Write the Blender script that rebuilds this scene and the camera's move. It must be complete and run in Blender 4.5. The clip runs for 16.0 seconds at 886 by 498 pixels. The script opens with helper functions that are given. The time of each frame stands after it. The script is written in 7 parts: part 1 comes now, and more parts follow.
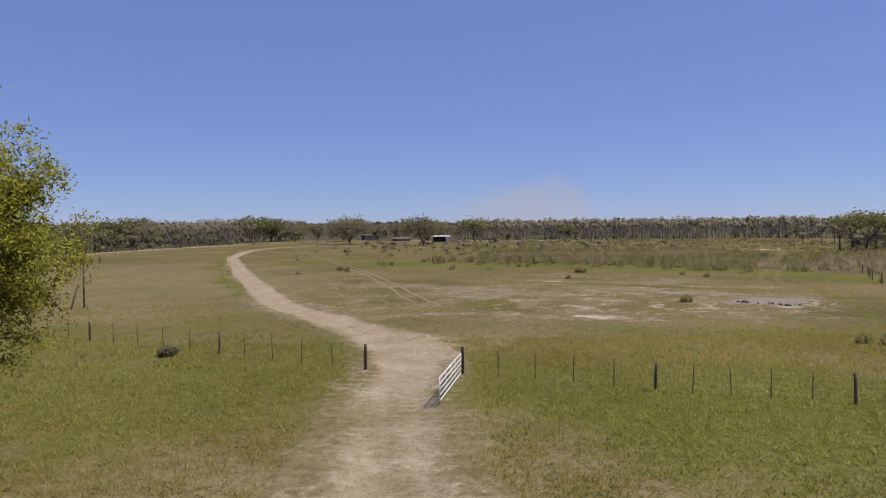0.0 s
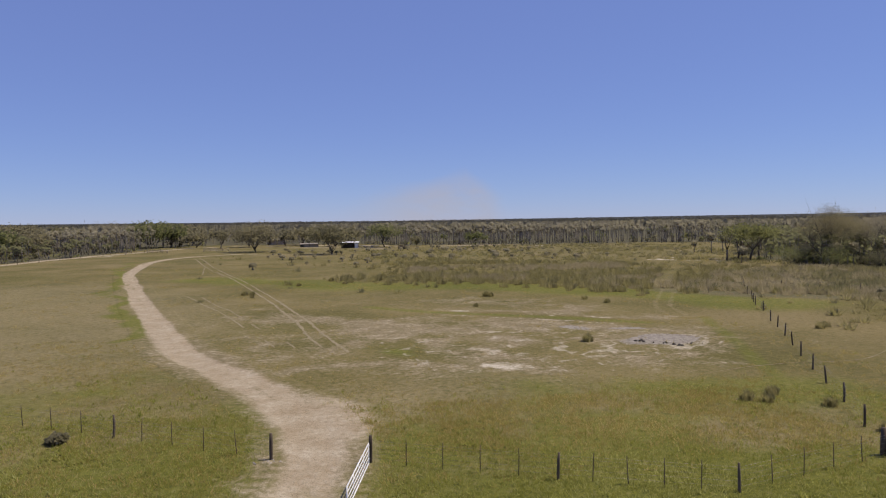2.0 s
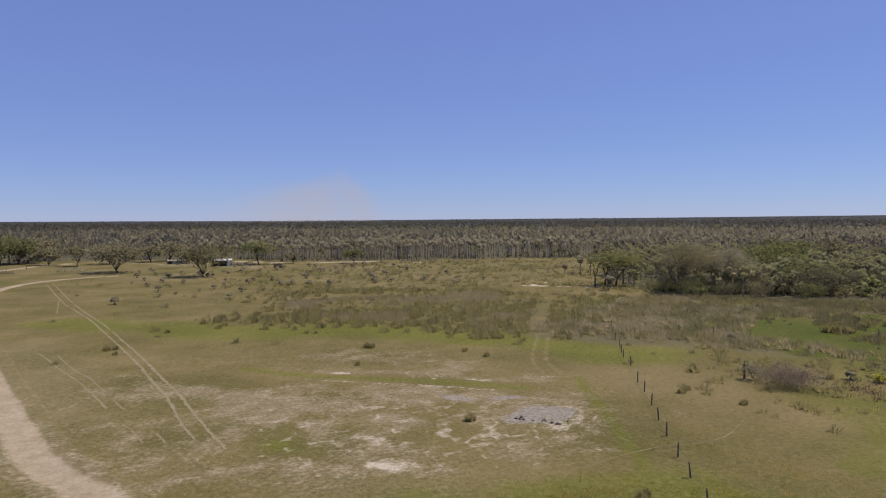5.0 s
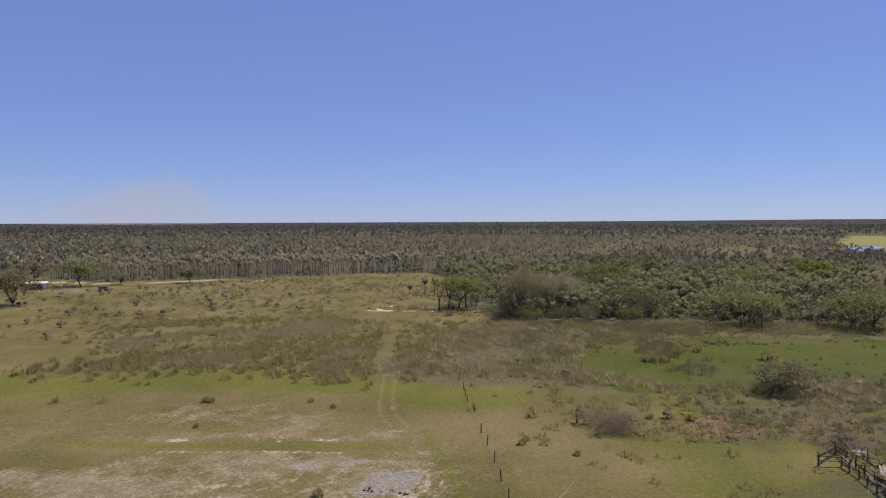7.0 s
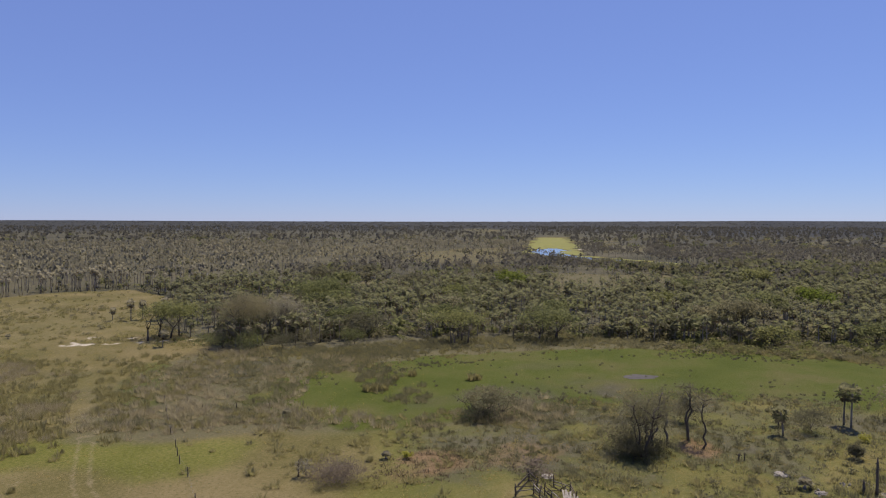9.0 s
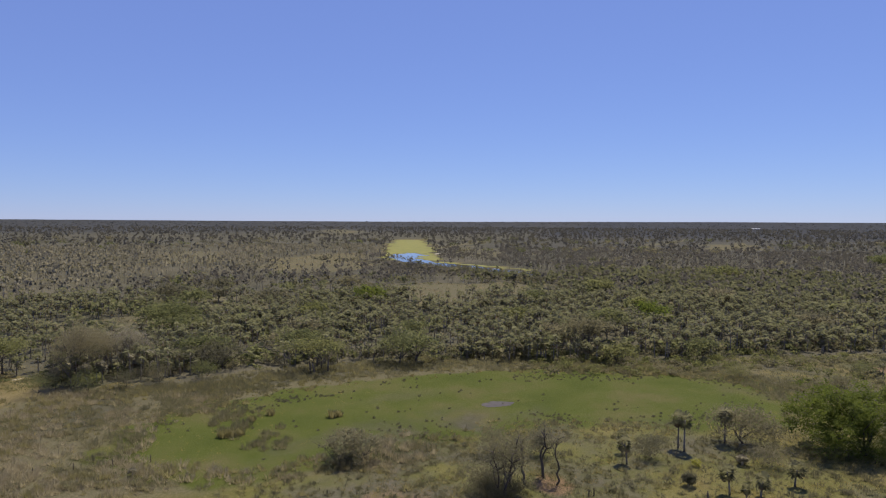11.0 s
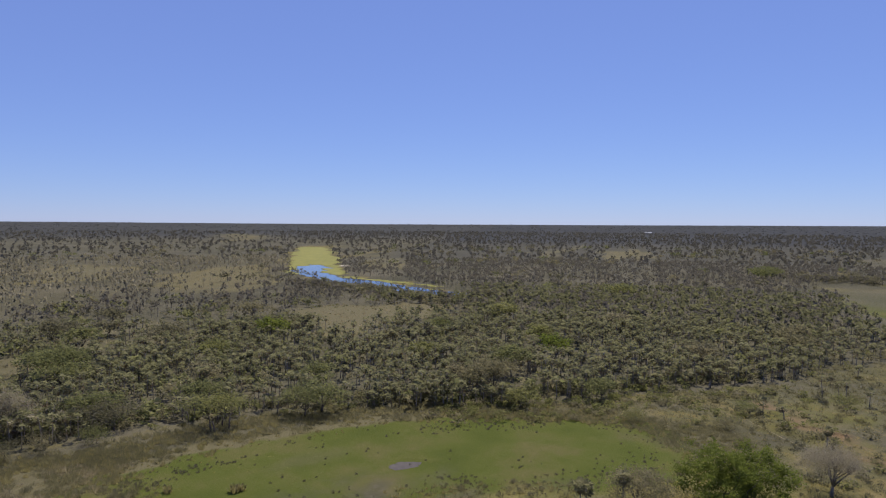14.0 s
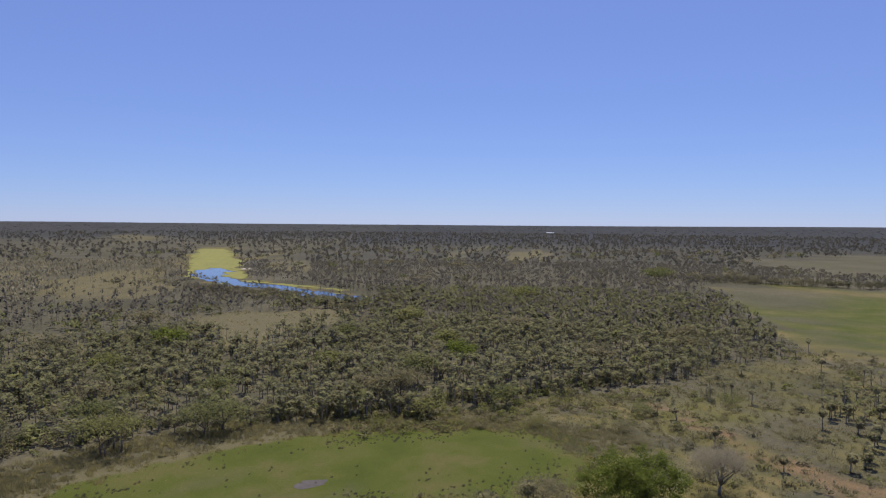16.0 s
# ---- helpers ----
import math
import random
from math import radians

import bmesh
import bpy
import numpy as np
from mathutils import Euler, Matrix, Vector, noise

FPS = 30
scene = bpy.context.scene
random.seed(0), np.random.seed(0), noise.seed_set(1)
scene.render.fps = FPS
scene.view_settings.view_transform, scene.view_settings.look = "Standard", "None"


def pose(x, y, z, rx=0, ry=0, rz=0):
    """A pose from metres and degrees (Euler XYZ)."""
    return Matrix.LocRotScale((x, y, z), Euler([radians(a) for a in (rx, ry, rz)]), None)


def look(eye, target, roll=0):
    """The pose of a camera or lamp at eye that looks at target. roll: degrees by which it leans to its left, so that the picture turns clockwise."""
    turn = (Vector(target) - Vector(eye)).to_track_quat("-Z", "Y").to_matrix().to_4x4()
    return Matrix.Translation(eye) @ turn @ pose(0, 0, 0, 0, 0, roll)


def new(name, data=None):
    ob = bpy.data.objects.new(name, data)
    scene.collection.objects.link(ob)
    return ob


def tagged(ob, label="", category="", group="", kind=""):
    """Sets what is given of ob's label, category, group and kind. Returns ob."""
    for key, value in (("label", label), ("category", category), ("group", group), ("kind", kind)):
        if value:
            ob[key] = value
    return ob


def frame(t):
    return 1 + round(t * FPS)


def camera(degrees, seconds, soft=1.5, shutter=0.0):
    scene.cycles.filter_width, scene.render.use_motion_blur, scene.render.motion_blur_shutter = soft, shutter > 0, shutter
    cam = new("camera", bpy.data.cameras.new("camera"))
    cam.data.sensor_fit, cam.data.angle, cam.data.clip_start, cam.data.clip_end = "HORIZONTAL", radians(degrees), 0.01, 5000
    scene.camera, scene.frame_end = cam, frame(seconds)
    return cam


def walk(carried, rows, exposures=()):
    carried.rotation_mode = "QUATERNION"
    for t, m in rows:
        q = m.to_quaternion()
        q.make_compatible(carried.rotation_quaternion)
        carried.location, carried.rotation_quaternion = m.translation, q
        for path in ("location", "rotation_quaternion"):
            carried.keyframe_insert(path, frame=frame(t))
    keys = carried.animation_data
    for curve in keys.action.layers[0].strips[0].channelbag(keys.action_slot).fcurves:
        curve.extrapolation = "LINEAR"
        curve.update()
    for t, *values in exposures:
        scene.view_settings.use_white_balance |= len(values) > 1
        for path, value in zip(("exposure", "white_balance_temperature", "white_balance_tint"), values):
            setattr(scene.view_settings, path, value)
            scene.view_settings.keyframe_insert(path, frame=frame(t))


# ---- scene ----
cam = camera(65.0, 16.0, 1.15)
EXPOSURE = 0.0
PATH = [
    (0, (-0.00, -0.00, 7.63), (4.50, 99.85, 4.33), -0.59),
    (0.5, (0.06, -0.09, 8.63), (5.41, 99.66, 5.18), -0.63),
    (1, (0.13, -0.04, 9.80), (7.43, 99.66, 6.15), -0.67),
    (1.5, (0.19, 0.00, 11.03), (11.64, 99.30, 7.18), -0.70),
    (2, (0.19, 0.12, 12.28), (17.59, 98.52, 8.28), -0.69),
    (2.5, (0.08, 0.40, 13.29), (22.28, 97.85, 9.44), -0.61),
    (3, (-0.03, 0.75, 14.51), (25.02, 97.45, 10.61), -0.50),
    (5.3, (-0.17, 1.16, 21.47), (36.13, 94.26, 17.52), -0.25),
    (5.5, (-0.19, 1.16, 22.17), (37.46, 93.71, 18.37), -0.24),
    (6, (-0.27, 1.16, 23.99), (40.68, 92.31, 20.04), -0.21),
    (6.5, (-0.29, 1.30, 25.76), (46.41, 89.60, 21.71), -0.16),
    (7, (-0.21, 1.53, 27.49), (54.04, 85.43, 23.64), -0.10),
    (7.5, (0.02, 1.75, 29.25), (61.47, 80.55, 25.15), -0.04),
    (8, (0.40, 1.97, 31.01), (69.50, 74.12, 27.01), 0.05),
    (8.5, (0.81, 2.18, 32.72), (77.16, 66.68, 28.72), 0.16),
    (9, (1.11, 2.37, 34.41), (83.46, 59.02, 30.46), 0.23),
    (9.5, (1.28, 2.53, 36.06), (88.53, 51.23, 32.26), 0.25),
    (10, (1.28, 2.68, 37.74), (91.63, 45.33, 33.89), 0.24),
    (10.2, (1.30, 2.75, 38.48), (92.20, 44.20, 34.73), 0.24),
    (12.3, (2.32, 4.22, 48.47), (95.77, 39.57, 44.22), 0.52),
    (12.5, (2.39, 4.22, 49.37), (96.19, 38.62, 45.37), 0.49),
    (13, (2.49, 4.13, 51.68), (97.39, 35.43, 47.68), 0.43),
    (13.5, (2.44, 4.08, 53.98), (98.34, 32.13, 50.08), 0.42),
    (14, (2.50, 4.05, 56.00), (99.00, 30.00, 52.15), 0.43),
    (14.5, (2.77, 4.06, 57.51), (100.12, 26.66, 53.71), 0.44),
    (15, (3.11, 4.12, 58.43), (101.56, 21.32, 54.73), 0.46),
    (15.5, (3.31, 4.20, 58.92), (102.26, 18.35, 55.17), 0.48),
    (16, (3.39, 4.20, 59.10), (102.49, 17.00, 55.30), 0.51),
]
walk(cam, [(t, look(eye, target, roll)) for t, eye, target, roll in PATH],
     [(0.0, EXPOSURE - 0.03, 6800, 10), (5.5, EXPOSURE, 6780, 10), (9.0, EXPOSURE + 0.05, 6650, 10), (13.0, EXPOSURE + 0.08, 6500, 10), (16.0, EXPOSURE + 0.08, 6500, 10)])

# ---- world and sun ----
SUN_AZIMUTH, SUN_HEIGHT = 92.0, 62.0
world = bpy.data.worlds.new("world")
scene.world = world
world.use_nodes = True
sky = world.node_tree.nodes.new("ShaderNodeTexSky")
sky.sky_type, sky.sun_disc = "NISHITA", False
sky.sun_elevation, sky.sun_rotation = radians(SUN_HEIGHT), radians(SUN_AZIMUTH)
sky.altitude, sky.air_density, sky.dust_density, sky.ozone_density = 1500, 1.0, 0.0, 4.0
back = world.node_tree.nodes["Background"]
back.inputs["Strength"].default_value = 0.098
tint = world.node_tree.nodes.new("ShaderNodeMix")
tint.data_type, tint.blend_type = "RGBA", "MULTIPLY"
tint.inputs[0].default_value = 1.0
tint.inputs[7].default_value = (0.40, 0.45, 0.53, 1)
veil = world.node_tree.nodes.new("ShaderNodeMix")
veil.data_type, veil.blend_type = "RGBA", "ADD"
veil.inputs[0].default_value = 1.0
veil.inputs[7].default_value = (1.06, 1.40, 3.75, 1)
world.node_tree.links.new(sky.outputs[0], tint.inputs[6])
world.node_tree.links.new(tint.outputs[2], veil.inputs[6])
world.node_tree.links.new(veil.outputs[2], back.inputs[0])

sun_data = bpy.data.lights.new("sun", "SUN")
sun_data.energy, sun_data.angle, sun_data.color = 4.3, radians(0.55), (1.0, 0.90, 0.74)
sun = new("sun", sun_data)
sa, se = radians(SUN_AZIMUTH), radians(SUN_HEIGHT)
sun.matrix_world = look(Vector((math.sin(sa) * math.cos(se), math.cos(sa) * math.cos(se), math.sin(se))) * 100, (0, 0, 0))

# ---- plan: fields of the ground ----


def hash2(i, j, seed):
    v = np.sin(i * 127.1 + j * 311.7 + seed * 74.7) * 43758.5453
    return v - np.floor(v)


def vn(x, y, size, seed=0):
    """Smooth noise from 0 to 1 with features of that size."""
    x, y = np.asarray(x, float) / size, np.asarray(y, float) / size
    i, j = np.floor(x), np.floor(y)
    u, v = x - i, y - j
    u, v = u * u * (3 - 2 * u), v * v * (3 - 2 * v)
    a = hash2(i, j, seed) * (1 - u) + hash2(i + 1, j, seed) * u
    b = hash2(i, j + 1, seed) * (1 - u) + hash2(i + 1, j + 1, seed) * u
    return a * (1 - v) + b * v


def fbm(x, y, size, seed=0):
    return 0.55 * vn(x, y, size, seed) + 0.3 * vn(x, y, size / 2.3, seed + 5) + 0.15 * vn(x, y, size / 5.1, seed + 9)


def step(a, b, v):
    t = np.clip((v - a) / (b - a), 0, 1)
    return t * t * (3 - 2 * t)


def near_line(x, y, pts):
    """Distance to a polyline."""
    d = np.full(np.shape(x), 1e9)
    for (ax, ay), (bx, by) in zip(pts[:-1], pts[1:]):
        dx, dy = bx - ax, by - ay
        t = np.clip(((x - ax) * dx + (y - ay) * dy) / (dx * dx + dy * dy), 0, 1)
        d = np.minimum(d, np.hypot(x - ax - t * dx, y - ay - t * dy))
    return d


def smooth_line(pts, n=5):
    """A Catmull-Rom line through the points."""
    p = [np.array(q, float) for q in pts]
    p = [2 * p[0] - p[1], *p, 2 * p[-1] - p[-2]]
    out = []
    for a, b, c, d in zip(p[:-3], p[1:-2], p[2:-1], p[3:]):
        for k in range(n):
            t = k / n
            out.append(0.5 * (2 * b + (c - a) * t + (2 * a - 5 * b + 4 * c - d) * t * t + (3 * b - a - 3 * c + d) * t ** 3))
    out.append(p[-2])
    return [tuple(q) for q in out]


def band(x, y, pts, width, soft):
    return 1 - step(width - soft, width + soft, near_line(x, y, pts))


def oval(x, y, cx, cy, rx, ry, turn=0, soft=0.3):
    c, s = math.cos(radians(turn)), math.sin(radians(turn))
    u, v = (x - cx) * c + (y - cy) * s, -(x - cx) * s + (y - cy) * c
    return 1 - step(1 - soft, 1 + soft, np.hypot(u / rx, v / ry))


def inside(x, y, poly):
    r = np.zeros(np.shape(x), bool)
    for (ax, ay), (bx, by) in zip(poly, poly[1:] + poly[:1]):
        r ^= ((ay > y) != (by > y)) & (x < (bx - ax) * (y - ay) / (by - ay + 1e-12) + ax)
    return r


ROAD = smooth_line([(-0.7, -60), (-0.7, 10), (-0.7, 30), (-0.3, 37), (-1.2, 44), (-4.0, 51.5), (-8, 59.5), (-12.5, 68), (-16.6, 80), (-21, 94),
                    (-29, 120), (-39, 155), (-46, 181), (-49.5, 203), (-53.5, 235), (-52.5, 256), (-47, 272), (-36, 284), (-26, 290)])
FAR_ROAD = smooth_line([(-104, 150), (-102, 205), (-98, 245), (-90, 290), (-78, 325), (-60, 375), (-30, 388), (20, 372), (45, 345), (100, 336)])
TRACKS = [smooth_line(q) for q in ([(-45.1, 264), (-36, 224), (-28.8, 193.3), (-24.6, 179.2), (-20.1, 163.5), (-14.9, 141.8), (-8.2, 113.5), (-5.3, 99.1), (-2.8, 87.1), (-1.0, 74.9), (0.8, 66.4)],
                                   [(-43.9, 268), (-34.4, 226), (-27.4, 195.7), (-21.1, 171.6), (-16.0, 152.5), (-13.0, 139.7), (-7.2, 114.9), (-4.1, 99.9), (-1.4, 88.1), (0.5, 76.8), (2.6, 65.5)],
                                   [(-22.1, 123), (-16.2, 106.5), (-13.3, 98.6), (-10.6, 90.1), (-8.9, 84.6)], [(-21, 126), (-15.0, 107.2), (-12.8, 102.0), (-10.1, 93.3), (-8.1, 86.7), (-6.4, 81.9)],
                                   [(-6.8, 77.9), (-5.6, 74.5), (-4.4, 70.2)], [(-4.8, 77.5), (-3.4, 73.0), (-2.4, 69.2)], [(-31.7, 203), (-28, 176)])]
TRAIL = smooth_line([(29, 50), (38, 52.4), (43.9, 52.1), (47.8, 53.2), (53.2, 56.7)])
SOUTH_TRACK = smooth_line([(252, -4), (233, -11), (226, -17), (217, -28), (199, -36), (190, -41), (184, -47), (175, -57), (167, -61)])
LANE = [smooth_line(q) for q in ([(44, 82), (47, 92), (58, 111), (69, 131), (80, 150)], [(46, 81.5), (49, 91.5), (60, 110.4), (71, 130), (82, 149)])]
SWALE = smooth_line([(6.9, 99.9), (13.3, 93.5), (18.6, 90), (25.5, 85.7), (32.3, 81.1), (38, 77)])
MARSH = [(112, 90), (138, 78), (163, 52), (181, 14)]
REEDS = [[(88, 128), (116, 141), (140, 121), (166, 106), (190, 84), (203, 55), (207, 20), (194, -14)], [(72, 112), (84, 102), (100, 83), (112, 66)]]
REED_PATCH = [(107, 147), (122, 140), (134, 120), (118, 104), (106, 78), (100, 74), (86, 92), (79, 101), (67, 109), (72, 125), (86, 125), (98, 137)]
TUSSOCK_FIELD = [(20, 178), (75, 180), (82, 172), (76, 141), (58, 110), (50, 112), (52, 126), (24, 140)]
TUSSOCKS = [[(12, 150), (38, 150), (60, 133), (72, 140)], [(30, 176), (54, 172), (78, 158)], [(26, 200), (60, 203)]]
SAND = [[(97, 199), (104, 193), (112, 183), (122, 176)], [(38, 213), (66, 200)], [(60, 330), (130, 318)]]
RIVER = smooth_line([(528, 140), (540, 168), (566, 196), (596, 228), (614, 258), (632, 284)])
WEED_POND = [(640, 298), (689, 368), (790, 414), (1020, 528), (1389, 704), (1523, 737), (1384, 633), (1086, 483), (881, 389), (780, 345), (690, 296)]
OPEN_WATER = [(604, 262), (622, 296), (692, 358), (769, 394), (815, 400), (835, 384), (760, 352), (706, 328), (664, 300), (632, 268)]
RIVER_EDGE = [(660, 292), (637, 250), (610, 206), (586, 166)]
FAR_FIELD = [(959, -318), (1073, -299), (1240, -383), (1410, -538), (1540, -718), (1100, -600), (809, -400), (829, -345)]
FOREST_GAP = [(-100, -400), (-108, 200), (-98, 265), (-88, 320), (-80, 380), (-60, 405), (20, 395), (45, 356), (100, 340), (160, 338), (195, 325),
              (185, 262), (142, 222), (130, 186), (120, 160), (155, 132), (178, 108), (197, 76), (206, 44), (226, 16), (244, -6), (256, -27),
              (270, -46), (312, -78), (330, -114), (400, -126), (429, -131), (523, -138), (654, -152), (715, -155), (730, -260), (600, -420), (300, -400)]


def warp(x, y, by=0.05):
    """Shifts places unevenly, so that fields get ragged outlines."""
    a = 4 + by * np.maximum(np.hypot(x, y) - 160, 0)
    s = 9 + 0.5 * a
    return x + a * (fbm(x / s, y / s, 1.0, 61) - 0.5) * 2, y + a * (fbm(x / s, y / s, 1.0, 62) - 0.5) * 2


def clearing(x, y):
    x, y = warp(x, y)
    w = fbm(x, y, 40, 31) * 0.6 - 0.3
    c = 1.0 * inside(x, y, [(353, 192), (402, 213), (433, 196), (450, 150), (452, 108), (396, 112), (371, 130), (336, 133), (334, 157)])
    c = np.maximum(c, 0.8 * inside(x, y, [(295, 152), (317, 133), (338, 126), (362, 150), (332, 163)]))
    c = np.maximum(c, inside(x, y, [(232, 214), (270, 196), (319, 228), (335, 253), (313, 273), (262, 252)]))
    c = np.maximum(c, inside(x, y, [(175, 196), (205, 204), (230, 240), (200, 262), (168, 236)]) * 0.9)
    c = np.maximum(c, inside(x, y, [(442, 333), (600, 448), (700, 486), (771, 440), (640, 350), (560, 305), (449, 300)]) * 0.85)
    c = np.maximum(c, inside(x, y, [(642, 657), (743, 674), (677, 555), (545, 484), (504, 517)]) * step(-0.25, -0.05, w))
    c = np.maximum(c, inside(x, y, [(805, 337), (998, 373), (1042, 335), (859, 255), (763, 273)]) * step(-0.2, 0.0, w))
    c = np.maximum(c, oval(x, y, 1950, 1170, 420, 90, 30, 0.4) * step(-0.2, 0.1, w))
    c = np.maximum(c, inside(x, y, [(1172, 156), (1610, 132), (1780, 101), (1426, 92), (1139, 126)]))
    c = np.maximum(c, 0.8 * inside(x, y, [(1389, 46), (1559, -17), (1427, -66), (1155, -39), (1102, 24)]))
    c = np.maximum(c, oval(x, y, 1200, 480, 330, 90, 25, 0.3) * step(-0.1, 0.2, w))
    c = np.maximum(c, inside(x, y, FAR_FIELD))
    return c


def pond(x, y):
    x, y = warp(x, y, 0.012)
    p = np.maximum(1.0 * inside(x, y, WEED_POND), inside(x, y, OPEN_WATER))
    return np.maximum(p, np.maximum(band(x, y, RIVER, 17, 4), band(x, y, RIVER_EDGE, 5, 2)))


def forest(x, y):
    f = 1.0 - inside(x + 6 * (fbm(x, y, 14, 3) - 0.5), y + 6 * (fbm(x, y, 14, 4) - 0.5), FOREST_GAP)
    return f * (1 - clearing(x, y)) * (1 - pond(x, y))


def rise(x, y):
    """The plain swells slowly towards the horizon, more to the east than to the north."""
    x, y = np.asarray(x, float), np.asarray(y, float)
    r, way = np.hypot(x, y), np.degrees(np.arctan2(x, y))
    top = np.interp(way, [-40, 5, 25, 40, 65, 80, 120], [18, 19, 26, 29, 36, 41, 41])
    return top * np.clip((r - 1400) / 3600, 0, 1.2) ** 1.3


def gz(x, y):
    """The height of the ground."""
    road = band(x, y, ROAD, 1.5, 0.8)
    return rise(x, y) + 0.22 * (vn(x, y, 13, 1) - 0.5) * (1 - road) + 0.09 * (vn(x, y, 2.9, 2) - 0.5) - 0.06 * road

# ---- materials ----


def material(name, rough=0.9, metal=0.0, spec=0.25):
    m = bpy.data.materials.new(name)
    m.use_nodes = True
    b = m.node_tree.nodes["Principled BSDF"]
    b.inputs["Roughness"].default_value, b.inputs["Metallic"].default_value = rough, metal
    b.inputs["Specular IOR Level"].default_value = spec
    return m, m.node_tree, b


def plug(nt, value, socket):
    if isinstance(value, bpy.types.NodeSocket):
        nt.links.new(value, socket)
    elif isinstance(value, (tuple, list)) and len(value) == 3 and socket.type == "RGBA":
        socket.default_value = (*value, 1)
    else:
        socket.default_value = value


def where(nt):
    return nt.nodes.new("ShaderNodeNewGeometry").outputs["Position"]


def grain(nt, scale, detail=3.0, rough=0.55, vector=None):
    n = nt.nodes.new("ShaderNodeTexNoise")
    n.inputs["Scale"].default_value, n.inputs["Detail"].default_value, n.inputs["Roughness"].default_value = scale, detail, rough
    plug(nt, vector if vector else where(nt), n.inputs["Vector"])
    return n.outputs["Fac"]


def calc(nt, op, a, b=0.0, clamp=False):
    n = nt.nodes.new("ShaderNodeMath")
    n.operation, n.use_clamp = op, clamp
    plug(nt, a, n.inputs[0])
    plug(nt, b, n.inputs[1])
    return n.outputs[0]


def span(nt, v, lo, hi, a=0.0, b=1.0):
    n = nt.nodes.new("ShaderNodeMapRange")
    n.interpolation_type = "SMOOTHSTEP"
    for k, w in enumerate((v, lo, hi, a, b)):
        plug(nt, w, n.inputs[k])
    return n.outputs[0]


def blend(nt, fac, a, b):
    n = nt.nodes.new("ShaderNodeMix")
    n.data_type = "RGBA"
    plug(nt, fac, n.inputs[0])
    plug(nt, a, n.inputs[6])
    plug(nt, b, n.inputs[7])
    return n.outputs[2]


def ramp(nt, v, *stops):
    n = nt.nodes.new("ShaderNodeValToRGB")
    while len(n.color_ramp.elements) < len(stops):
        n.color_ramp.elements.new(0.5)
    for e, (p, c) in zip(n.color_ramp.elements, stops):
        e.position, e.color = p, (*c, 1)
    plug(nt, v, n.inputs[0])
    return n.outputs[0]


def relief(nt, b, height, strength, distance):
    n = nt.nodes.new("ShaderNodeBump")
    n.inputs["Strength"].default_value, n.inputs["Distance"].default_value = strength, distance
    plug(nt, height, n.inputs["Height"])
    nt.links.new(n.outputs[0], b.inputs["Normal"])


def chance(nt, per_object=False):
    if per_object:
        return nt.nodes.new("ShaderNodeObjectInfo").outputs["Random"]
    return nt.nodes.new("ShaderNodeNewGeometry").outputs["Random Per Island"]


def leaf_material(name, stops, glow=0.4, rough=0.6, per_object=False, spec=0.3, patch=0.02, soft=0.8):
    """Leaves: colours by the single leaf, slow drift over the place, and light that shines through."""
    m, nt, b = material(name, rough, 0, spec)
    v = calc(nt, "ADD", calc(nt, "MULTIPLY", chance(nt), 0.42), 0.08)
    v = calc(nt, "ADD", v, calc(nt, "MULTIPLY", grain(nt, patch, 2), 0.42))
    if per_object:
        v = calc(nt, "ADD", calc(nt, "MULTIPLY", v, 0.7), calc(nt, "MULTIPLY", chance(nt, True), 0.3))
    c = ramp(nt, v, *stops)
    nt.links.new(c, b.inputs["Base Color"])
    up = nt.nodes.new("ShaderNodeVectorMath")
    up.operation = "ADD"
    nt.links.new(nt.nodes.new("ShaderNodeNewGeometry").outputs["Normal"], up.inputs[0])
    up.inputs[1].default_value = (0, 0, soft)
    even = nt.nodes.new("ShaderNodeVectorMath")
    even.operation = "NORMALIZE"
    nt.links.new(up.outputs[0], even.inputs[0])
    nt.links.new(even.outputs[0], b.inputs["Normal"])
    t = nt.nodes.new("ShaderNodeBsdfTranslucent")
    down = nt.nodes.new("ShaderNodeVectorMath")
    down.operation = "SUBTRACT"
    nt.links.new(nt.nodes.new("ShaderNodeNewGeometry").outputs["Normal"], down.inputs[0])
    down.inputs[1].default_value = (0, 0, soft)
    flat = nt.nodes.new("ShaderNodeVectorMath")
    flat.operation = "NORMALIZE"
    nt.links.new(down.outputs[0], flat.inputs[0])
    nt.links.new(flat.outputs[0], t.inputs["Normal"])
    nt.links.new(c, t.inputs[0])
    mix = nt.nodes.new("ShaderNodeMixShader")
    mix.inputs[0].default_value = glow
    nt.links.new(b.outputs[0], mix.inputs[1])
    nt.links.new(t.outputs[0], mix.inputs[2])
    nt.links.new(mix.outputs[0], nt.nodes["Material Output"].inputs[0])
    return m


def plain_material(name, dark, light, scale=6.0, rough=0.85, metal=0.0, bump=0.3, per_object=True, stretch=(1, 1, 1)):
    m, nt, b = material(name, rough, metal)
    n = nt.nodes.new("ShaderNodeMapping")
    n.inputs["Scale"].default_value = stretch
    nt.links.new(where(nt), n.inputs[0])
    g = grain(nt, scale, 4, 0.6, n.outputs[0])
    v = calc(nt, "ADD", calc(nt, "MULTIPLY", g, 0.7), calc(nt, "MULTIPLY", grain(nt, scale * 0.13, 2), 0.3))
    if per_object:
        v = calc(nt, "ADD", v, calc(nt, "MULTIPLY", calc(nt, "SUBTRACT", chance(nt, True), 0.5), 0.25))
    nt.links.new(ramp(nt, v, (0.3, dark), (0.7, light)), b.inputs["Base Color"])
    relief(nt, b, g, bump, 0.02)
    return m


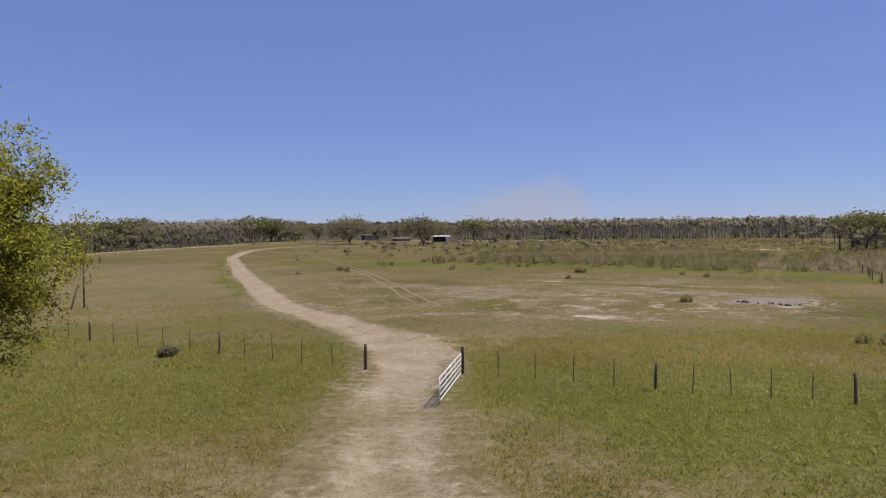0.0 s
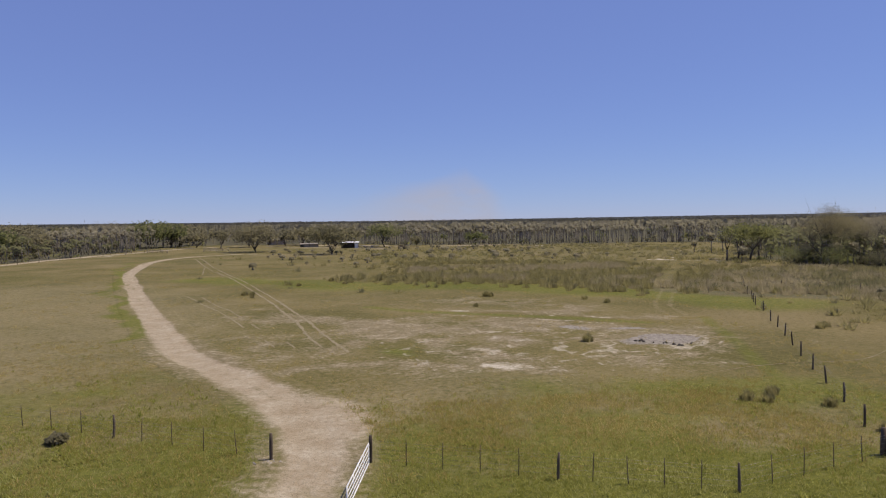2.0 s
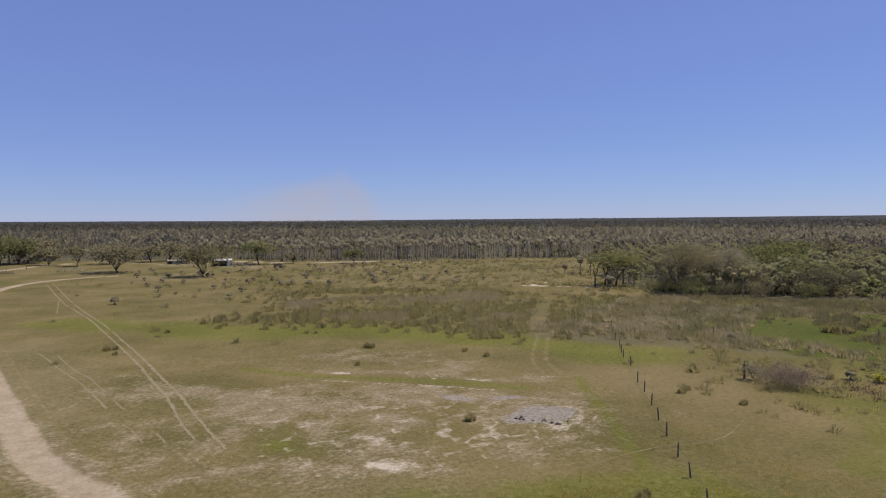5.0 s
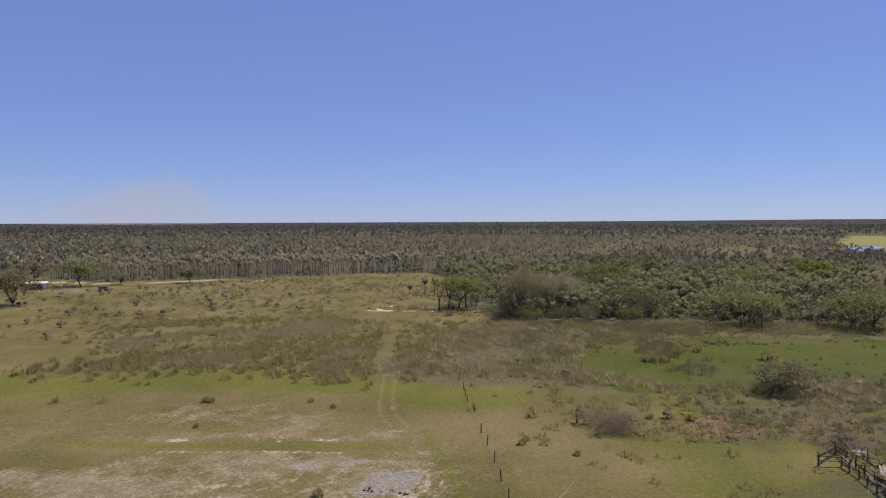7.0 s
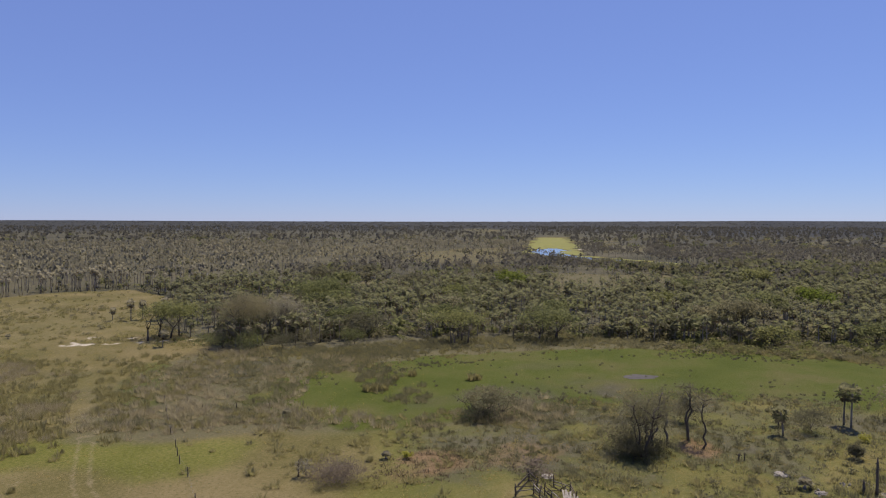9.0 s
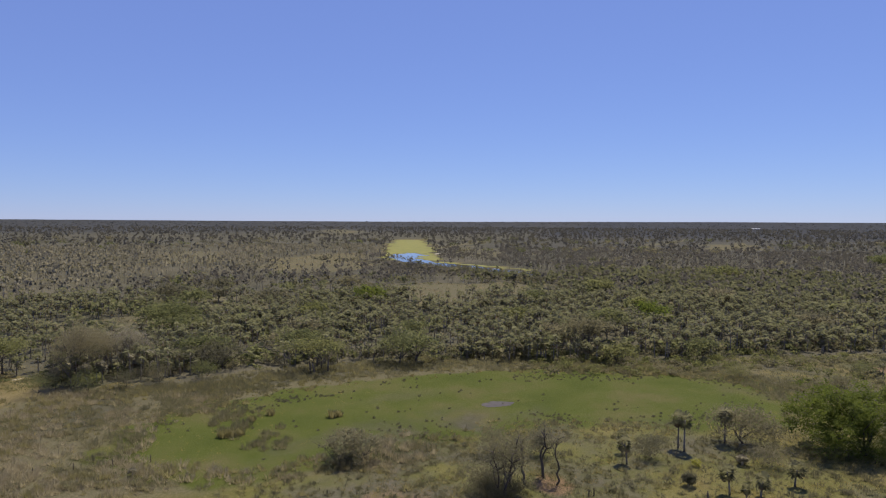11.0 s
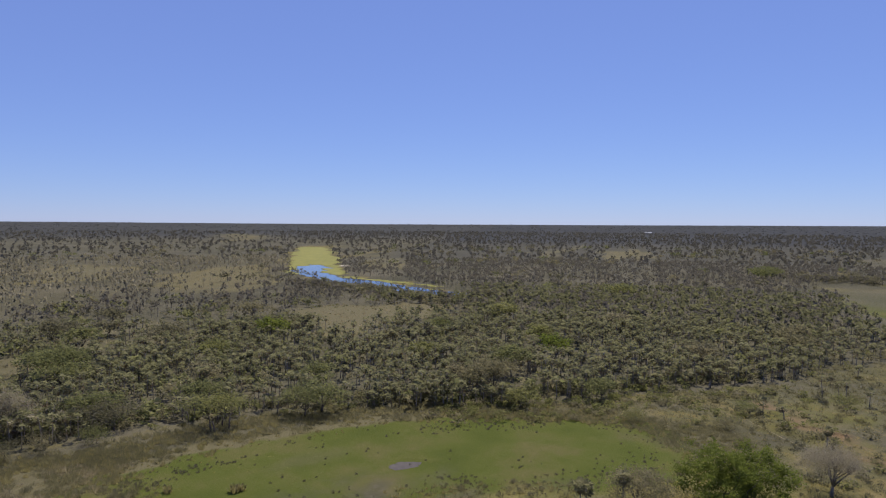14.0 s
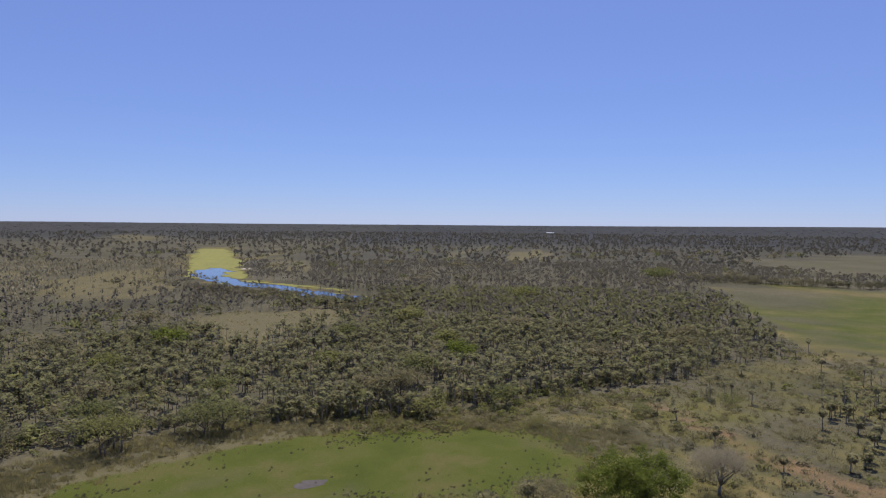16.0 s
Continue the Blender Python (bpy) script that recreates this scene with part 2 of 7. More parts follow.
def ground_material():
    m, nt, b = material("ground", 0.95, 0, 0.1)
    big, mid, fine = grain(nt, 0.06, 5, 0.6), grain(nt, 0.42, 5, 0.65), grain(nt, 2.2, 6, 0.72)
    speck = grain(nt, 11.0, 3, 0.7)
    zones = {}
    for name, keys in (("za", ("road", "bare", "lush", "reed")), ("zb", ("mud", "rust", "sand", "wood")), ("zc", ("canopy", "field", "pale", "track"))):
        a = nt.nodes.new("ShaderNodeAttribute")
        a.attribute_name = name
        sep = nt.nodes.new("ShaderNodeSeparateColor")
        nt.links.new(a.outputs["Color"], sep.inputs[0])
        for k, o in zip(keys, (*sep.outputs[:3], a.outputs["Alpha"])):
            zones[k] = o

    def zone(key, ragged=0.5, lo=0.35, hi=0.65):
        n = calc(nt, "ADD", calc(nt, "MULTIPLY", mid, 0.45), calc(nt, "MULTIPLY", fine, 0.55))
        return span(nt, calc(nt, "ADD", zones[key], calc(nt, "MULTIPLY", calc(nt, "SUBTRACT", n, 0.5), ragged)), lo, hi)

    broad = grain(nt, 0.021, 4, 0.55)
    grass = ramp(nt, calc(nt, "ADD", calc(nt, "MULTIPLY", big, 0.6), calc(nt, "MULTIPLY", fine, 0.4)),
                 (0.36, (0.092, 0.084, 0.026)), (0.46, (0.134, 0.115, 0.041)), (0.55, (0.18, 0.147, 0.062)), (0.66, (0.245, 0.194, 0.096)))
    c = blend(nt, span(nt, mid, 0.54, 0.75, 0, 0.4), grass, (0.205, 0.165, 0.082))
    c = blend(nt, span(nt, broad, 0.5, 0.66, 0, 0.3), c, (0.12, 0.114, 0.032))
    c = blend(nt, span(nt, broad, 0.48, 0.34, 0, 0.45), c, (0.215, 0.168, 0.083))
    c = blend(nt, zone("pale", 0.8, 0.2, 0.9), c, ramp(nt, fine, (0.3, (0.198, 0.163, 0.087)), (0.7, (0.33, 0.276, 0.168))))
    c = blend(nt, zone("lush", 0.9, 0.25, 0.85), c, ramp(nt, calc(nt, "ADD", calc(nt, "MULTIPLY", fine, 0.6), calc(nt, "MULTIPLY", big, 0.4)), (0.34, (0.088, 0.097, 0.017)), (0.5, (0.135, 0.137, 0.028)), (0.66, (0.195, 0.178, 0.054))))
    c = blend(nt, zone("reed", 0.9, 0.25, 0.85), c, ramp(nt, fine, (0.3, (0.092, 0.085, 0.042)), (0.7, (0.165, 0.145, 0.083))))
    c = blend(nt, zone("field", 0.4, 0.25, 0.75), c, ramp(nt, calc(nt, "ADD", calc(nt, "MULTIPLY", big, 0.65), calc(nt, "MULTIPLY", fine, 0.35)), (0.38, (0.062, 0.08, 0.012)), (0.5, (0.08, 0.096, 0.017)), (0.58, (0.102, 0.102, 0.03)), (0.67, (0.14, 0.119, 0.053))))
    c = blend(nt, zone("wood", 0.6, 0.25, 0.75), c, ramp(nt, calc(nt, "ADD", calc(nt, "MULTIPLY", mid, 0.5), calc(nt, "MULTIPLY", grain(nt, 0.012, 4), 0.5)), (0.38, (0.06, 0.058, 0.036)), (0.5, (0.089, 0.083, 0.054)), (0.62, (0.128, 0.115, 0.081))))
    c = blend(nt, zone("rust", 0.9, 0.3, 0.8), c, ramp(nt, fine, (0.3, (0.13, 0.085, 0.045)), (0.7, (0.27, 0.18, 0.10))))
    # Dark closed canopy, with the blue of distance haze mixed into its colour.
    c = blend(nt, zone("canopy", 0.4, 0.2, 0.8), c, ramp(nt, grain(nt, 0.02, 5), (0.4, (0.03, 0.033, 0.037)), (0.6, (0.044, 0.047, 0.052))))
    bare = ramp(nt, calc(nt, "ADD", calc(nt, "MULTIPLY", fine, 0.6), calc(nt, "MULTIPLY", mid, 0.4)), (0.36, (0.16, 0.13, 0.07)), (0.5, (0.235, 0.19, 0.115)), (0.60, (0.35, 0.295, 0.20)), (0.70, (0.52, 0.46, 0.35)))
    c = blend(nt, zone("bare", 1.9, 0.32, 0.92), c, bare)
    c = blend(nt, zone("track", 0.7, 0.3, 0.8), c, (0.36, 0.29, 0.19))
    c = blend(nt, zone("road", 0.45, 0.25, 0.8), c, ramp(nt, calc(nt, "ADD", calc(nt, "MULTIPLY", fine, 0.5), calc(nt, "MULTIPLY", mid, 0.5)), (0.32, (0.26, 0.195, 0.118)), (0.48, (0.35, 0.285, 0.195)), (0.66, (0.47, 0.405, 0.305))))
    c = blend(nt, zone("sand", 0.6, 0.35, 0.7), c, ramp(nt, fine, (0.3, (0.42, 0.37, 0.28)), (0.7, (0.62, 0.56, 0.46))))
    c = blend(nt, zone("mud", 1.0, 0.35, 0.6), c, ramp(nt, fine, (0.35, (0.16, 0.14, 0.115)), (0.65, (0.36, 0.325, 0.28))))
    tuftiness = grain(nt, 1.7, 5, 0.78)
    soil = calc(nt, "MAXIMUM", calc(nt, "MAXIMUM", zones["road"], zones["sand"]), zones["mud"])
    green = calc(nt, "SUBTRACT", 1.0, soil, True)
    green = calc(nt, "MULTIPLY", green, calc(nt, "SUBTRACT", 1.0, calc(nt, "MAXIMUM", calc(nt, "MULTIPLY", zones["field"], 0.85), calc(nt, "MULTIPLY", calc(nt, "MAXIMUM", zones["wood"], zones["reed"]), 0.65)), True))
    c = blend(nt, calc(nt, "MULTIPLY", span(nt, tuftiness, 0.51, 0.66, 0, 0.62), green), c, (0.066, 0.07, 0.02))
    c = blend(nt, calc(nt, "MULTIPLY", span(nt, tuftiness, 0.47, 0.34, 0, 0.45), green), c, (0.26, 0.215, 0.115))
    c = blend(nt, span(nt, speck, 0.53, 0.66, 0, 0.48), c, (0.05, 0.05, 0.022))
    c = blend(nt, span(nt, grain(nt, 7.0, 2), 0.66, 0.74, 0, 0.35), c, (0.36, 0.32, 0.21))
    nt.links.new(c, b.inputs["Base Color"])
    relief(nt, b, calc(nt, "ADD", calc(nt, "MULTIPLY", fine, 0.7), calc(nt, "MULTIPLY", speck, 0.3)), 0.7, 0.2)
    return m


GROUND = ground_material()
GRASS = leaf_material("grass_blades", [(0.15, (0.18, 0.15, 0.044)), (0.5, (0.288, 0.23, 0.079)), (0.85, (0.494, 0.4, 0.189))], 0.5, 0.9, spec=0.05, patch=0.08, soft=4.5)
WEEDS = leaf_material("green_weeds", [(0.15, (0.122, 0.14, 0.026)), (0.5, (0.209, 0.215, 0.048)), (0.85, (0.428, 0.42, 0.167))], 0.5, 0.9, spec=0.05, patch=0.1, soft=4.5)
TUSSOCK = leaf_material("tussock_blades", [(0.2, (0.15, 0.141, 0.056)), (0.5, (0.22, 0.198, 0.088)), (0.85, (0.31, 0.272, 0.146))], 0.55, 0.9, spec=0.05, patch=0.06, soft=3.0)
REED = leaf_material("reed_blades", [(0.2, (0.19, 0.165, 0.1)), (0.5, (0.255, 0.22, 0.138)), (0.85, (0.34, 0.298, 0.198))], 0.55, 0.9, spec=0.05, patch=0.04, soft=4.5)
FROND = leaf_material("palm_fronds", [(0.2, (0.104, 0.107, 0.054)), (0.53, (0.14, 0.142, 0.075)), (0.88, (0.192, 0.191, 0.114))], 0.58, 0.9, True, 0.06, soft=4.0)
# Lighter, greyer copy of the palm fronds: stronger sun put into the colour.
SUNLIT_FROND = leaf_material("sunlit_palm_fans", [(0.2, (0.173, 0.162, 0.109)), (0.5, (0.244, 0.225, 0.16)), (0.88, (0.342, 0.315, 0.244))], 0.6, 0.9, True, 0.06, soft=4.0)
DRY_FROND = leaf_material("dry_fronds", [(0.2, (0.09, 0.07, 0.04)), (0.8, (0.22, 0.17, 0.11))], 0.3, 0.9, spec=0.05, soft=1.0)
LEAF = leaf_material("tree_leaves", [(0.2, (0.103, 0.115, 0.048)), (0.5, (0.147, 0.157, 0.069)), (0.85, (0.2, 0.2, 0.101))], 0.6, 0.9, True, 0.06, soft=3.2)
OLIVE = leaf_material("olive_leaves", [(0.2, (0.13, 0.124, 0.069)), (0.5, (0.18, 0.167, 0.1)), (0.85, (0.24, 0.215, 0.143))], 0.58, 0.9, True, 0.06, soft=3.2)
LIME = leaf_material("yellow_green_leaves", [(0.2, (0.225, 0.23, 0.037)), (0.5, (0.285, 0.28, 0.05)), (0.85, (0.35, 0.335, 0.078))], 0.7, 0.8, True, 0.1, soft=5.0)
MOSS = leaf_material("moss_green_leaves", [(0.2, (0.12, 0.13, 0.048)), (0.5, (0.168, 0.174, 0.068)), (0.85, (0.225, 0.22, 0.104))], 0.6, 0.9, True, 0.06, soft=3.2)
# The grey and blue of distance haze is mixed into these two leaf colours.
HAZED_LEAF = leaf_material("hazed_wood_leaves", [(0.2, (0.078, 0.076, 0.062)), (0.5, (0.108, 0.103, 0.085)), (0.85, (0.145, 0.136, 0.112))], 0.35, 0.9, spec=0.05, soft=2.6)
HAZED_HORIZON_LEAF = leaf_material("hazed_horizon_leaves", [(0.2, (0.053, 0.057, 0.06)), (0.8, (0.078, 0.081, 0.083))], 0.3, 0.9, spec=0.05, soft=2.0)
DEEP = leaf_material("deep_green_leaves", [(0.2, (0.083, 0.11, 0.02)), (0.5, (0.122, 0.152, 0.03)), (0.85, (0.168, 0.188, 0.05))], 0.55, 0.8, True, 0.08, soft=2.4)
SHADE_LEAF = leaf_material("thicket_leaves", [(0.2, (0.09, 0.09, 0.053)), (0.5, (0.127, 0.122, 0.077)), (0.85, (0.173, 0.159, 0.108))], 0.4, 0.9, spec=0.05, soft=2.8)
SEDGE = leaf_material("sedge_blades", [(0.2, (0.1, 0.098, 0.052)), (0.5, (0.15, 0.142, 0.078)), (0.85, (0.215, 0.195, 0.121))], 0.5, 0.9, spec=0.05, patch=0.06, soft=4.0)
TWIG = leaf_material("grey_twigs", [(0.2, (0.19, 0.172, 0.122)), (0.8, (0.32, 0.29, 0.212))], 0.5, 0.9, spec=0.05, soft=2.4)
HAZE_TWIG = leaf_material("brownish_olive_twigs", [(0.2, (0.16, 0.144, 0.08)), (0.8, (0.27, 0.24, 0.148))], 0.5, 0.9, spec=0.05, soft=2.4)
# Far fans: blue-grey distance haze is put into the leaf colour.
HAZED_FROND = leaf_material("hazed_palm_fans", [(0.2, (0.103, 0.098, 0.079)), (0.5, (0.137, 0.128, 0.108)), (0.88, (0.185, 0.172, 0.149))], 0.46, 0.9, True, 0.06, soft=4.5)
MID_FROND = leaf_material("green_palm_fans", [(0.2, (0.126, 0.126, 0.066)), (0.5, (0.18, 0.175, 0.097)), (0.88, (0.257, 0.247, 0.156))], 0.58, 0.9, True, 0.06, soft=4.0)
MAUVE = leaf_material("dead_brush", [(0.2, (0.14, 0.113, 0.09)), (0.8, (0.225, 0.184, 0.15))], 0.35, 0.9, spec=0.05, soft=3.0)
BARK = plain_material("bark", (0.055, 0.045, 0.036), (0.16, 0.135, 0.11), 5, 0.9, 0, 0.6, stretch=(1, 1, 0.25))
PALM_BARK = plain_material("palm_bark", (0.12, 0.105, 0.085), (0.27, 0.24, 0.20), 4, 0.9, 0, 0.6, stretch=(0.6, 0.6, 2.5))
POST_WOOD = plain_material("weathered_post", (0.045, 0.034, 0.024), (0.14, 0.11, 0.08), 9, 0.9, 0, 0.7, stretch=(1, 1, 0.15))
GREY_WOOD = plain_material("grey_boards", (0.15, 0.13, 0.105), (0.36, 0.32, 0.27), 7, 0.85, 0, 0.5, stretch=(0.3, 0.3, 1))
WHITE_PAINT = plain_material("white_gate_paint", (0.66, 0.65, 0.62), (0.83, 0.82, 0.80), 3, 0.4, 0, 0.05)
WIRE = plain_material("galvanised_wire", (0.16, 0.15, 0.14), (0.30, 0.29, 0.27), 3, 0.5, 0.7, 0.05)
ROOF_WHITE = plain_material("white_sheet_roof", (0.62, 0.62, 0.61), (0.80, 0.80, 0.78), 1.5, 0.4, 0.0, 0.1)
WALL_GREY = plain_material("shack_wall", (0.26, 0.22, 0.17), (0.44, 0.39, 0.32), 1.5, 0.9, 0, 0.2)
DARK = plain_material("dark_opening", (0.02, 0.02, 0.02), (0.05, 0.045, 0.04), 2, 0.9)
CLAY = plain_material("pale_clay", (0.2, 0.178, 0.148), (0.38, 0.345, 0.295), 3, 0.95, 0, 0.6)
MUD_CLOD = plain_material("dark_mud", (0.045, 0.04, 0.034), (0.11, 0.095, 0.08), 5, 0.8, 0, 0.6)


def water_material():
    m, nt, b = material("water", 0.08, 0, 0.5)
    b.inputs["Base Color"].default_value = (0.03, 0.045, 0.06, 1)
    relief(nt, b, grain(nt, 1.6, 3), 0.04, 0.1)
    return m


WATER = water_material()
MUDDY = plain_material("muddy_water", (0.07, 0.063, 0.06), (0.115, 0.102, 0.094), 0.8, 0.85, 0, 0.1, False)
POND_WEED = plain_material("floating_weed", (0.15, 0.152, 0.026), (0.255, 0.243, 0.048), 0.12, 0.8, 0, 0.3, False)

# ---- building helpers ----


def mesh_np(name, v, f, mats, index=None):
    """A mesh from arrays of places and triangles."""
    me = bpy.data.meshes.new(name)
    me.vertices.add(len(v))
    me.vertices.foreach_set("co", np.asarray(v, np.float32).ravel())
    me.loops.add(len(f) * 3)
    me.loops.foreach_set("vertex_index", np.asarray(f, np.int32).ravel())
    me.polygons.add(len(f))
    me.polygons.foreach_set("loop_start", np.arange(len(f), dtype=np.int32) * 3)
    me.polygons.foreach_set("loop_total", np.full(len(f), 3, np.int32))
    for k in mats if isinstance(mats, (list, tuple)) else [mats]:
        me.materials.append(k)
    if index is not None:
        me.polygons.foreach_set("material_index", np.asarray(index, np.int32))
    me.update(calc_edges=True)
    return me


def mesh_bm(name, bm, mat):
    me = bpy.data.meshes.new(name)
    bm.to_mesh(me)
    bm.free()
    me.materials.append(mat)
    return me


def part(name, mesh, parent, label="", m=None):
    ob = new(name, mesh)
    ob.parent = parent
    if m is not None:
        ob.matrix_basis = m
    return tagged(ob, label)


def thing(name, m, label, category, group="", kind=""):
    ob = new(name)
    ob.matrix_basis = m
    return tagged(ob, label, category, group, kind)


def stuff(name, v, f, mats, label, category, index=None):
    return tagged(new(name, mesh_np(name, v, f, mats, index)), label, category, "", "stuff")


def on_ground(x, y, turn=0.0, scale=1.0, sink=0.02):
    return pose(x, y, float(gz(x, y)) - sink, 0, 0, turn) @ Matrix.Scale(scale, 4)


def scatter(templates, x, y, scale, rng, tilt=0.05, sink=0.02, squash=None, z=None):
    """Joins many copies of the templates, each (places, triangles, material indices)."""
    x, y, scale = np.asarray(x), np.asarray(y), np.asarray(scale)
    pick = rng.integers(0, len(templates), len(x))
    base = gz(x, y) - sink if z is None else z
    vs, fs, ms, off = [], [], [], 0
    for k, (tv, tf, tm) in enumerate(templates):
        w = np.where(pick == k)[0]
        if not len(w):
            continue
        a = rng.uniform(0, 2 * np.pi, len(w))
        c, s = np.cos(a)[:, None], np.sin(a)[:, None]
        sc = scale[w][:, None]
        hz = sc if squash is None else sc * squash[w][:, None]
        px, py, pz = tv[None, :, 0] * sc, tv[None, :, 1] * sc, tv[None, :, 2] * hz
        tx, ty = rng.normal(0, tilt, (2, len(w), 1))
        vx, vy = c * px - s * py + tx * pz, s * px + c * py + ty * pz
        v = np.stack([vx + x[w][:, None], vy + y[w][:, None], pz + base[w][:, None]], -1)
        vs.append(v.reshape(-1, 3))
        fs.append((tf[None] + (np.arange(len(w)) * len(tv))[:, None, None] + off).reshape(-1, 3))
        ms.append(np.tile(tm, len(w)))
        off += len(w) * len(tv)
    return np.concatenate(vs), np.concatenate(fs), np.concatenate(ms)


def join(parts):
    """Joins (places, triangles, material index) pieces into one template."""
    vs, fs, ms, off = [], [], [], 0
    for v, f, k in parts:
        v, f = np.asarray(v, float), np.asarray(f, int)
        vs.append(v)
        fs.append(f + off)
        ms.append(np.full(len(f), k))
        off += len(v)
    return np.concatenate(vs), np.concatenate(fs), np.concatenate(ms)


def tube(points, radii, sides=6):
    """A tapered round limb along the points."""
    p, vs, fs = [np.array(q, float) for q in points], [], []
    for k, (q, r) in enumerate(zip(p, radii)):
        d = p[min(k + 1, len(p) - 1)] - p[max(k - 1, 0)]
        d /= np.linalg.norm(d) + 1e-9
        u = np.cross(d, (0.3, 0.9, 0.1) if abs(d[1]) < 0.9 else (1, 0, 0))
        u /= np.linalg.norm(u)
        w = np.cross(d, u)
        for i in range(sides):
            a = 2 * math.pi * i / sides
            vs.append(q + r * (math.cos(a) * u + math.sin(a) * w))
    for k in range(len(p) - 1):
        for i in range(sides):
            a, b = k * sides + i, k * sides + (i + 1) % sides
            fs += [(a, b, b + sides), (a, b + sides, a + sides)]
    n = (len(p) - 1) * sides
    for i in range(1, sides - 1):
        fs += [(0, i + 1, i), (n, n + i, n + i + 1)]
    return np.array(vs), np.array(fs)


def box_bm(bm, sx, sy, sz, m=Matrix(), bevel=0.0):
    r = bmesh.ops.create_cube(bm, size=1, matrix=m @ Matrix.Diagonal((sx, sy, sz, 1)))
    if bevel:
        e = list({e for v in r["verts"] for e in v.link_edges})
        bmesh.ops.bevel(bm, geom=e, offset=bevel, segments=1, affect="EDGES")


# ---- ground ----


def graded(fine0, fine1, fine, mid0, mid1, mid, lo, hi):
    a = list(np.arange(fine0, fine1, fine)) + list(np.arange(fine1, mid1 + mid, mid))
    b = list(np.arange(mid0, fine0, mid))
    a = b + a
    s = mid
    while a[-1] < hi:
        s *= 1.085
        a.append(a[-1] + s)
    s, left = mid, a[0]
    pre = []
    while left > lo:
        s *= 1.13
        left -= s
        pre.append(left)
    return np.array(pre[::-1] + a)


def paint_zones(me, x, y):
    """Gives the points of a ground mesh their shares of road, bare soil, grass, mud and the rest."""
    ex, ey = x, y
    n = fbm(x, y, 9, 41) - 0.5
    zero = np.zeros_like(x)
    wide = 1 - step(40, 130, y)
    d = near_line(x, y, ROAD)
    road = 1 - step(1.0, 2.25 + 0.75 * wide, d + 1.8 * n)
    road = np.maximum(road, oval(x, y, 0.2, 44, 3.2, 6.0, 8, 0.5))
    road *= 1 - (1 - step(29, 38, y)) * (0.05 + 0.5 * fbm(x, y, 2.2, 8))
    ruts = np.maximum(1 - step(0.25, 0.7, np.abs(d - 0.75)), 0.4 * (1 - step(32, 42, y)))
    road *= 0.8 + 0.2 * ruts + 0.7 * n + 0.5 * (fbm(x, y, 2.4, 48) - 0.5)
    road = np.maximum(road, 0.9 * band(x, y, FAR_ROAD, 2.4, 1.0))
    x, y = warp(ex, ey)
    n2 = fbm(x, y, 5.5, 43) - 0.5
    bare = oval(x, y, 20, 64, 29, 16, -12, 0.5) * (0.43 + 1.0 * n + 1.2 * n2) + oval(x, y, 13, 92, 36, 25, -20, 0.5) * (0.42 + 1.3 * n + 1.0 * n2)
    bare = np.maximum(bare, 0.75 * band(x, y, [(-2, 58), (5, 60), (12, 53.5), (19, 52)], 2.0, 2.0))
    bare = np.maximum(bare, 0.7 * band(x, y, [(14, 96), (26, 91.5), (36, 82.5), (45, 80.5)], 1.5, 1.4))
    bare = np.maximum(bare, (0.62 + 0.8 * n) * (1 - step(2, 5.5, d)) * (1 - step(70, 110, y)))
    bare = np.maximum(bare, (0.5 + n) * band(x, y, [(-1, 14), (-1, 33)], 2.6, 2.5))
    bare = np.maximum(bare, 0.5 * oval(x, y, -8, 320, 46, 60, 0, 0.4) * step(0.0, 0.2, n + 0.12))
    bare = np.maximum(bare, 0.4 * band(x, y, FAR_ROAD, 7, 4))
    bare = np.maximum(bare, 0.8 * band(x, y, [(-69, 372), (-44, 388), (-26, 384), (-2, 345), (8, 362), (30, 350), (26, 312)], 5, 4))
    bare *= 1 - band(ex, ey, SWALE, 1.7, 1.0)
    lush = 0.75 * band(x, y, [(2, 33), (22, 27.5), (28, 29)], 4.5, 3.5) + 0.6 * oval(x, y, 15, 23, 9, 7, 0, 0.5)
    lush = np.maximum(lush, (0.72 + 1.5 * n + 0.8 * n2) * oval(x, y, -17, 40, 22, 19, -30, 0.5))
    lush = np.maximum(lush, 0.85 * band(x, y, [(-24, 158), (4, 136), (30, 126), (55, 106), (62, 90)], 9, 7))
    lush = np.maximum(lush, 0.75 * band(ex, ey, SWALE, 1.3, 0.9))
    lush = np.maximum(lush, 0.7 * band(ex, ey, [(47, 79), (45.5, 75.5), (40.9, 63.6), (37.4, 54.8), (35, 48.5), (30, 40)], 1.0, 0.9))
    lush = np.maximum(lush, 0.6 * oval(x, y, 52, 42, 5, 3.5, 0, 0.5))
    lush = np.maximum(lush, (0.62 + 1.5 * n + 0.8 * n2) * oval(x, y, 22, 39, 19, 12, 0, 0.4))
    lush = np.maximum(lush, (0.72 + 1.1 * n) * oval(x, y, 104, 26, 54, 58, 0, 0.3))
    lush = np.maximum(lush, (0.16 + 0.9 * n) * oval(x, y, 30, 105, 62, 40, -20, 0.4))
    lush = np.maximum(lush, (0.6 + 1.1 * n) * oval(x, y, 225, -70, 120, 80, 0, 0.3))
    lush = np.maximum(lush, 0.85 * band(x, y, [(d0[0] - 3.4, d0[1]) for d0 in ROAD[40:75]], 1.5, 1.2))
    lush = np.maximum(lush, 0.55 * band(x, y, MARSH, 33, 5))
    reed = zero
    for q in REEDS:
        reed = np.maximum(reed, 0.85 * band(x, y, q, 15, 6))
    for q in TUSSOCKS:
        reed = np.maximum(reed, 0.5 * band(x, y, q, 10, 7))
    reed = np.maximum(reed, 0.8 * inside(x, y, REED_PATCH))
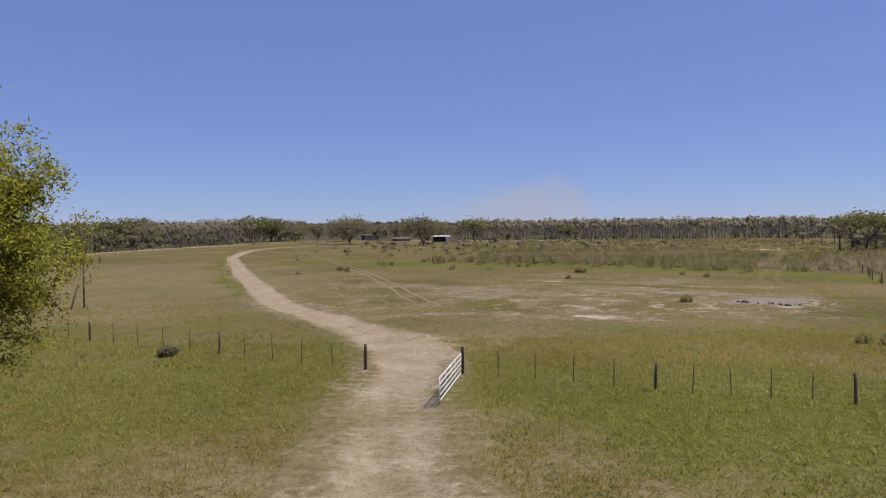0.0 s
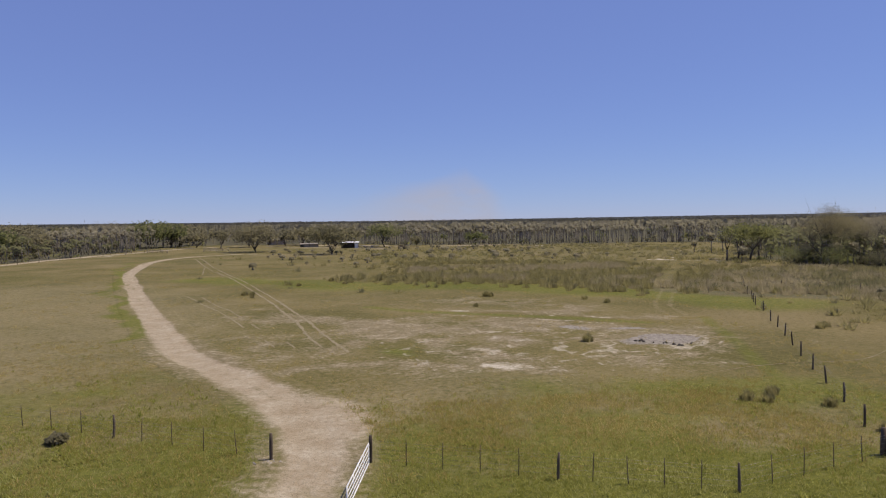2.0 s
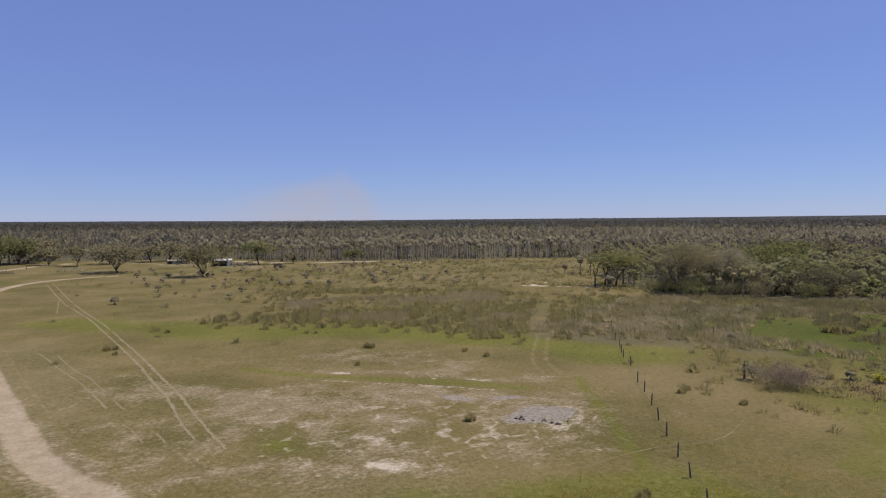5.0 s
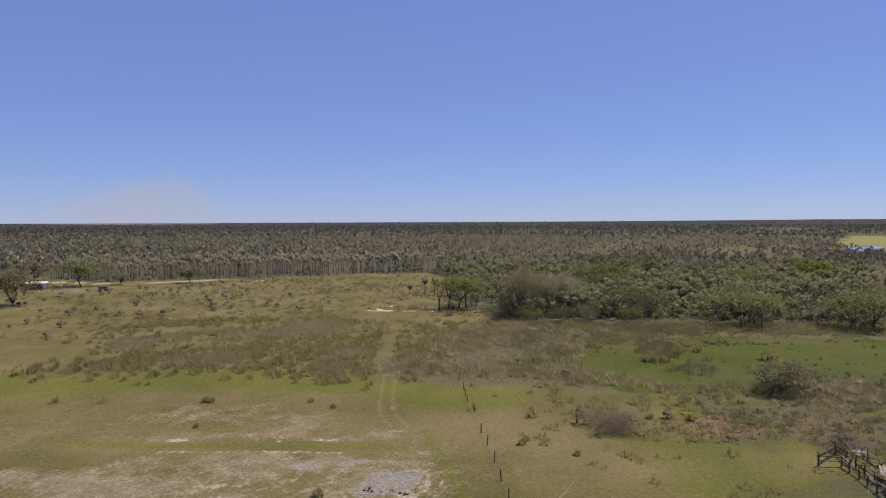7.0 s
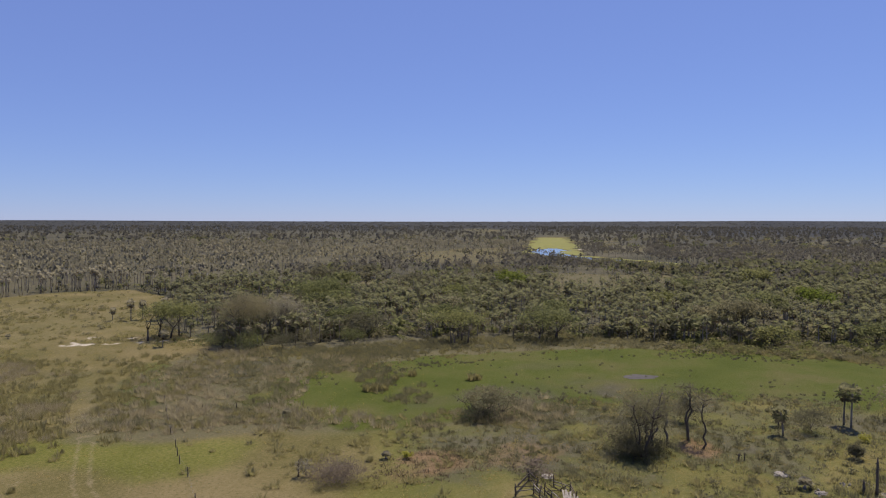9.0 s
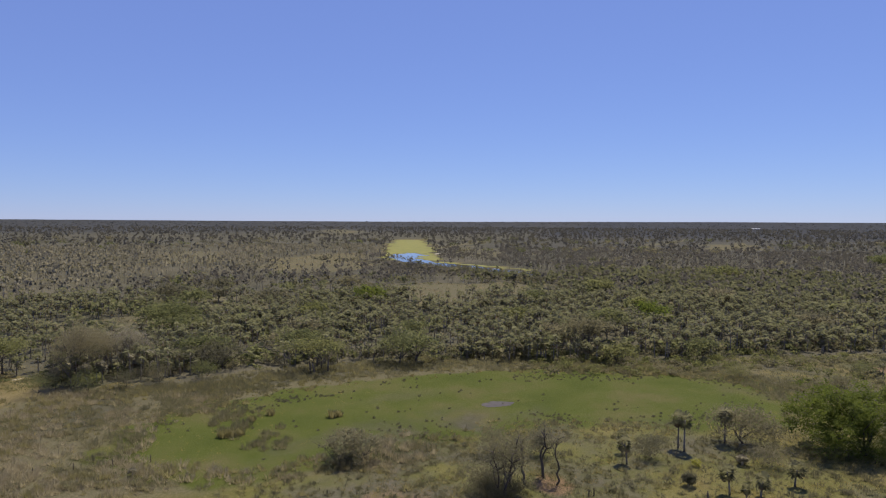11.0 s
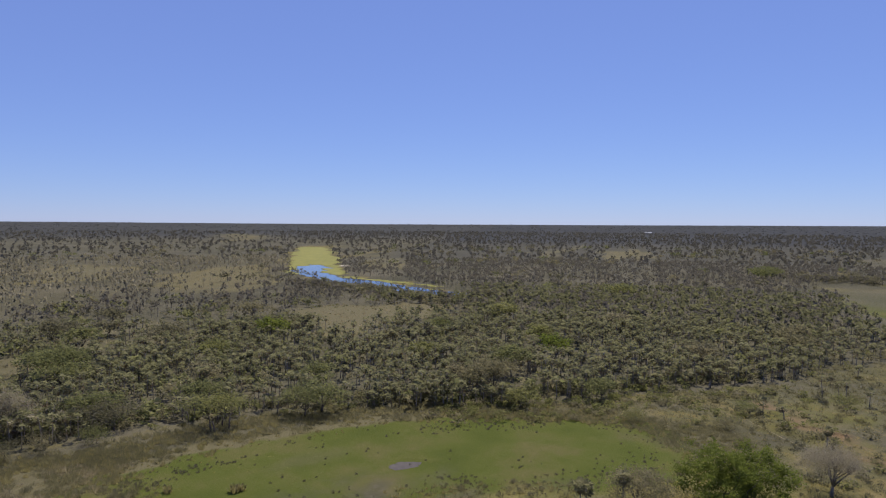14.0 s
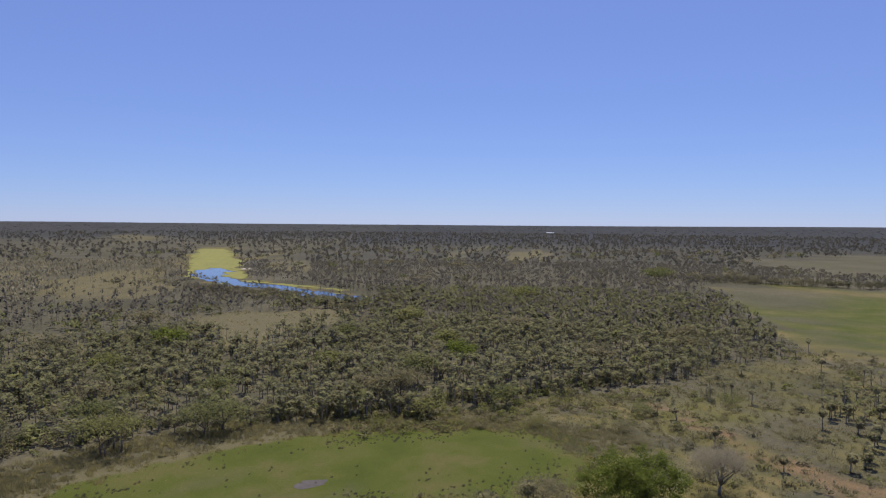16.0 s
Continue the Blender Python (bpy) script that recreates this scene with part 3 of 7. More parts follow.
    beyond = step(4, 16, 0.72 * (x - 112) + 0.69 * (y - 90))
    reed = np.maximum(reed, 0.8 * band(x, y, MARSH, 56, 8) * beyond)
    reed = np.maximum(reed, 0.1 * inside(x, y, TUSSOCK_FIELD))
    reed = np.maximum(reed, 0.8 * clearing(ex, ey))
    mud = np.maximum(oval(x, y, 34.2, 63.8, 4.4, 3.2, 10, 0.4) * (0.78 + 0.9 * n2), oval(x, y, 35.6, 72.8, 2.8, 1.5, -10, 0.5) * 0.7)
    mud = np.maximum(mud, oval(x, y, 28.6, 75.0, 2.2, 1.0, 0, 0.5) * 0.7)
    mud = np.maximum(mud, oval(x, y, 104, 4, 6, 4, 0, 0.4) * 0.55)
    rust = (0.6 + 0.8 * n2) * oval(x, y, 80, 59, 9, 6.5, -30, 0.4)
    rust = np.maximum(rust, 0.55 * oval(x, y, 92, 50, 8, 5, 0, 0.5))
    rust = np.maximum(rust, (0.48 + 1.2 * n) * band(x, y, [(236, -38), (222, -52), (200, -48), (188, -54), (172, -62), (150, -84)], 9, 6))
    rust = np.maximum(rust, 0.8 * oval(x, y, 109, 29.5, 5, 4, 0, 0.4))
    rust = np.maximum(rust, (0.3 + 0.8 * n) * band(x, y, [(672, -185), (630, -205), (600, -250)], 18, 12))
    rust = np.maximum(rust, (0.6 + 1.2 * n) * band(x, y, [(229, -44), (211, -48), (196, -52), (184, -58)], 7, 5))
    sand = zero
    for q, w in zip(SAND, (0.8, 0.5, 0.9)):
        sand = np.maximum(sand, 0.8 * band(x, y, q, w, 0.8))
    sand = np.maximum(sand, 0.7 * step(0.47, 0.62, fbm(ex, ey, 3.2, 46)) * band(x, y, [(101, 198), (109, 200), (113, 193), (116, 181)], 3.4, 2.0))
    sand = np.maximum(sand, 0.66 * step(0.35, 0.6, fbm(ex, ey, 1.6, 47)) * oval(x, y, 12.6, 54.0, 5.0, 2.6, 0, 0.6))
    sand = np.maximum(sand, 0.5 * oval(x, y, 45, 81, 3.0, 0.8, -15, 0.5))
    streak = step(0.33, 0.6, fbm(ex, ey, 3.5, 44))
    sand = np.maximum(sand, 0.72 * streak * band(ex, ey, [(18, 93), (27, 87.3), (35, 82), (42, 79.3)], 0.8, 0.8))
    sand = np.maximum(sand, 0.62 * streak * band(ex, ey, [(10, 93), (17, 88.4), (26, 82.5), (34, 77)], 0.6, 0.7))
    sand = np.maximum(sand, 0.52 * step(0.51, 0.68, fbm(ex, ey, 1.3, 45)) * oval(x, y, 20, 64, 27, 15, -12, 0.4))
    sand = np.maximum(sand, 0.6 * band(x, y, [(-92, 292), (-78, 300)], 2.0, 1.0))
    sand = np.maximum(sand, 0.9 * band(x, y, [(800, 350), (790, 320)], 4, 3))
    wood = np.maximum(forest(ex, ey), (0.58 + 0.9 * n) * oval(x, y, 255, -88, 155, 105, 0, 0.4))
    wood = np.maximum(wood, (0.44 + 0.8 * n) * oval(x, y, 108, 24, 52, 62, 0, 0.4))
    lush = np.maximum(lush, 0.7 * oval(x, y, 6.8, 64.3, 2.9, 2.2, 0, 0.6))
    bare *= 1 - oval(x, y, 6.6, 64.4, 3.0, 2.1, 0, 0.4)
    wood = np.maximum(wood, (0.55 + 0.8 * n) * band(x, y, MARSH, 64, 10) * (1 - band(x, y, MARSH, 33, 4)) * beyond)
    wood = np.maximum(wood, 0.55 * inside(x, y, FAR_FIELD))
    wood = np.maximum(wood, (0.5 + 0.8 * n) * clearing(ex, ey) * (1 - 0.6 * band(x, y, [(345, 170), (440, 135)], 40, 14)))
    wood = np.maximum(wood, (0.42 + 0.9 * n) * oval(x, y, 540, -230, 240, 100, -12, 0.3))
    # Grows with distance: closed crowns plus haze painted on the ground.
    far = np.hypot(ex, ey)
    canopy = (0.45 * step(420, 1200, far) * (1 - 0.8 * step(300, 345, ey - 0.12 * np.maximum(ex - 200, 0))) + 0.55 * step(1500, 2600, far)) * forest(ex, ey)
    marsh = band(x + 5 * n, y + 9 * n, MARSH, 28, 4)
    marsh = np.maximum(marsh, 0.55 * band(x, y, [(75, 122), (83, 136), (97, 149)], 6.0, 2))
    field = marsh * (1 - 0.45 * oval(x, y, 149, 76, 15, 6, -30, 0.8) - 0.45 * oval(x, y, 157, 52, 7, 4, -50, 0.8)).clip(0, 1)
    field = np.maximum(field, (0.72 + 0.7 * n) * oval(x, y, 540, -230, 240, 100, -12, 0.3))
    field = np.maximum(field, 0.85 * oval(x, y, 450, -265, 130, 75, -12, 0.5))
    wood = np.maximum(wood * (1 - 0.5 * oval(x, y, 450, -265, 130, 75, -12, 0.5)), 0.62 * oval(x, y, 610, -195, 110, 60, -12, 0.5))
    field *= 1 - 0.8 * band(x, y, [(700, -170), (665, -222), (640, -300)], 26, 14)
    field = np.maximum(field, 0.4 * inside(x, y, FAR_FIELD))
    field = np.maximum(field, 0.5 * oval(x, y, 240, -55, 50, 40, 0, 0.5))
    pale = np.maximum(0.15 * clearing(ex, ey), 0.55 * clearing(ex, ey) * band(x, y, [(345, 170), (440, 135)], 40, 14))
    pale = np.maximum(pale, 0.3 * oval(x, y, 600, 560, 330, 230, 40, 0.5))
    pale = np.maximum(pale, 0.35 * oval(x, y, 100, 260, 80, 70, 0, 0.4))
    wood *= 1 - 0.35 * step(300, 345, ey - 0.12 * np.maximum(ex - 200, 0)) * (far < 1200)
    pale = np.maximum(pale, 0.15 * oval(x, y, 149, 76, 15, 6, -30, 0.8))
    pale = np.maximum(pale, 0.5 * oval(x, y, -45, 100, 36, 70, 15, 0.4))
    pale = np.maximum(pale, 0.4 * band(x, y, [(0, 12), (-2, 32)], 4, 4))
    pale = np.maximum(pale, (0.56 + 0.5 * n) * oval(x, y, 0, 25, 45, 32, 0, 0.5))
    pale = np.maximum(pale, 0.55 * band(x, y, [(706, -160), (690, -185)], 10, 6))
    x, y = ex + 0.3 * n, ey
    track = zero
    for q in (*TRACKS, *LANE, SOUTH_TRACK):
        track = np.maximum(track, (0.46 if q in LANE else 0.22) * band(x, y, q, 0.7, 0.7))
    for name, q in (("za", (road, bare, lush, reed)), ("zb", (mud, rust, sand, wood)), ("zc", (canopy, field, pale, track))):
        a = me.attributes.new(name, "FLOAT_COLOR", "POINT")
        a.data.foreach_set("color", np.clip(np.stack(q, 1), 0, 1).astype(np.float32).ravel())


def sheet_faces(nx, ny):
    i = (np.arange(ny - 1)[:, None] * nx + np.arange(nx - 1)[None]).ravel()
    return np.concatenate([np.stack([i, i + 1, i + 1 + nx], 1), np.stack([i, i + 1 + nx, i + nx], 1)])


def build_ground():
    xs = graded(-32, 58, 0.75, -110, 222, 2.2, -3000, 5300)
    ys = graded(14, 112, 0.75, -30, 262, 2.2, -3000, 5300)
    gx, gy = np.meshgrid(xs, ys)
    x, y = gx.ravel(), gy.ravel()
    z = gz(x, y) - 0.35 * pond(x, y)
    me = mesh_np("ground", np.stack([x, y, z], 1), sheet_faces(len(xs), len(ys)), GROUND)
    paint_zones(me, x, y)
    return tagged(new("ground", me), "dry olive savanna ground with bare clay and worn grass", "ground", "", "structure")


def build_road():
    """The dirt road, a fine sheet that lies on the ground along its line."""
    q = [p for p in smooth_line(ROAD[::4], 60) if 12 < p[1] < 292]
    line = [np.array(q[0])]
    for p in q[1:]:
        if np.hypot(*(p - line[-1])) > 0.4:
            line.append(np.array(p))
    line = np.array(line)
    d = np.gradient(line, axis=0)
    side = np.stack([-d[:, 1], d[:, 0]], 1) / np.hypot(d[:, 0], d[:, 1])[:, None]
    across = np.linspace(-3.6, 3.6, 25)
    p = (line[:, None] + side[:, None] * across[None, :, None]).reshape(-1, 2)
    lift = np.tile(0.05 - 0.06 * (np.abs(across) > 3.4), len(line))
    me = mesh_np("road", np.concatenate([p, (gz(p[:, 0], p[:, 1]) + lift)[:, None]], 1), sheet_faces(len(across), len(line)), GROUND)
    me.flip_normals()
    paint_zones(me, p[:, 0], p[:, 1])
    return tagged(new("road", me), "pale rutted dirt road with grassy edges", "road", "", "structure")


build_ground()
build_road()


TRACK_SOIL = plain_material("worn_track_soil", (0.17, 0.142, 0.078), (0.3, 0.252, 0.158), 3.5, 0.95, 0, 0.3, False)


def wheel_track(line, width, seed, label):
    """A worn strip that breaks up where grass has grown back."""
    q = np.array(smooth_line(line[::5], 24) if len(line) > 11 else smooth_line(line, 10))
    out = [q[0]]
    for a, b in zip(q[:-1], q[1:]):
        n = max(1, int(np.hypot(*(b - a)) / 0.22))
        out += [a + (b - a) * k / n for k in range(1, n + 1)]
    q = np.array(out)
    d = np.gradient(q, axis=0)
    side = np.stack([-d[:, 1], d[:, 0]], 1) / np.hypot(d[:, 0], d[:, 1])[:, None]
    l = np.arange(len(q)) * 0.22
    w1 = width * (1.9 * vn(l, l * 0 + seed, 0.45, seed) - 0.1 + 0.5 * vn(l, l * 0 + seed, 2.2, seed + 7)).clip(0, 2) * step(0.3, 0.5, fbm(l, l * 0 + seed, 9, seed + 3) + 0.02)
    w2 = width * (1.9 * vn(l, l * 0 + seed, 0.5, seed + 1) - 0.1 + 0.5 * vn(l, l * 0 + seed, 2.5, seed + 8)).clip(0, 2) * step(0.3, 0.5, fbm(l, l * 0 + seed, 9, seed + 3) + 0.02)
    p1, p2 = q + side * w1[:, None] / 2, q - side * w2[:, None] / 2
    v = np.concatenate([np.concatenate([p, (gz(p[:, 0], p[:, 1]) + 0.028)[:, None]], 1) for p in (p1, p2)])
    n = len(q)
    i = np.arange(n - 1)[(w1[:-1] + w2[:-1]) > 0.05 * width]
    f = np.concatenate([np.stack([i, i + n, i + n + 1], 1), np.stack([i, i + n + 1, i + 1], 1)])
    return tagged(new("wheel_track", mesh_np("wheel_track", v, f, TRACK_SOIL)), label, "track", "", "structure")


for k, q in enumerate(TRACKS):
    wheel_track(q, 0.30 if k < 2 else 0.2, 3 + 5 * k, "pale tyre track worn through dry grass")
wheel_track(TRAIL, 0.08, 80, "narrow cattle trail across the pasture")
wheel_track(SOUTH_TRACK, 0.17, 90, "pale trail through the southern meadow")


def flat_patch(name, mask, x0, x1, y0, y1, cell, z, mat, label, category, lie=False):
    """A sheet over the cells that the mask covers, level or (lie) on the ground."""
    xs, ys = np.arange(x0, x1, cell), np.arange(y0, y1, cell)
    gx, gy = np.meshgrid(xs, ys)
    keep = mask(gx + cell / 2, gy + cell / 2) > 0.5
    ix = np.where(keep.ravel())[0]
    nx = len(xs)
    x, y = gx.ravel()[ix], gy.ravel()[ix]
    n = len(ix)
    c = np.stack([np.stack([x, y], 1), np.stack([x + cell, y], 1), np.stack([x + cell, y + cell], 1), np.stack([x, y + cell], 1)], 1).reshape(-1, 2)
    v = np.concatenate([c, (gz(c[:, 0], c[:, 1]) + z if lie else np.full(len(c), z))[:, None]], 1)
    k = np.arange(n)[:, None] * 4
    f = np.concatenate([k + [0, 1, 2], k + [0, 2, 3]])
    return tagged(new(name, mesh_np(name, v, f, mat)), label, category, "", "structure")


def open_water(x, y):
    x, y = warp(x, y, 0.012)
    return np.maximum(band(x, y, RIVER, 15, 3), inside(x, y, OPEN_WATER))


flat_patch("water", open_water, 500, 860, 120, 420, 3, 0.10, WATER, "blue river bend between palms and floating weed", "water")
flat_patch("pond", lambda x, y: pond(x, y) * (1 - open_water(x, y)), 500, 1560, 120, 760, 5, 0.16, POND_WEED, "pond covered with bright yellow-green floating weed", "pond")
flat_patch("pool", lambda x, y: oval(x, y, 152.8, 53.2, 4.0 + 2 * (fbm(x, y, 2.0, 77) - 0.5), 2.3 + 2 * (fbm(x, y, 1.5, 78) - 0.5), -50, 0.2), 144, 162, 44, 62, 0.25, 0.03, MUDDY, "small muddy pool in the green marsh", "pool", True)

# ---- plants: shapes ----


def unit(v):
    return v / (np.linalg.norm(v, axis=-1, keepdims=True) + 1e-9)


def fan_leaf(origin, d, reach, size, blades, droop, rng):
    """One palm fan on its stalk."""
    d = unit(np.array(d, float))
    side = unit(np.cross(d, (0, 0, 1)) + 1e-3)
    up = np.cross(side, d)
    c = origin + d * reach
    vs, fs = [origin - side * 0.02, origin + side * 0.02, c], [(0, 1, 2)]
    for k in range(blades):
        a = radians(-105 + 210 * (k + 0.5) / blades)
        w = radians(90 / blades)
        fold = 0.12 * (1 if k % 2 else -1)
        for q in (a - w, a + w):
            e = d * math.cos(q) + side * math.sin(q)
            vs.append(c + size * (e * rng.uniform(0.8, 1.05) + up * fold) + np.array((0, 0, -droop * size * (0.4 + 0.6 * abs(math.sin(q))))))
        n = len(vs)
        fs.append((2, n - 2, n - 1))
    return np.array(vs), np.array(fs)


def palm_arrays(height, leaves, blades, rng, crown=1.35, sides=7, dry=6):
    """Trunk, green crown and dry skirt of a fan palm with its foot at the origin."""
    lean = rng.normal(0, 0.25, 2)
    pts = [np.array((lean[0] * t * t, lean[1] * t * t, height * t)) for t in np.linspace(0, 1, 5)]
    trunk = tube(pts, [0.19, 0.15, 0.135, 0.125, 0.15], sides)
    top = pts[-1]
    green, brown = [], []
    for k in range(leaves):
        z = 1 - 1.62 * (k + 0.5) / leaves
        a = 2.39996 * k + rng.uniform(-0.3, 0.3)
        r = math.sqrt(max(0, 1 - z * z))
        d = (r * math.cos(a), r * math.sin(a), z)
        s = crown * rng.uniform(0.85, 1.15)
        green.append((*fan_leaf(top, d, 0.48 * s, 0.52 * s, blades, 0.15 + 0.2 * (z < 0), rng), 0))
    for k in range(dry):
        a = rng.uniform(0, 6.28)
        brown.append((*fan_leaf(top - np.array((0, 0, 0.15)), (0.5 * math.cos(a), 0.5 * math.sin(a), -0.9), 0.5 * crown, 0.4 * crown, max(3, blades - 2), 0.3, rng), 0))
    return trunk, green, brown


def palm_template(height, leaves, blades, seed, crown=1.35, sides=3, dry=2):
    rng = np.random.default_rng(seed)
    (tv, tf), green, brown = palm_arrays(height, leaves, blades, rng, crown, sides, dry)
    return join([(tv, tf, 0)] + [(v, f, 1) for v, f, _ in green] + [(v, f, 2) for v, f, _ in brown])


def far_palm_template(seed, height=8.0, crown=1.7, leaves=9):
    rng = np.random.default_rng(seed)
    parts = [(np.array([(-0.15, 0, 0), (0.15, 0, 0), (0, 0.1, height)]), np.array([(0, 1, 2)]), 0)]
    for k in range(leaves):
        d = unit(rng.normal(0, 1, 3) + (0, 0, 0.25))
        s = unit(np.cross(d, rng.normal(0, 1, 3)))
        c = np.array((0, 0, height))
        parts.append((np.array([c + d * 0.2, c + (d + 0.62 * s) * crown * rng.uniform(0.7, 1.1), c + (d - 0.62 * s) * crown * rng.uniform(0.7, 1.1)]), np.array([(0, 1, 2)]), 1))
    return join(parts)


def leaves_at(centres, count, spread, size, rng, flat=0.5, slim=0.5, droop=0.0):
    """Small four-cornered leaves gathered round the centres."""
    n = len(centres) * count
    c = np.repeat(np.asarray(centres), count, 0)
    off = rng.normal(0, 1, (n, 3)) * np.asarray(spread)
    p = c + off
    p[:, 2] -= droop * np.abs(off[:, 0] + off[:, 1])
    a = unit(rng.normal(0, 1, (n, 3)) * (1, 1, flat) + (0, 0, -droop))
    b = unit(np.cross(a, rng.normal(0, 1, (n, 3)) + (0, 0, 1.2)))
    s = size * rng.uniform(0.6, 1.35, (n, 1))
    v = np.stack([p - a * s, p - b * s * slim, p + a * s, p + b * s * slim], 1).reshape(-1, 3)
    k = np.arange(n)[:, None] * 4
    return v, np.concatenate([k + [0, 1, 2], k + [0, 2, 3]])


def crown_points(n, w, h, base, rng, flat_top=0.0, lobes=7, open_below=0.35):
    """Places of leaf clumps: several rounded lobes of different size, fuller outside than inside."""
    lob = []
    for k in range(lobes):
        a = 2.4 * k + rng.uniform(-0.5, 0.5)
        r = (0.0 if k == 0 else rng.uniform(0.35, 0.62)) * w / 2
        lob.append((r * math.cos(a), r * math.sin(a), base + (h - base) * (0.62 - 0.25 * r / (w / 2) + rng.uniform(-0.1, 0.1)), rng.uniform(0.5, 0.68) * w / 2))
    out = []
    while len(out) < n:
        lx, ly, lz, lr = lob[rng.integers(len(lob))]
        d = unit(rng.normal(0, 1, 3))
        if d[2] < -open_below:
            continue
        q = np.array((lx, ly, lz)) + d * lr * (1, 1, 0.62 * 2 * (h - base) / w) * rng.uniform(0.72, 1.03)
        if q[2] > h - flat_top * h * rng.uniform(0, 0.4) or q[2] < base * 0.75:
            continue
        out.append(q)
    return np.array(out)


def limbs(targets, height, fork, girth, rng, sides=5, twigs=2):
    """A trunk that forks and curves out to the targets."""
    foot = np.array((0, 0, -0.1))
    lean = rng.normal(0, 0.04 * height, 2)
    f = np.array((lean[0], lean[1], fork))
    parts = [(*tube([foot, (lean[0] * 0.3, lean[1] * 0.3, fork * 0.5), f], [girth * 1.3, girth, girth * 0.85], sides + 1), 0)]
    for t in targets:
        t = np.array(t)
        m = f + (t - f) * 0.5 + np.array((*rng.normal(0, 0.05 * height, 2), 0.08 * height))
        r = girth * rng.uniform(0.4, 0.6)
        parts.append((*tube([f, (f + m) / 2 + rng.normal(0, 0.03 * height, 3), m, t], [r, r * 0.8, r * 0.55, r * 0.15], sides), 0))
        for _ in range(twigs):
            e = t + rng.normal(0, 0.11 * height, 3) + (0, 0, 0.05 * height)
            parts.append((*tube([m, (m + e) / 2 + rng.normal(0, 0.03 * height, 3), e], [r * 0.4, r * 0.25, r * 0.06], 3), 0))
    return join(parts)


def tree(name, x, y, w, h, base, leaf_mat, label, seed, clumps=70, trunks=1, girth=None, flat_top=0.2, spread=0.42, category="tree", group="", twigs=2, lobes=7, cover=1.05, skirt=0.35, billow=0.055):
    """A trunk with limbs and a crown of leaf clumps; cover: leaf area over crown area, billow: the clumps' softness."""
    rng = np.random.default_rng(seed)
    ob = thing(name, on_ground(x, y), label, category, group)
    clumps = int(clumps * 1.3)
    cp = crown_points(clumps, w, h, base, rng, flat_top, lobes, skirt)
    girth = girth or 0.022 * h + 0.03
    step_ = max(1, len(cp) // 9)
    for k in range(trunks):
        mine = cp[k::step_ * trunks][:9]
        v, f, _ = limbs(mine, h, base * 0.75, girth, rng, 5, twigs)
        if trunks > 1:
            v = v + np.array((rng.normal(0, w * 0.18), rng.normal(0, w * 0.14), 0))
        part("trunk", mesh_np("trunk", v, f, PALM_BARK if leaf_mat is TWIG else BARK), ob)
    size = min(max(0.0014 * math.hypot(x, y), 0.12), 0.8)
    slim = 0.16 if leaf_mat in (TWIG, HAZE_TWIG) else 0.6
    per = int(cover * math.pi * w * (h - base) * 0.8 / (2 * slim * size * size) / clumps) + 1
    wide = max(spread * 1.2, billow * w)
    v, f = leaves_at(cp, per, (wide, wide, wide * 0.7), size, rng, 0.6, slim)
    v[:, 2] = np.maximum(v[:, 2], 0.05)
    part("crown", mesh_np("crown", v, f, leaf_mat), ob)
    return ob


def bush(name, x, y, w, h, leaf_mat, label, seed, clumps=22, per=24, leaf=0.13, category="bush", group=""):
    rng = np.random.default_rng(seed)
    ob = thing(name, on_ground(x, y), label, category, group)
    cp = crown_points(clumps, w, h, h * 0.12, rng, 0.1, 5, 0.8)
    v, f, _ = limbs(cp[:6], h, h * 0.1, 0.05, rng, 4, 1)
    part("stems", mesh_np("stems", v, f, BARK), ob)
    v, f = leaves_at(cp, per, (w * 0.12, w * 0.12, h * 0.12), leaf * 1.3, rng, 0.8, 0.5)
    v[:, 2] = np.maximum(v[:, 2], 0.0)
    part("foliage", mesh_np("foliage", v, f, leaf_mat), ob)
    return ob


def tuft_template(blades, height, radius, lean, seed, width=0.03, segs=2):
    """A fountain of grass blades."""
    rng = np.random.default_rng(seed)
    parts = []
    for _ in range(blades):
        a, r = rng.uniform(0, 6.28), radius * math.sqrt(rng.uniform())
        d = np.array((math.cos(a), math.sin(a), 0))
        s = np.array((-d[1], d[0], 0)) * width * rng.uniform(0.7, 1.4)
        q, hh, ll = d * r, height * rng.uniform(0.7, 1.1) * (1 - 0.5 * (r / radius) ** 2), lean * rng.uniform(0.3, 1.4)
        if segs == 1:
            parts.append(([q - s, q + s, q + d * ll + (0, 0, hh)], [(0, 1, 2)], 0))
        else:
            m = q + d * ll * 0.35 + (0, 0, hh * 0.65)
            parts.append(([q - s, q + s, m - s * 0.8, m + s * 0.8, q + d * ll + (0, 0, hh)], [(0, 1, 3), (0, 3, 2), (2, 3, 4)], 0))
    return join(parts)


def sow(n, x0, x1, y0, y1, density, rng):
    """Random places, kept by the density there (0 to 1)."""
    x, y = rng.uniform(x0, x1, n), rng.uniform(y0, y1, n)
    k = rng.uniform(0, 1, n) < density(x, y)
    return x[k], y[k]


def sow_ring(r0, r1, per_m2, density, rng, a0=-44, a1=126):
    """The same over a ring sector round the start of the flight, angles clockwise from north."""
    n = int(per_m2 * radians(a1 - a0) / 2 * (r1 * r1 - r0 * r0))
    r, a = np.sqrt(rng.uniform(r0 * r0, r1 * r1, n)), np.radians(rng.uniform(a0, a1, n))
    x, y = r * np.sin(a), r * np.cos(a)
    k = rng.uniform(0, 1, n) < density(x, y)
    return x[k], y[k]


# ---- forest ----
rng = np.random.default_rng(11)


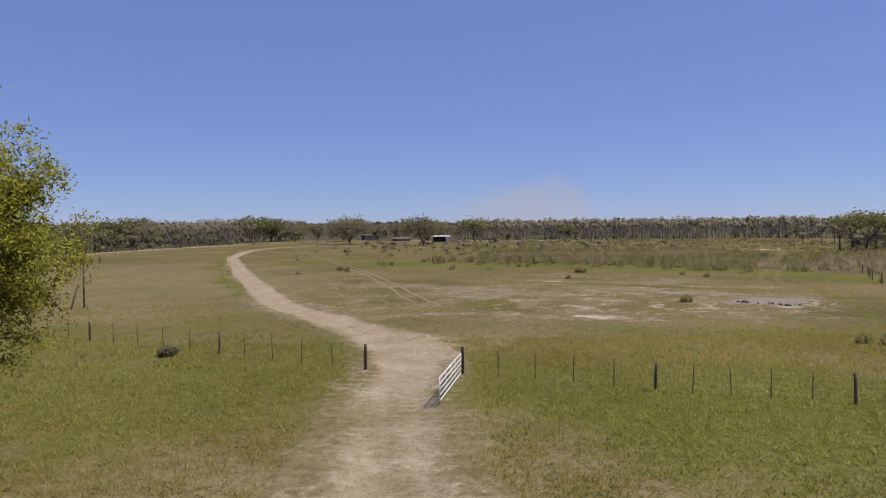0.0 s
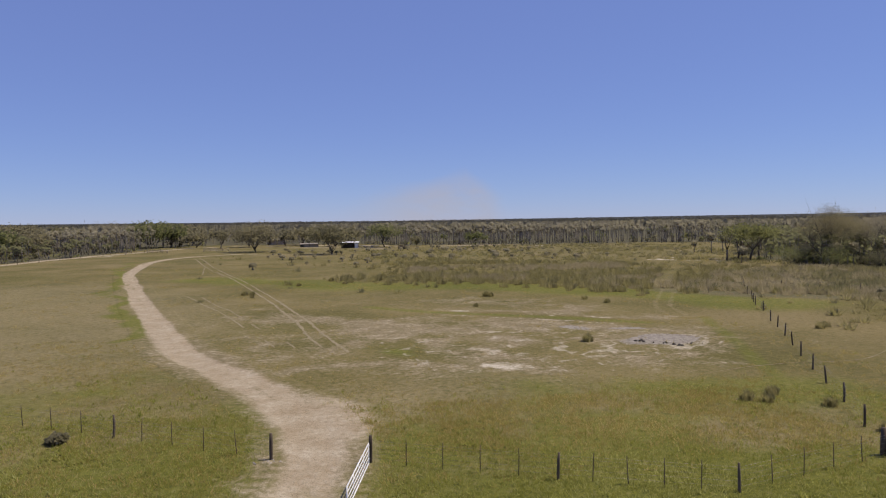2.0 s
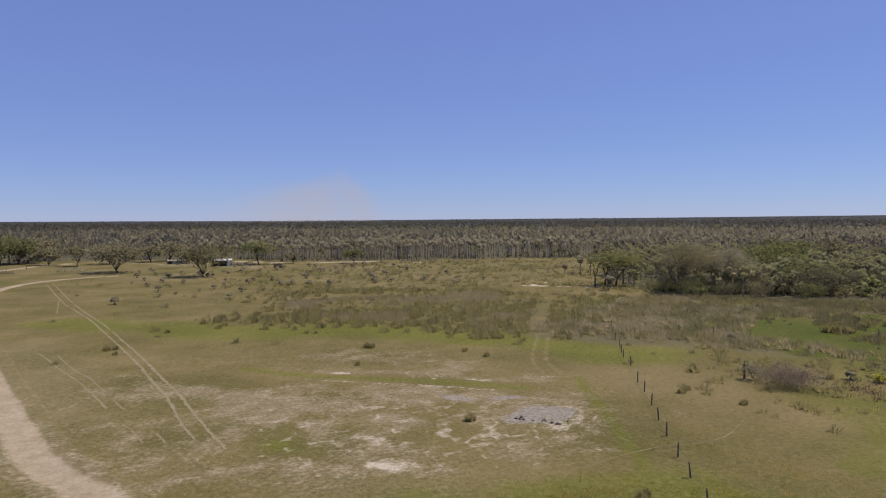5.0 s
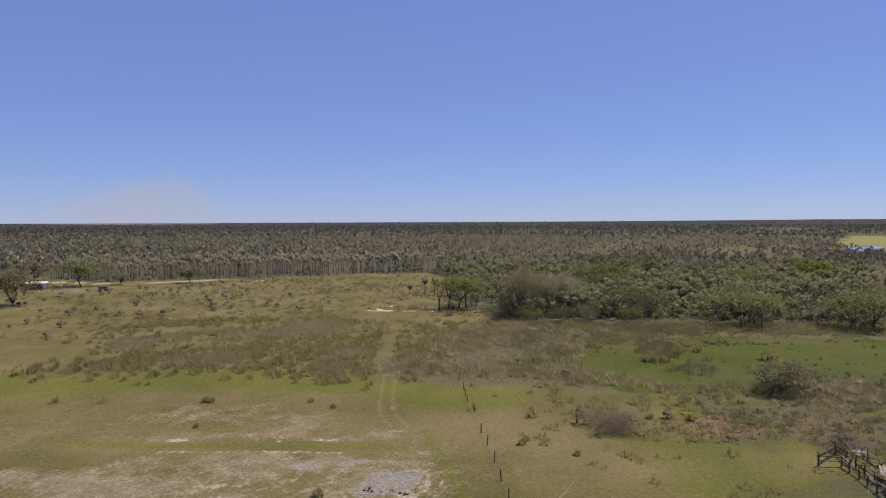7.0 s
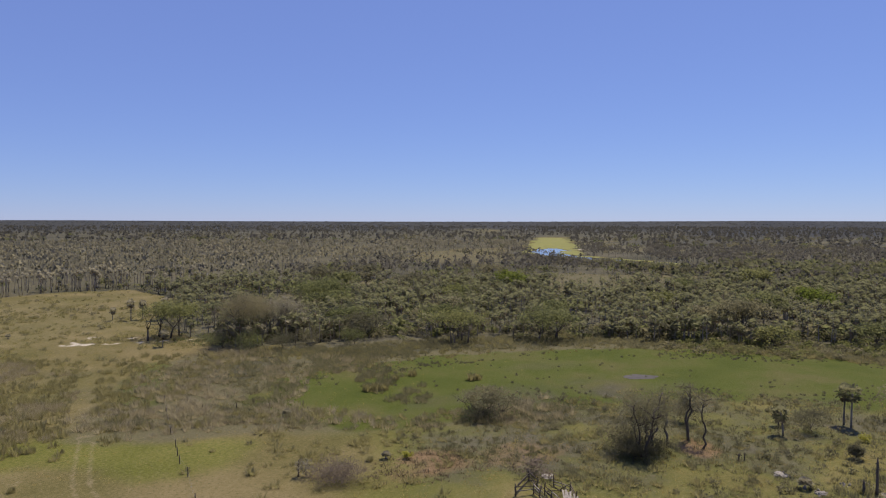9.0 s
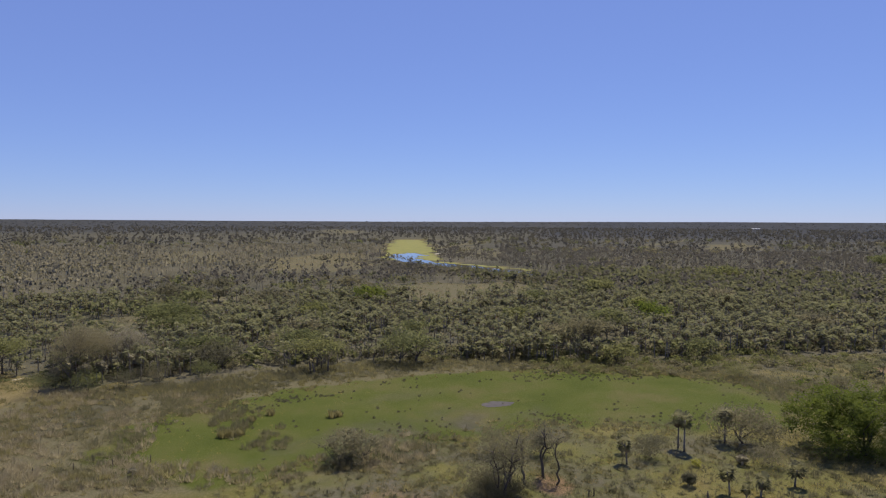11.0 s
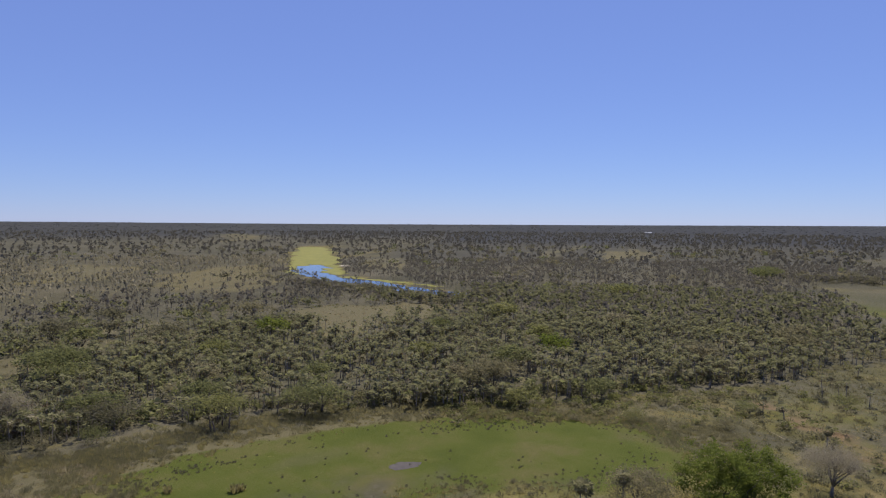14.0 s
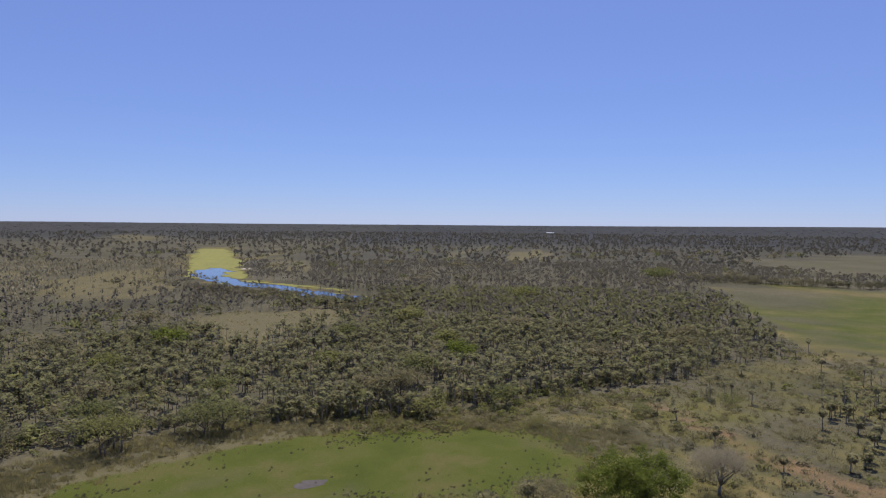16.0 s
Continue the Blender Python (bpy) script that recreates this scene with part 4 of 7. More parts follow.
CROWNS = [(254, 249, 20), (244, 226, 17), (293, 164, 15), (270, 204, 18), (285, 33, 17), (252.5, 45, 14), (198, 194, 23), (282, 245, 15), (249, 165, 17), (360, 214, 22), (225, 46, 17), (296, 35, 16),
          (528, 11, 26), (772, -130, 30), (357, -70, 18), (307, -25, 14), (188, 182, 18), (165, 112, 20), (186, 92, 19), (157, 140, 18), (272, 184, 14), (340, 96, 13), (222, 108, 13), (205, 142, 13), (313, 270, 18), (204, 206, 17)]


def under_crown(x, y):
    d = np.zeros(np.shape(x))
    for cx, cy, w in CROWNS:
        d = np.maximum(d, np.hypot(x - cx, y - cy) < 0.42 * w)
    return d


def palm_density(x, y):
    f = forest(x, y)
    north = step(300, 345, y - 0.12 * np.maximum(x - 200, 0))
    d = f * (0.42 + 0.58 * step(0.34, 0.58, fbm(x, y, 34, 21)))
    d = np.maximum(d * (1 - north), 0.76 * f * north)
    thin = step(240, 420, x + 0.2 * y) * step(0.38, 0.62, y / (x + 60)) * (1 - step(0.5, 0.75, fbm(x, y, 80, 22)))
    d = d * (1 - 0.45 * thin)
    d = np.maximum(d, (0.1 + 0.08 * step(420, 520, x) - 0.08 * band(x, y, [(350, 175), (440, 130)], 42, 10)) * clearing(x, y) * (1 - inside(x, y, FAR_FIELD)))
    d = d * (1 - under_crown(x, y))
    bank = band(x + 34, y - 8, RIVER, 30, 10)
    d = np.maximum(d, 0.35 * oval(x, y, 250, -112, 30, 16, -35, 0.4))
    d = np.maximum(d, 0.03 * oval(x, y, 290, -80, 80, 30, -30, 0.4))
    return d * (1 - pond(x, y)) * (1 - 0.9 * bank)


def in_north(x, y):
    return step(300, 345, y - 0.12 * np.maximum(x - 200, 0))


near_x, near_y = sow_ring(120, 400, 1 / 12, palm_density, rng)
order = np.argsort(near_x + 0.75 * near_y + 30 * (near_y > 300))
near_x, near_y = near_x[order], near_y[order]
single = 260
tall_kinds = [palm_template(h, 10, 4, 100 + k, c) for k, (h, c) in enumerate(((7.4, 1.36), (8.3, 1.32), (9.0, 1.32)))]
short_kinds = [palm_template(h, 10, 4, 110 + k, c) for k, (h, c) in enumerate(((4.3, 1.7), (5.4, 1.65), (6.3, 1.6), (3.3, 1.7)))]
rest = np.arange(len(near_x)) >= single
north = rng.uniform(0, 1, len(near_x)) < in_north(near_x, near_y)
for kinds, pick, fan in ((tall_kinds, rest & north, SUNLIT_FROND), (short_kinds, rest & ~north, FROND)):
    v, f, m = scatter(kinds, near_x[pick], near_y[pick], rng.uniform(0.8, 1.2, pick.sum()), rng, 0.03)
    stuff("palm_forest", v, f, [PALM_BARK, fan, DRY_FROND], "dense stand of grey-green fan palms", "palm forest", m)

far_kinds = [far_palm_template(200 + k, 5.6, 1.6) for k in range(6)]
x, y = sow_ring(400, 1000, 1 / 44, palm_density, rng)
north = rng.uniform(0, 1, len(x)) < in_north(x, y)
for pick, fan in ((north, SUNLIT_FROND), (~north, HAZED_FROND)):
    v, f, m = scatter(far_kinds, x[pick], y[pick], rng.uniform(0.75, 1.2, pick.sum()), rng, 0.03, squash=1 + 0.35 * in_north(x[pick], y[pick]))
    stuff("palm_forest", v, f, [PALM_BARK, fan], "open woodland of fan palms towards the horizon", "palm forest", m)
x, y = sow_ring(395, 580, 1 / 30, lambda x, y: palm_density(x, y) * (1 - step(0.3, 0.45, y / (x + 1))) * (1 - in_north(x, y)), rng)
v, f, m = scatter(far_kinds, x, y, rng.uniform(0.9, 1.25, len(x)), rng, 0.03)
stuff("palm_forest", v, f, [PALM_BARK, FROND], "dense stand of grey-green fan palms", "palm forest", m)
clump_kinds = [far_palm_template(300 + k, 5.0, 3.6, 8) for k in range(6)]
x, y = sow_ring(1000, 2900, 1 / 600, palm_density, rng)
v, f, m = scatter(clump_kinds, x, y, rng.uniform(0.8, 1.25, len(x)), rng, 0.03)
stuff("far_woods", v, f, [PALM_BARK, HAZED_LEAF], "far flat woods of palms and scrub", "woods", m)
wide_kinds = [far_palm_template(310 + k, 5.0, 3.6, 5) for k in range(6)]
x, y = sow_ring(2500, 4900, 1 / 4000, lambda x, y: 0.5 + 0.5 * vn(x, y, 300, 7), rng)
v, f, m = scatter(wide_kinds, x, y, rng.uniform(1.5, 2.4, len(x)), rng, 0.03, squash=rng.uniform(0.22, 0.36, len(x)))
stuff("far_woods", v, f, [PALM_BARK, HAZED_HORIZON_LEAF], "hazy woods along the flat horizon", "woods", m)


def blob_template(seed, w=5.0, h=3.4, clumps=10, per=4, leaf=0.56, base=0.2):
    r = np.random.default_rng(seed)
    cp = crown_points(clumps, w, h, h * base, r, 0.1, 4, 0.7 if base else 1.0)
    v, f = leaves_at(cp, per, (w * 0.1, w * 0.1, h * 0.1), leaf, r, 0.7, 0.55)
    v[:, 2] = np.maximum(v[:, 2], 0.0)
    return v, f, np.zeros(len(f), int)


low_kinds = [blob_template(420 + k, 4.6, 2.4, 15, 5, 0.38, 0.0) for k in range(4)]
hummock_kinds = [tuft_template(54, 0.8, 0.55, 0.24, 440 + k, 0.036, 1) for k in range(6)]
brush_kinds = [tuft_template(120, 1.5, 1.2, 0.3, 460 + k, 0.035, 1) for k in range(5)]
rough_kinds = [tuft_template(9, 0.75, 0.5, 0.45, 630 + k, 0.07, 1) for k in range(5)]
scrub_kinds = [blob_template(400 + k) for k in range(5)]


def scrub_density(x, y):
    return forest(x, y) * step(0.42, 0.68, fbm(x, y, 28, 51)) * (1 - 0.75 * step(330, 350, y - 0.12 * np.maximum(x - 200, 0)))


for name, mat, seed, n, lab in (("scrub", SHADE_LEAF, 61, 1 / 250, "dark low scrub under the palms"), ("scrub", OLIVE, 62, 1 / 270, "olive scrub between the palms"),
                                ("scrub", LEAF, 63, 1 / 150, "green broadleaf crowns among the palms")):
    r = np.random.default_rng(seed)
    x, y = sow_ring(120, 520, n, lambda x, y: scrub_density(x + seed * 7, y) * forest(x, y) if seed > 61 else scrub_density(x, y) * 0.9 + 0.15 * forest(x, y), r)
    v, f, m = scatter(scrub_kinds, x, y, r.uniform(0.55, 1.5, len(x)) * (1 if seed == 61 else 1.2), r, 0.05)
    stuff(name, v, f, mat, lab, "scrub")
under = [blob_template(450 + k, 3.6, 1.5, 7, 2, 0.62, 0.0) for k in range(5)]
for mat, seed, n in ((OLIVE, 71, 1 / 60), (MOSS, 72, 1 / 64)):
    r = np.random.default_rng(seed)
    x, y = sow_ring(120, 420, n, lambda x, y: forest(x, y) * (0.35 + 0.65 * step(0.4, 0.6, fbm(x, y, 12, seed))) * (1 - 0.8 * in_north(x, y)), r)
    v, f, m = scatter(under, x, y, r.uniform(0.5, 1.3, len(x)), r, 0.05)
    stuff("undergrowth", v, f, mat, "low green and olive undergrowth below the palms", "undergrowth")
r = np.random.default_rng(73)
for mat, n in ((OLIVE, 900), (SEDGE, 900), (MOSS, 500)):
    x, y = sow(n * 3, 160, 480, 95, 330, lambda x, y: clearing(x, y) * (0.15 + 0.85 * step(0.42, 0.6, fbm(x + n, y, 14, 74))) * (1 - 0.8 * band(x, y, [(350, 175), (440, 130)], 42, 10)), r)
    v, f, m = scatter(under if mat is not SEDGE else hummock_kinds, x, y, r.uniform(0.35, 0.9, len(x)) * (1 if mat is not SEDGE else 1.6), r, 0.05)
    stuff("undergrowth", v, f, mat, "low bushes and grass in the open woodland", "undergrowth")
meadow = np.random.default_rng(77)
for mat, n in ((SEDGE, 1500), (SEDGE, 1300)):
    x, y = sow(n, 84, 150, -22, 72, lambda x, y: (0.12 + 0.7 * step(0.45, 0.62, fbm(x + n, y, 10, 98))) * (1 - band(x, y, MARSH, 21, 2)), meadow)
    v, f, m = scatter(hummock_kinds, x, y, 0.35 + 1.1 * meadow.uniform(0, 1, len(x)) ** 2, meadow, 0.05)
    stuff("tussock_grass", v, f, mat, "dense tussocks in the rough grass before the marsh", "tussocks")
x, y = sow(9000, 150, 330, -135, 20, lambda x, y: (0.25 + 0.75 * step(0.4, 0.6, fbm(x, y, 15, 99))) * (1 - band(x, y, MARSH, 24, 3)) * (1 - forest(x, y)), meadow)
dry = meadow.uniform(0, 1, len(x)) < step(0.35, 0.62, fbm(x, y, 26, 100))
for sel, mat, lab in ((dry, SEDGE, "rough tawny grass over the meadow"), (~dry, OLIVE, "rough olive grass over the meadow")):
    v, f, m = scatter(rough_kinds, x[sel], y[sel], meadow.uniform(0.7, 1.6, sel.sum()), meadow, 0.1)
    stuff("meadow_grass", v, f, mat, lab, "grass")
for mat, n in ((OLIVE, 190), (SHADE_LEAF, 90), (MOSS, 120)):
    x, y = sow(n * 4, 165, 345, -150, 15, lambda x, y: step(0.42, 0.62, fbm(x + n, y, 24, 97)) * (1 - band(x, y, MARSH, 24, 3)), meadow)
    v, f, m = scatter(low_kinds, x, y, meadow.uniform(0.25, 1.0, len(x)), meadow, 0.05)
    stuff("scrub", v, f, mat, "low bushes scattered over the rough meadow", "scrub")
front = smooth_line([(118, 162), (136, 150), (156, 134), (179, 110), (198, 78), (208, 46), (227, 18), (245, -4), (258, -26), (272, -44)], 12)
for mat, seed, n in ((OLIVE, 68, 2), (LEAF, 69, 2), (SHADE_LEAF, 70, 2)):
    r = np.random.default_rng(seed)
    p = np.repeat(np.array(front), n, 0) + r.normal(0, 4.5, (len(front) * n, 2)) + (7, 7)
    v, f, m = scatter(low_kinds, p[:, 0], p[:, 1], r.uniform(0.45, 1.15, len(p)), r, 0.05)
    stuff("scrub", v, f, mat, "dense bushes along the edge of the palm forest", "scrub")
fringe = np.array(smooth_line([(196, 52), (207, 26), (220, 6), (234, -14), (250, -38)], 30))
for mat, n in ((MOSS, 70), (OLIVE, 60)):
    p = fringe[meadow.integers(0, len(fringe), n)] + meadow.normal(0, 4.5, (n, 2))
    v, f, m = scatter(low_kinds, p[:, 0], p[:, 1], meadow.uniform(0.4, 0.95, n), meadow, 0.05)
    stuff("scrub", v, f, mat, "light green bushes in front of the palm forest", "scrub")
for mat, n in ((OLIVE, 150), (SHADE_LEAF, 60)):
    x, y = sow(n * 3, 88, 150, -28, 62, lambda x, y: step(0.45, 0.62, fbm(x + n, y, 11, 102)) * (1 - band(x, y, MARSH, 21, 2)), meadow)
    v, f, m = scatter(low_kinds, x, y, 0.12 + 0.3 * meadow.uniform(0, 1, len(x)) ** 2, meadow, 0.05, squash=meadow.uniform(0.9, 1.5, len(x)))
    stuff("scrub", v, f, mat, "small olive shrubs in the rough grass before the marsh", "scrub")
x, y = sow(5000, 84, 150, -30, 66, lambda x, y: (0.25 + 0.75 * step(0.4, 0.6, fbm(x, y, 9, 103))) * (1 - band(x, y, MARSH, 21, 2)), meadow)
v, f, m = scatter(rough_kinds, x, y, meadow.uniform(0.4, 1.0, len(x)), meadow, 0.1)
stuff("meadow_grass", v, f, SEDGE, "rough tawny grass before the marsh", "grass")
for mat, n in ((TUSSOCK, 900), (OLIVE, 260)):
    x, y = sow(n, 60, 190, 195, 335, lambda x, y: (0.1 + 0.9 * step(0.45, 0.62, fbm(x + n, y, 16, 96))) * (1 - forest(x, y)), meadow)
    v, f, m = scatter(hummock_kinds if mat is TUSSOCK else low_kinds, x, y, meadow.uniform(0.5, 1.5, len(x)) if mat is TUSSOCK else meadow.uniform(0.2, 0.6, len(x)), meadow, 0.05)
    stuff("scrub", v, f, mat, "low bushes and grass of the northern savanna", "scrub")
x, y = sow(9000, 160, 800, 90, 500, lambda x, y: clearing(x, y) * (0.3 + 0.7 * step(0.4, 0.6, fbm(x, y, 18, 101))), meadow)
v, f, m = scatter(rough_kinds, x, y, meadow.uniform(0.9, 2.2, len(x)), meadow, 0.1)
stuff("meadow_grass", v, f, REED, "dry brown grass in the forest clearings", "grass")
x, y = sow(900, 70, 94, 44, 66, lambda x, y: 0.8 * oval(x, y, 80, 59, 9, 6.5, -30, 0.4) + 0.3 * oval(x, y, 92, 50, 8, 5, 0, 0.5), meadow)
v, f, m = scatter(rough_kinds, x, y, meadow.uniform(0.35, 0.9, len(x)), meadow, 0.2)
stuff("dry_weeds", v, f, DRY_FROND, "rust-brown dry weeds on bare soil", "weeds")
green_front = np.array(smooth_line([(200, 58), (207, 44), (218, 24), (232, 8), (246, -8)], 10))
r = np.random.default_rng(79)
p = np.repeat(green_front, 2, 0) + r.normal(0, 3.5, (len(green_front) * 2, 2))
v, f, m = scatter(low_kinds, p[:, 0], p[:, 1], r.uniform(0.4, 0.9, len(p)), r, 0.05)
stuff("scrub", v, f, MOSS, "light green bushes between marsh and palms", "scrub")
far_scrub = [blob_template(430 + k, 11, 7, 12, 6, 0.9) for k in range(4)]
for mat, seed, n in ((SHADE_LEAF, 64, 1 / 2800), (OLIVE, 65, 1 / 3300), (LEAF, 66, 1 / 5500)):
    r = np.random.default_rng(seed)
    x, y = sow_ring(520, 1500, n, lambda x, y: forest(x, y) * step(0.4, 0.65, fbm(x + seed * 13, y, 90, seed)), r)
    v, f, m = scatter(far_scrub, x, y, r.uniform(0.6, 1.5, len(x)), r, 0.05)
    stuff("scrub", v, f, mat, "patches of bushes in the far woodland", "scrub")
r = np.random.default_rng(68)
row = np.array(smooth_line([(800, -140), (745, -172), (762, -205), (736, -220), (716, -255), (700, -295), (690, -340)], 9))
p = np.repeat(row, 3, 0) + r.normal(0, 10, (len(row) * 3, 2)) + (8, 0)
v, f, m = scatter(far_scrub, p[:, 0], p[:, 1], r.uniform(0.6, 1.1, len(p)), r, 0.05)
stuff("scrub", v, f, SHADE_LEAF, "dark trees behind the southern field", "trees")
r = np.random.default_rng(67)
bank = np.array(smooth_line([(470, 110), (492, 150), (510, 180), (528, 210), (540, 240), (556, 268), (590, 310), (650, 372)], 10))
bx, by = (np.repeat(bank[:, k], 4) + r.normal(0, 9, len(bank) * 4) for k in (0, 1))
v, f, m = scatter(far_scrub, bx, by, r.uniform(0.45, 0.8, len(bx)) * (1 - 0.45 * step(270, 300, by)), r, 0.05)
stuff("scrub", v, f, SHADE_LEAF, "dark trees along the river bank", "trees")

# single palms along the edge of the forest and in the open
rng = np.random.default_rng(12)
palm_meshes = []
for k, (h, c) in enumerate(((4.6, 1.55), (7.4, 1.45), (8.4, 1.42), (3.8, 1.55), (5.6, 1.6), (2.8, 1.45))):
    (tv, tf), green, brown = palm_arrays(h, 22, 7, np.random.default_rng(500 + k), c * 1.08)
    gv, gf, _ = join(green)
    bv, bf, _ = join(brown)
    palm_meshes.append((mesh_np("trunk", tv, tf, PALM_BARK), mesh_np("crown", gv, gf, SUNLIT_FROND), mesh_np("crown", gv, gf, MID_FROND), mesh_np("dry_fronds", bv, bf, DRY_FROND)))


def palm(kind, x, y, scale=1.0, label="slender fan palm with a round grey-green crown", group="palms at the forest edge"):
    ob = thing("palm_tree", on_ground(x, y, rng.uniform(0, 360), scale), label, "palm tree", group)
    t, pale_crown, green_crown, d = palm_meshes[kind]
    part("trunk", t, ob)
    # Crowns north of y 130 take the copy with sunlight in its colour.
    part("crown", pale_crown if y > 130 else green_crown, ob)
    part("dry_fronds", d, ob, "brown hanging dead fronds")
    return ob


for px, py in zip(near_x[:single], near_y[:single]):
    palm(int(rng.choice((1, 2) if py > 300 else (0, 3, 4, 5))), px, py, rng.uniform(0.85, 1.2))
for kind, px, py, s in ((4, 137, 12.5, 1.0), (4, 135.4, 11.3, 1.05), (3, 124, 20, 0.95), (3, 116.5, 3.4, 0.92), (5, 117.3, -1.0, 0.9), (5, 124.7, -6.2, 1.0),
                        (5, 115.6, 1.0, 0.6), (4, 136.1, 225, 1.05), (4, 139.5, 223.5, 1.0), (0, 130, 21.6, 0.7), (4, 143.7, 4.5, 1.0), (0, 195, -44.8, 0.9),
                        (3, 177.6, -56.4, 0.8), (4, 216, -80, 0.9), (5, 142, 152.5, 1.25), (0, 144.5, 150.5, 1.1), (3, 139.5, 151.5, 1.2), (5, 122, 158, 1.25), (3, 126.5, 152.5, 1.15), (5, 151, 148.5, 1.3), (0, 130.5, 152, 1.0), (3, 113, 172, 0.9), (5, 232, -103, 1.2), (0, 226, -86, 1.0), (5, 212, -88, 1.2), (3, 208, -92, 1.1), (0, 203, -89, 1.0), (5, 183, -77, 1.1), (3, 179, -72, 1.0), (5, 187, -80, 1.2), (3, 198, -86, 1.1), (0, 255, -23, 0.9), (3, 252, -6, 0.9), (0, 262, -12, 1.0), (3, 258, -17, 0.9), (5, 251, 1, 1.0), (5, 152, 228, 1.1), (3, 160, 240, 1.0), (0, 147, 219, 0.9), (3, 133, 231, 0.9)):
    palm(kind, px, py, s, "small fan palm standing alone in rough grass", "palms in the open")

# ---- broadleaf trees ----
tree("tree", -27, 309, 20, 13, 1.2, OLIVE, "spreading olive-green tree near the sheds", 701, 190, 1, 0.3, 0.05, 0.6, lobes=11)
tree("tree", 4.6, 272, 16, 12, 0.8, OLIVE, "spreading olive-green tree in the pasture", 702, 170, 1, 0.28, 0.05, 0.6, lobes=10)
tree("tree", 31, 338, 18, 11.5, 2.8, LEAF, "round dark green tree beside the white-roofed shed", 703, 120)
tree("tree", 75, 331, 12, 6.5, 1.5, LEAF, "low green tree before the palms", 704, 60)
tree("tree", 47, 338, 9, 5, 1.0, OLIVE, "low grey-green tree before the palms", 705, 50)
tree("tree", -48, 356, 12, 9.2, 2.6, OLIVE, "olive tree behind the sheds", 706, 70)
for k, (tx, ty, w, h) in enumerate(((-62, 372, 13, 9), (-36, 372, 14, 10), (-18, 378, 12, 9), (-8, 385, 14, 10), (8, 362, 10, 7.5), (-75, 398, 16, 12), (16, 385, 12, 9))):
    tree("tree", tx, ty, w * 1.2, h * 1.0, h * 0.08, OLIVE, "olive-green tree round the sheds", 710 + k, 110, flat_top=0.05, spread=0.6, group="trees round the sheds")
for k, (tx, ty, w, h, mt) in enumerate(((-90, 394, 24, 13.8, LEAF), (-78, 388, 19, 13.2, LEAF), (-112, 405, 22, 13.6, TWIG), (-135, 400, 20, 12, OLIVE), (-150, 380, 18, 11.5, LEAF), (-128, 330, 18, 13, OLIVE), (-126, 262, 16, 11, OLIVE), (-122, 290, 14, 12, LEAF),
                                        (-118, 310, 15, 11, OLIVE), (-134, 232, 15, 11, OLIVE), (-130, 205, 14, 10, LEAF), (-140, 175, 15, 11, OLIVE), (-72, 420, 18, 12, OLIVE))):
    tree("tree", tx, ty, w * 1.15, h * 1.0, h * 0.12, mt, "broad rounded tree behind the far fence", 730 + k, 150, group="trees behind the far fence", lobes=11)
tree("tree", 124.5, 184.5, 18.5, 10.6, 4.0, MOSS, "light green umbrella-shaped tree at the forest edge", 750, 170, 4, lobes=9)
tree("tree", 254, 249, 18, 12, 3, SHADE_LEAF, "tall green tree above the palms", 751, 100)
tree("tree", 244, 226, 15, 11, 3, LEAF, "round green tree among palms", 752, 80)
tree("tree", 166, 110.5, 18, 8.8, 4.2, MOSS, "yellow-green umbrella tree on many thin trunks", 753, 130, 5)
tree("tree", 186, 91.5, 17, 9.6, 2.5, LEAF, "full green tree at the marsh edge", 754, 130, 3)
tree("tree", 181, 125, 14.5, 8.5, 3.0, LEAF, "green tree group at the marsh edge", 755, 110, 4)
tree("tree", 161, 146, 15, 8.5, 2.5, LEAF, "green tree over a dark thicket", 756, 110, 4)
tree("tree", 157, 139, 17, 7.4, 1.2, SHADE_LEAF, "dark green thicket at the forest edge", 757, 110, 4)
tree("tree", 293, 164, 15, 12.0, 3, DEEP, "deep green rounded tree among palms", 758, 80)
tree("tree", 270, 204, 17, 9.5, 1.5, SHADE_LEAF, "dark olive tree at a grassy clearing", 759, 80)
tree("tree", 285, 33, 14, 11.5, 3, DEEP, "dark green rounded tree among palms", 760, 80)
tree("tree", 252.5, 45, 14.5, 12, 3, LEAF, "green tree among palms", 761, 80)
tree("tree", 232, 60, 12, 8, 2.5, OLIVE, "olive tree among palms", 762, 70)
tree("tree", 226, 12, 11, 7, 2, LEAF, "light green tree at the meadow edge", 763, 90)
tree("tree", 210, 35, 10, 6, 1.5, MOSS, "yellow-green bushy tree at the marsh edge", 764, 100)
tree("tree", 528, 11, 26, 12, 3, LEAF, "broad green crown above the palm canopy", 765, 70)
tree("tree", 390, 72, 18, 11, 3, MOSS, "light green crown above the palm canopy", 766, 70)
tree("tree", 772, -130, 30, 14, 3, LEAF, "broad green crown above the palm canopy", 767, 70)
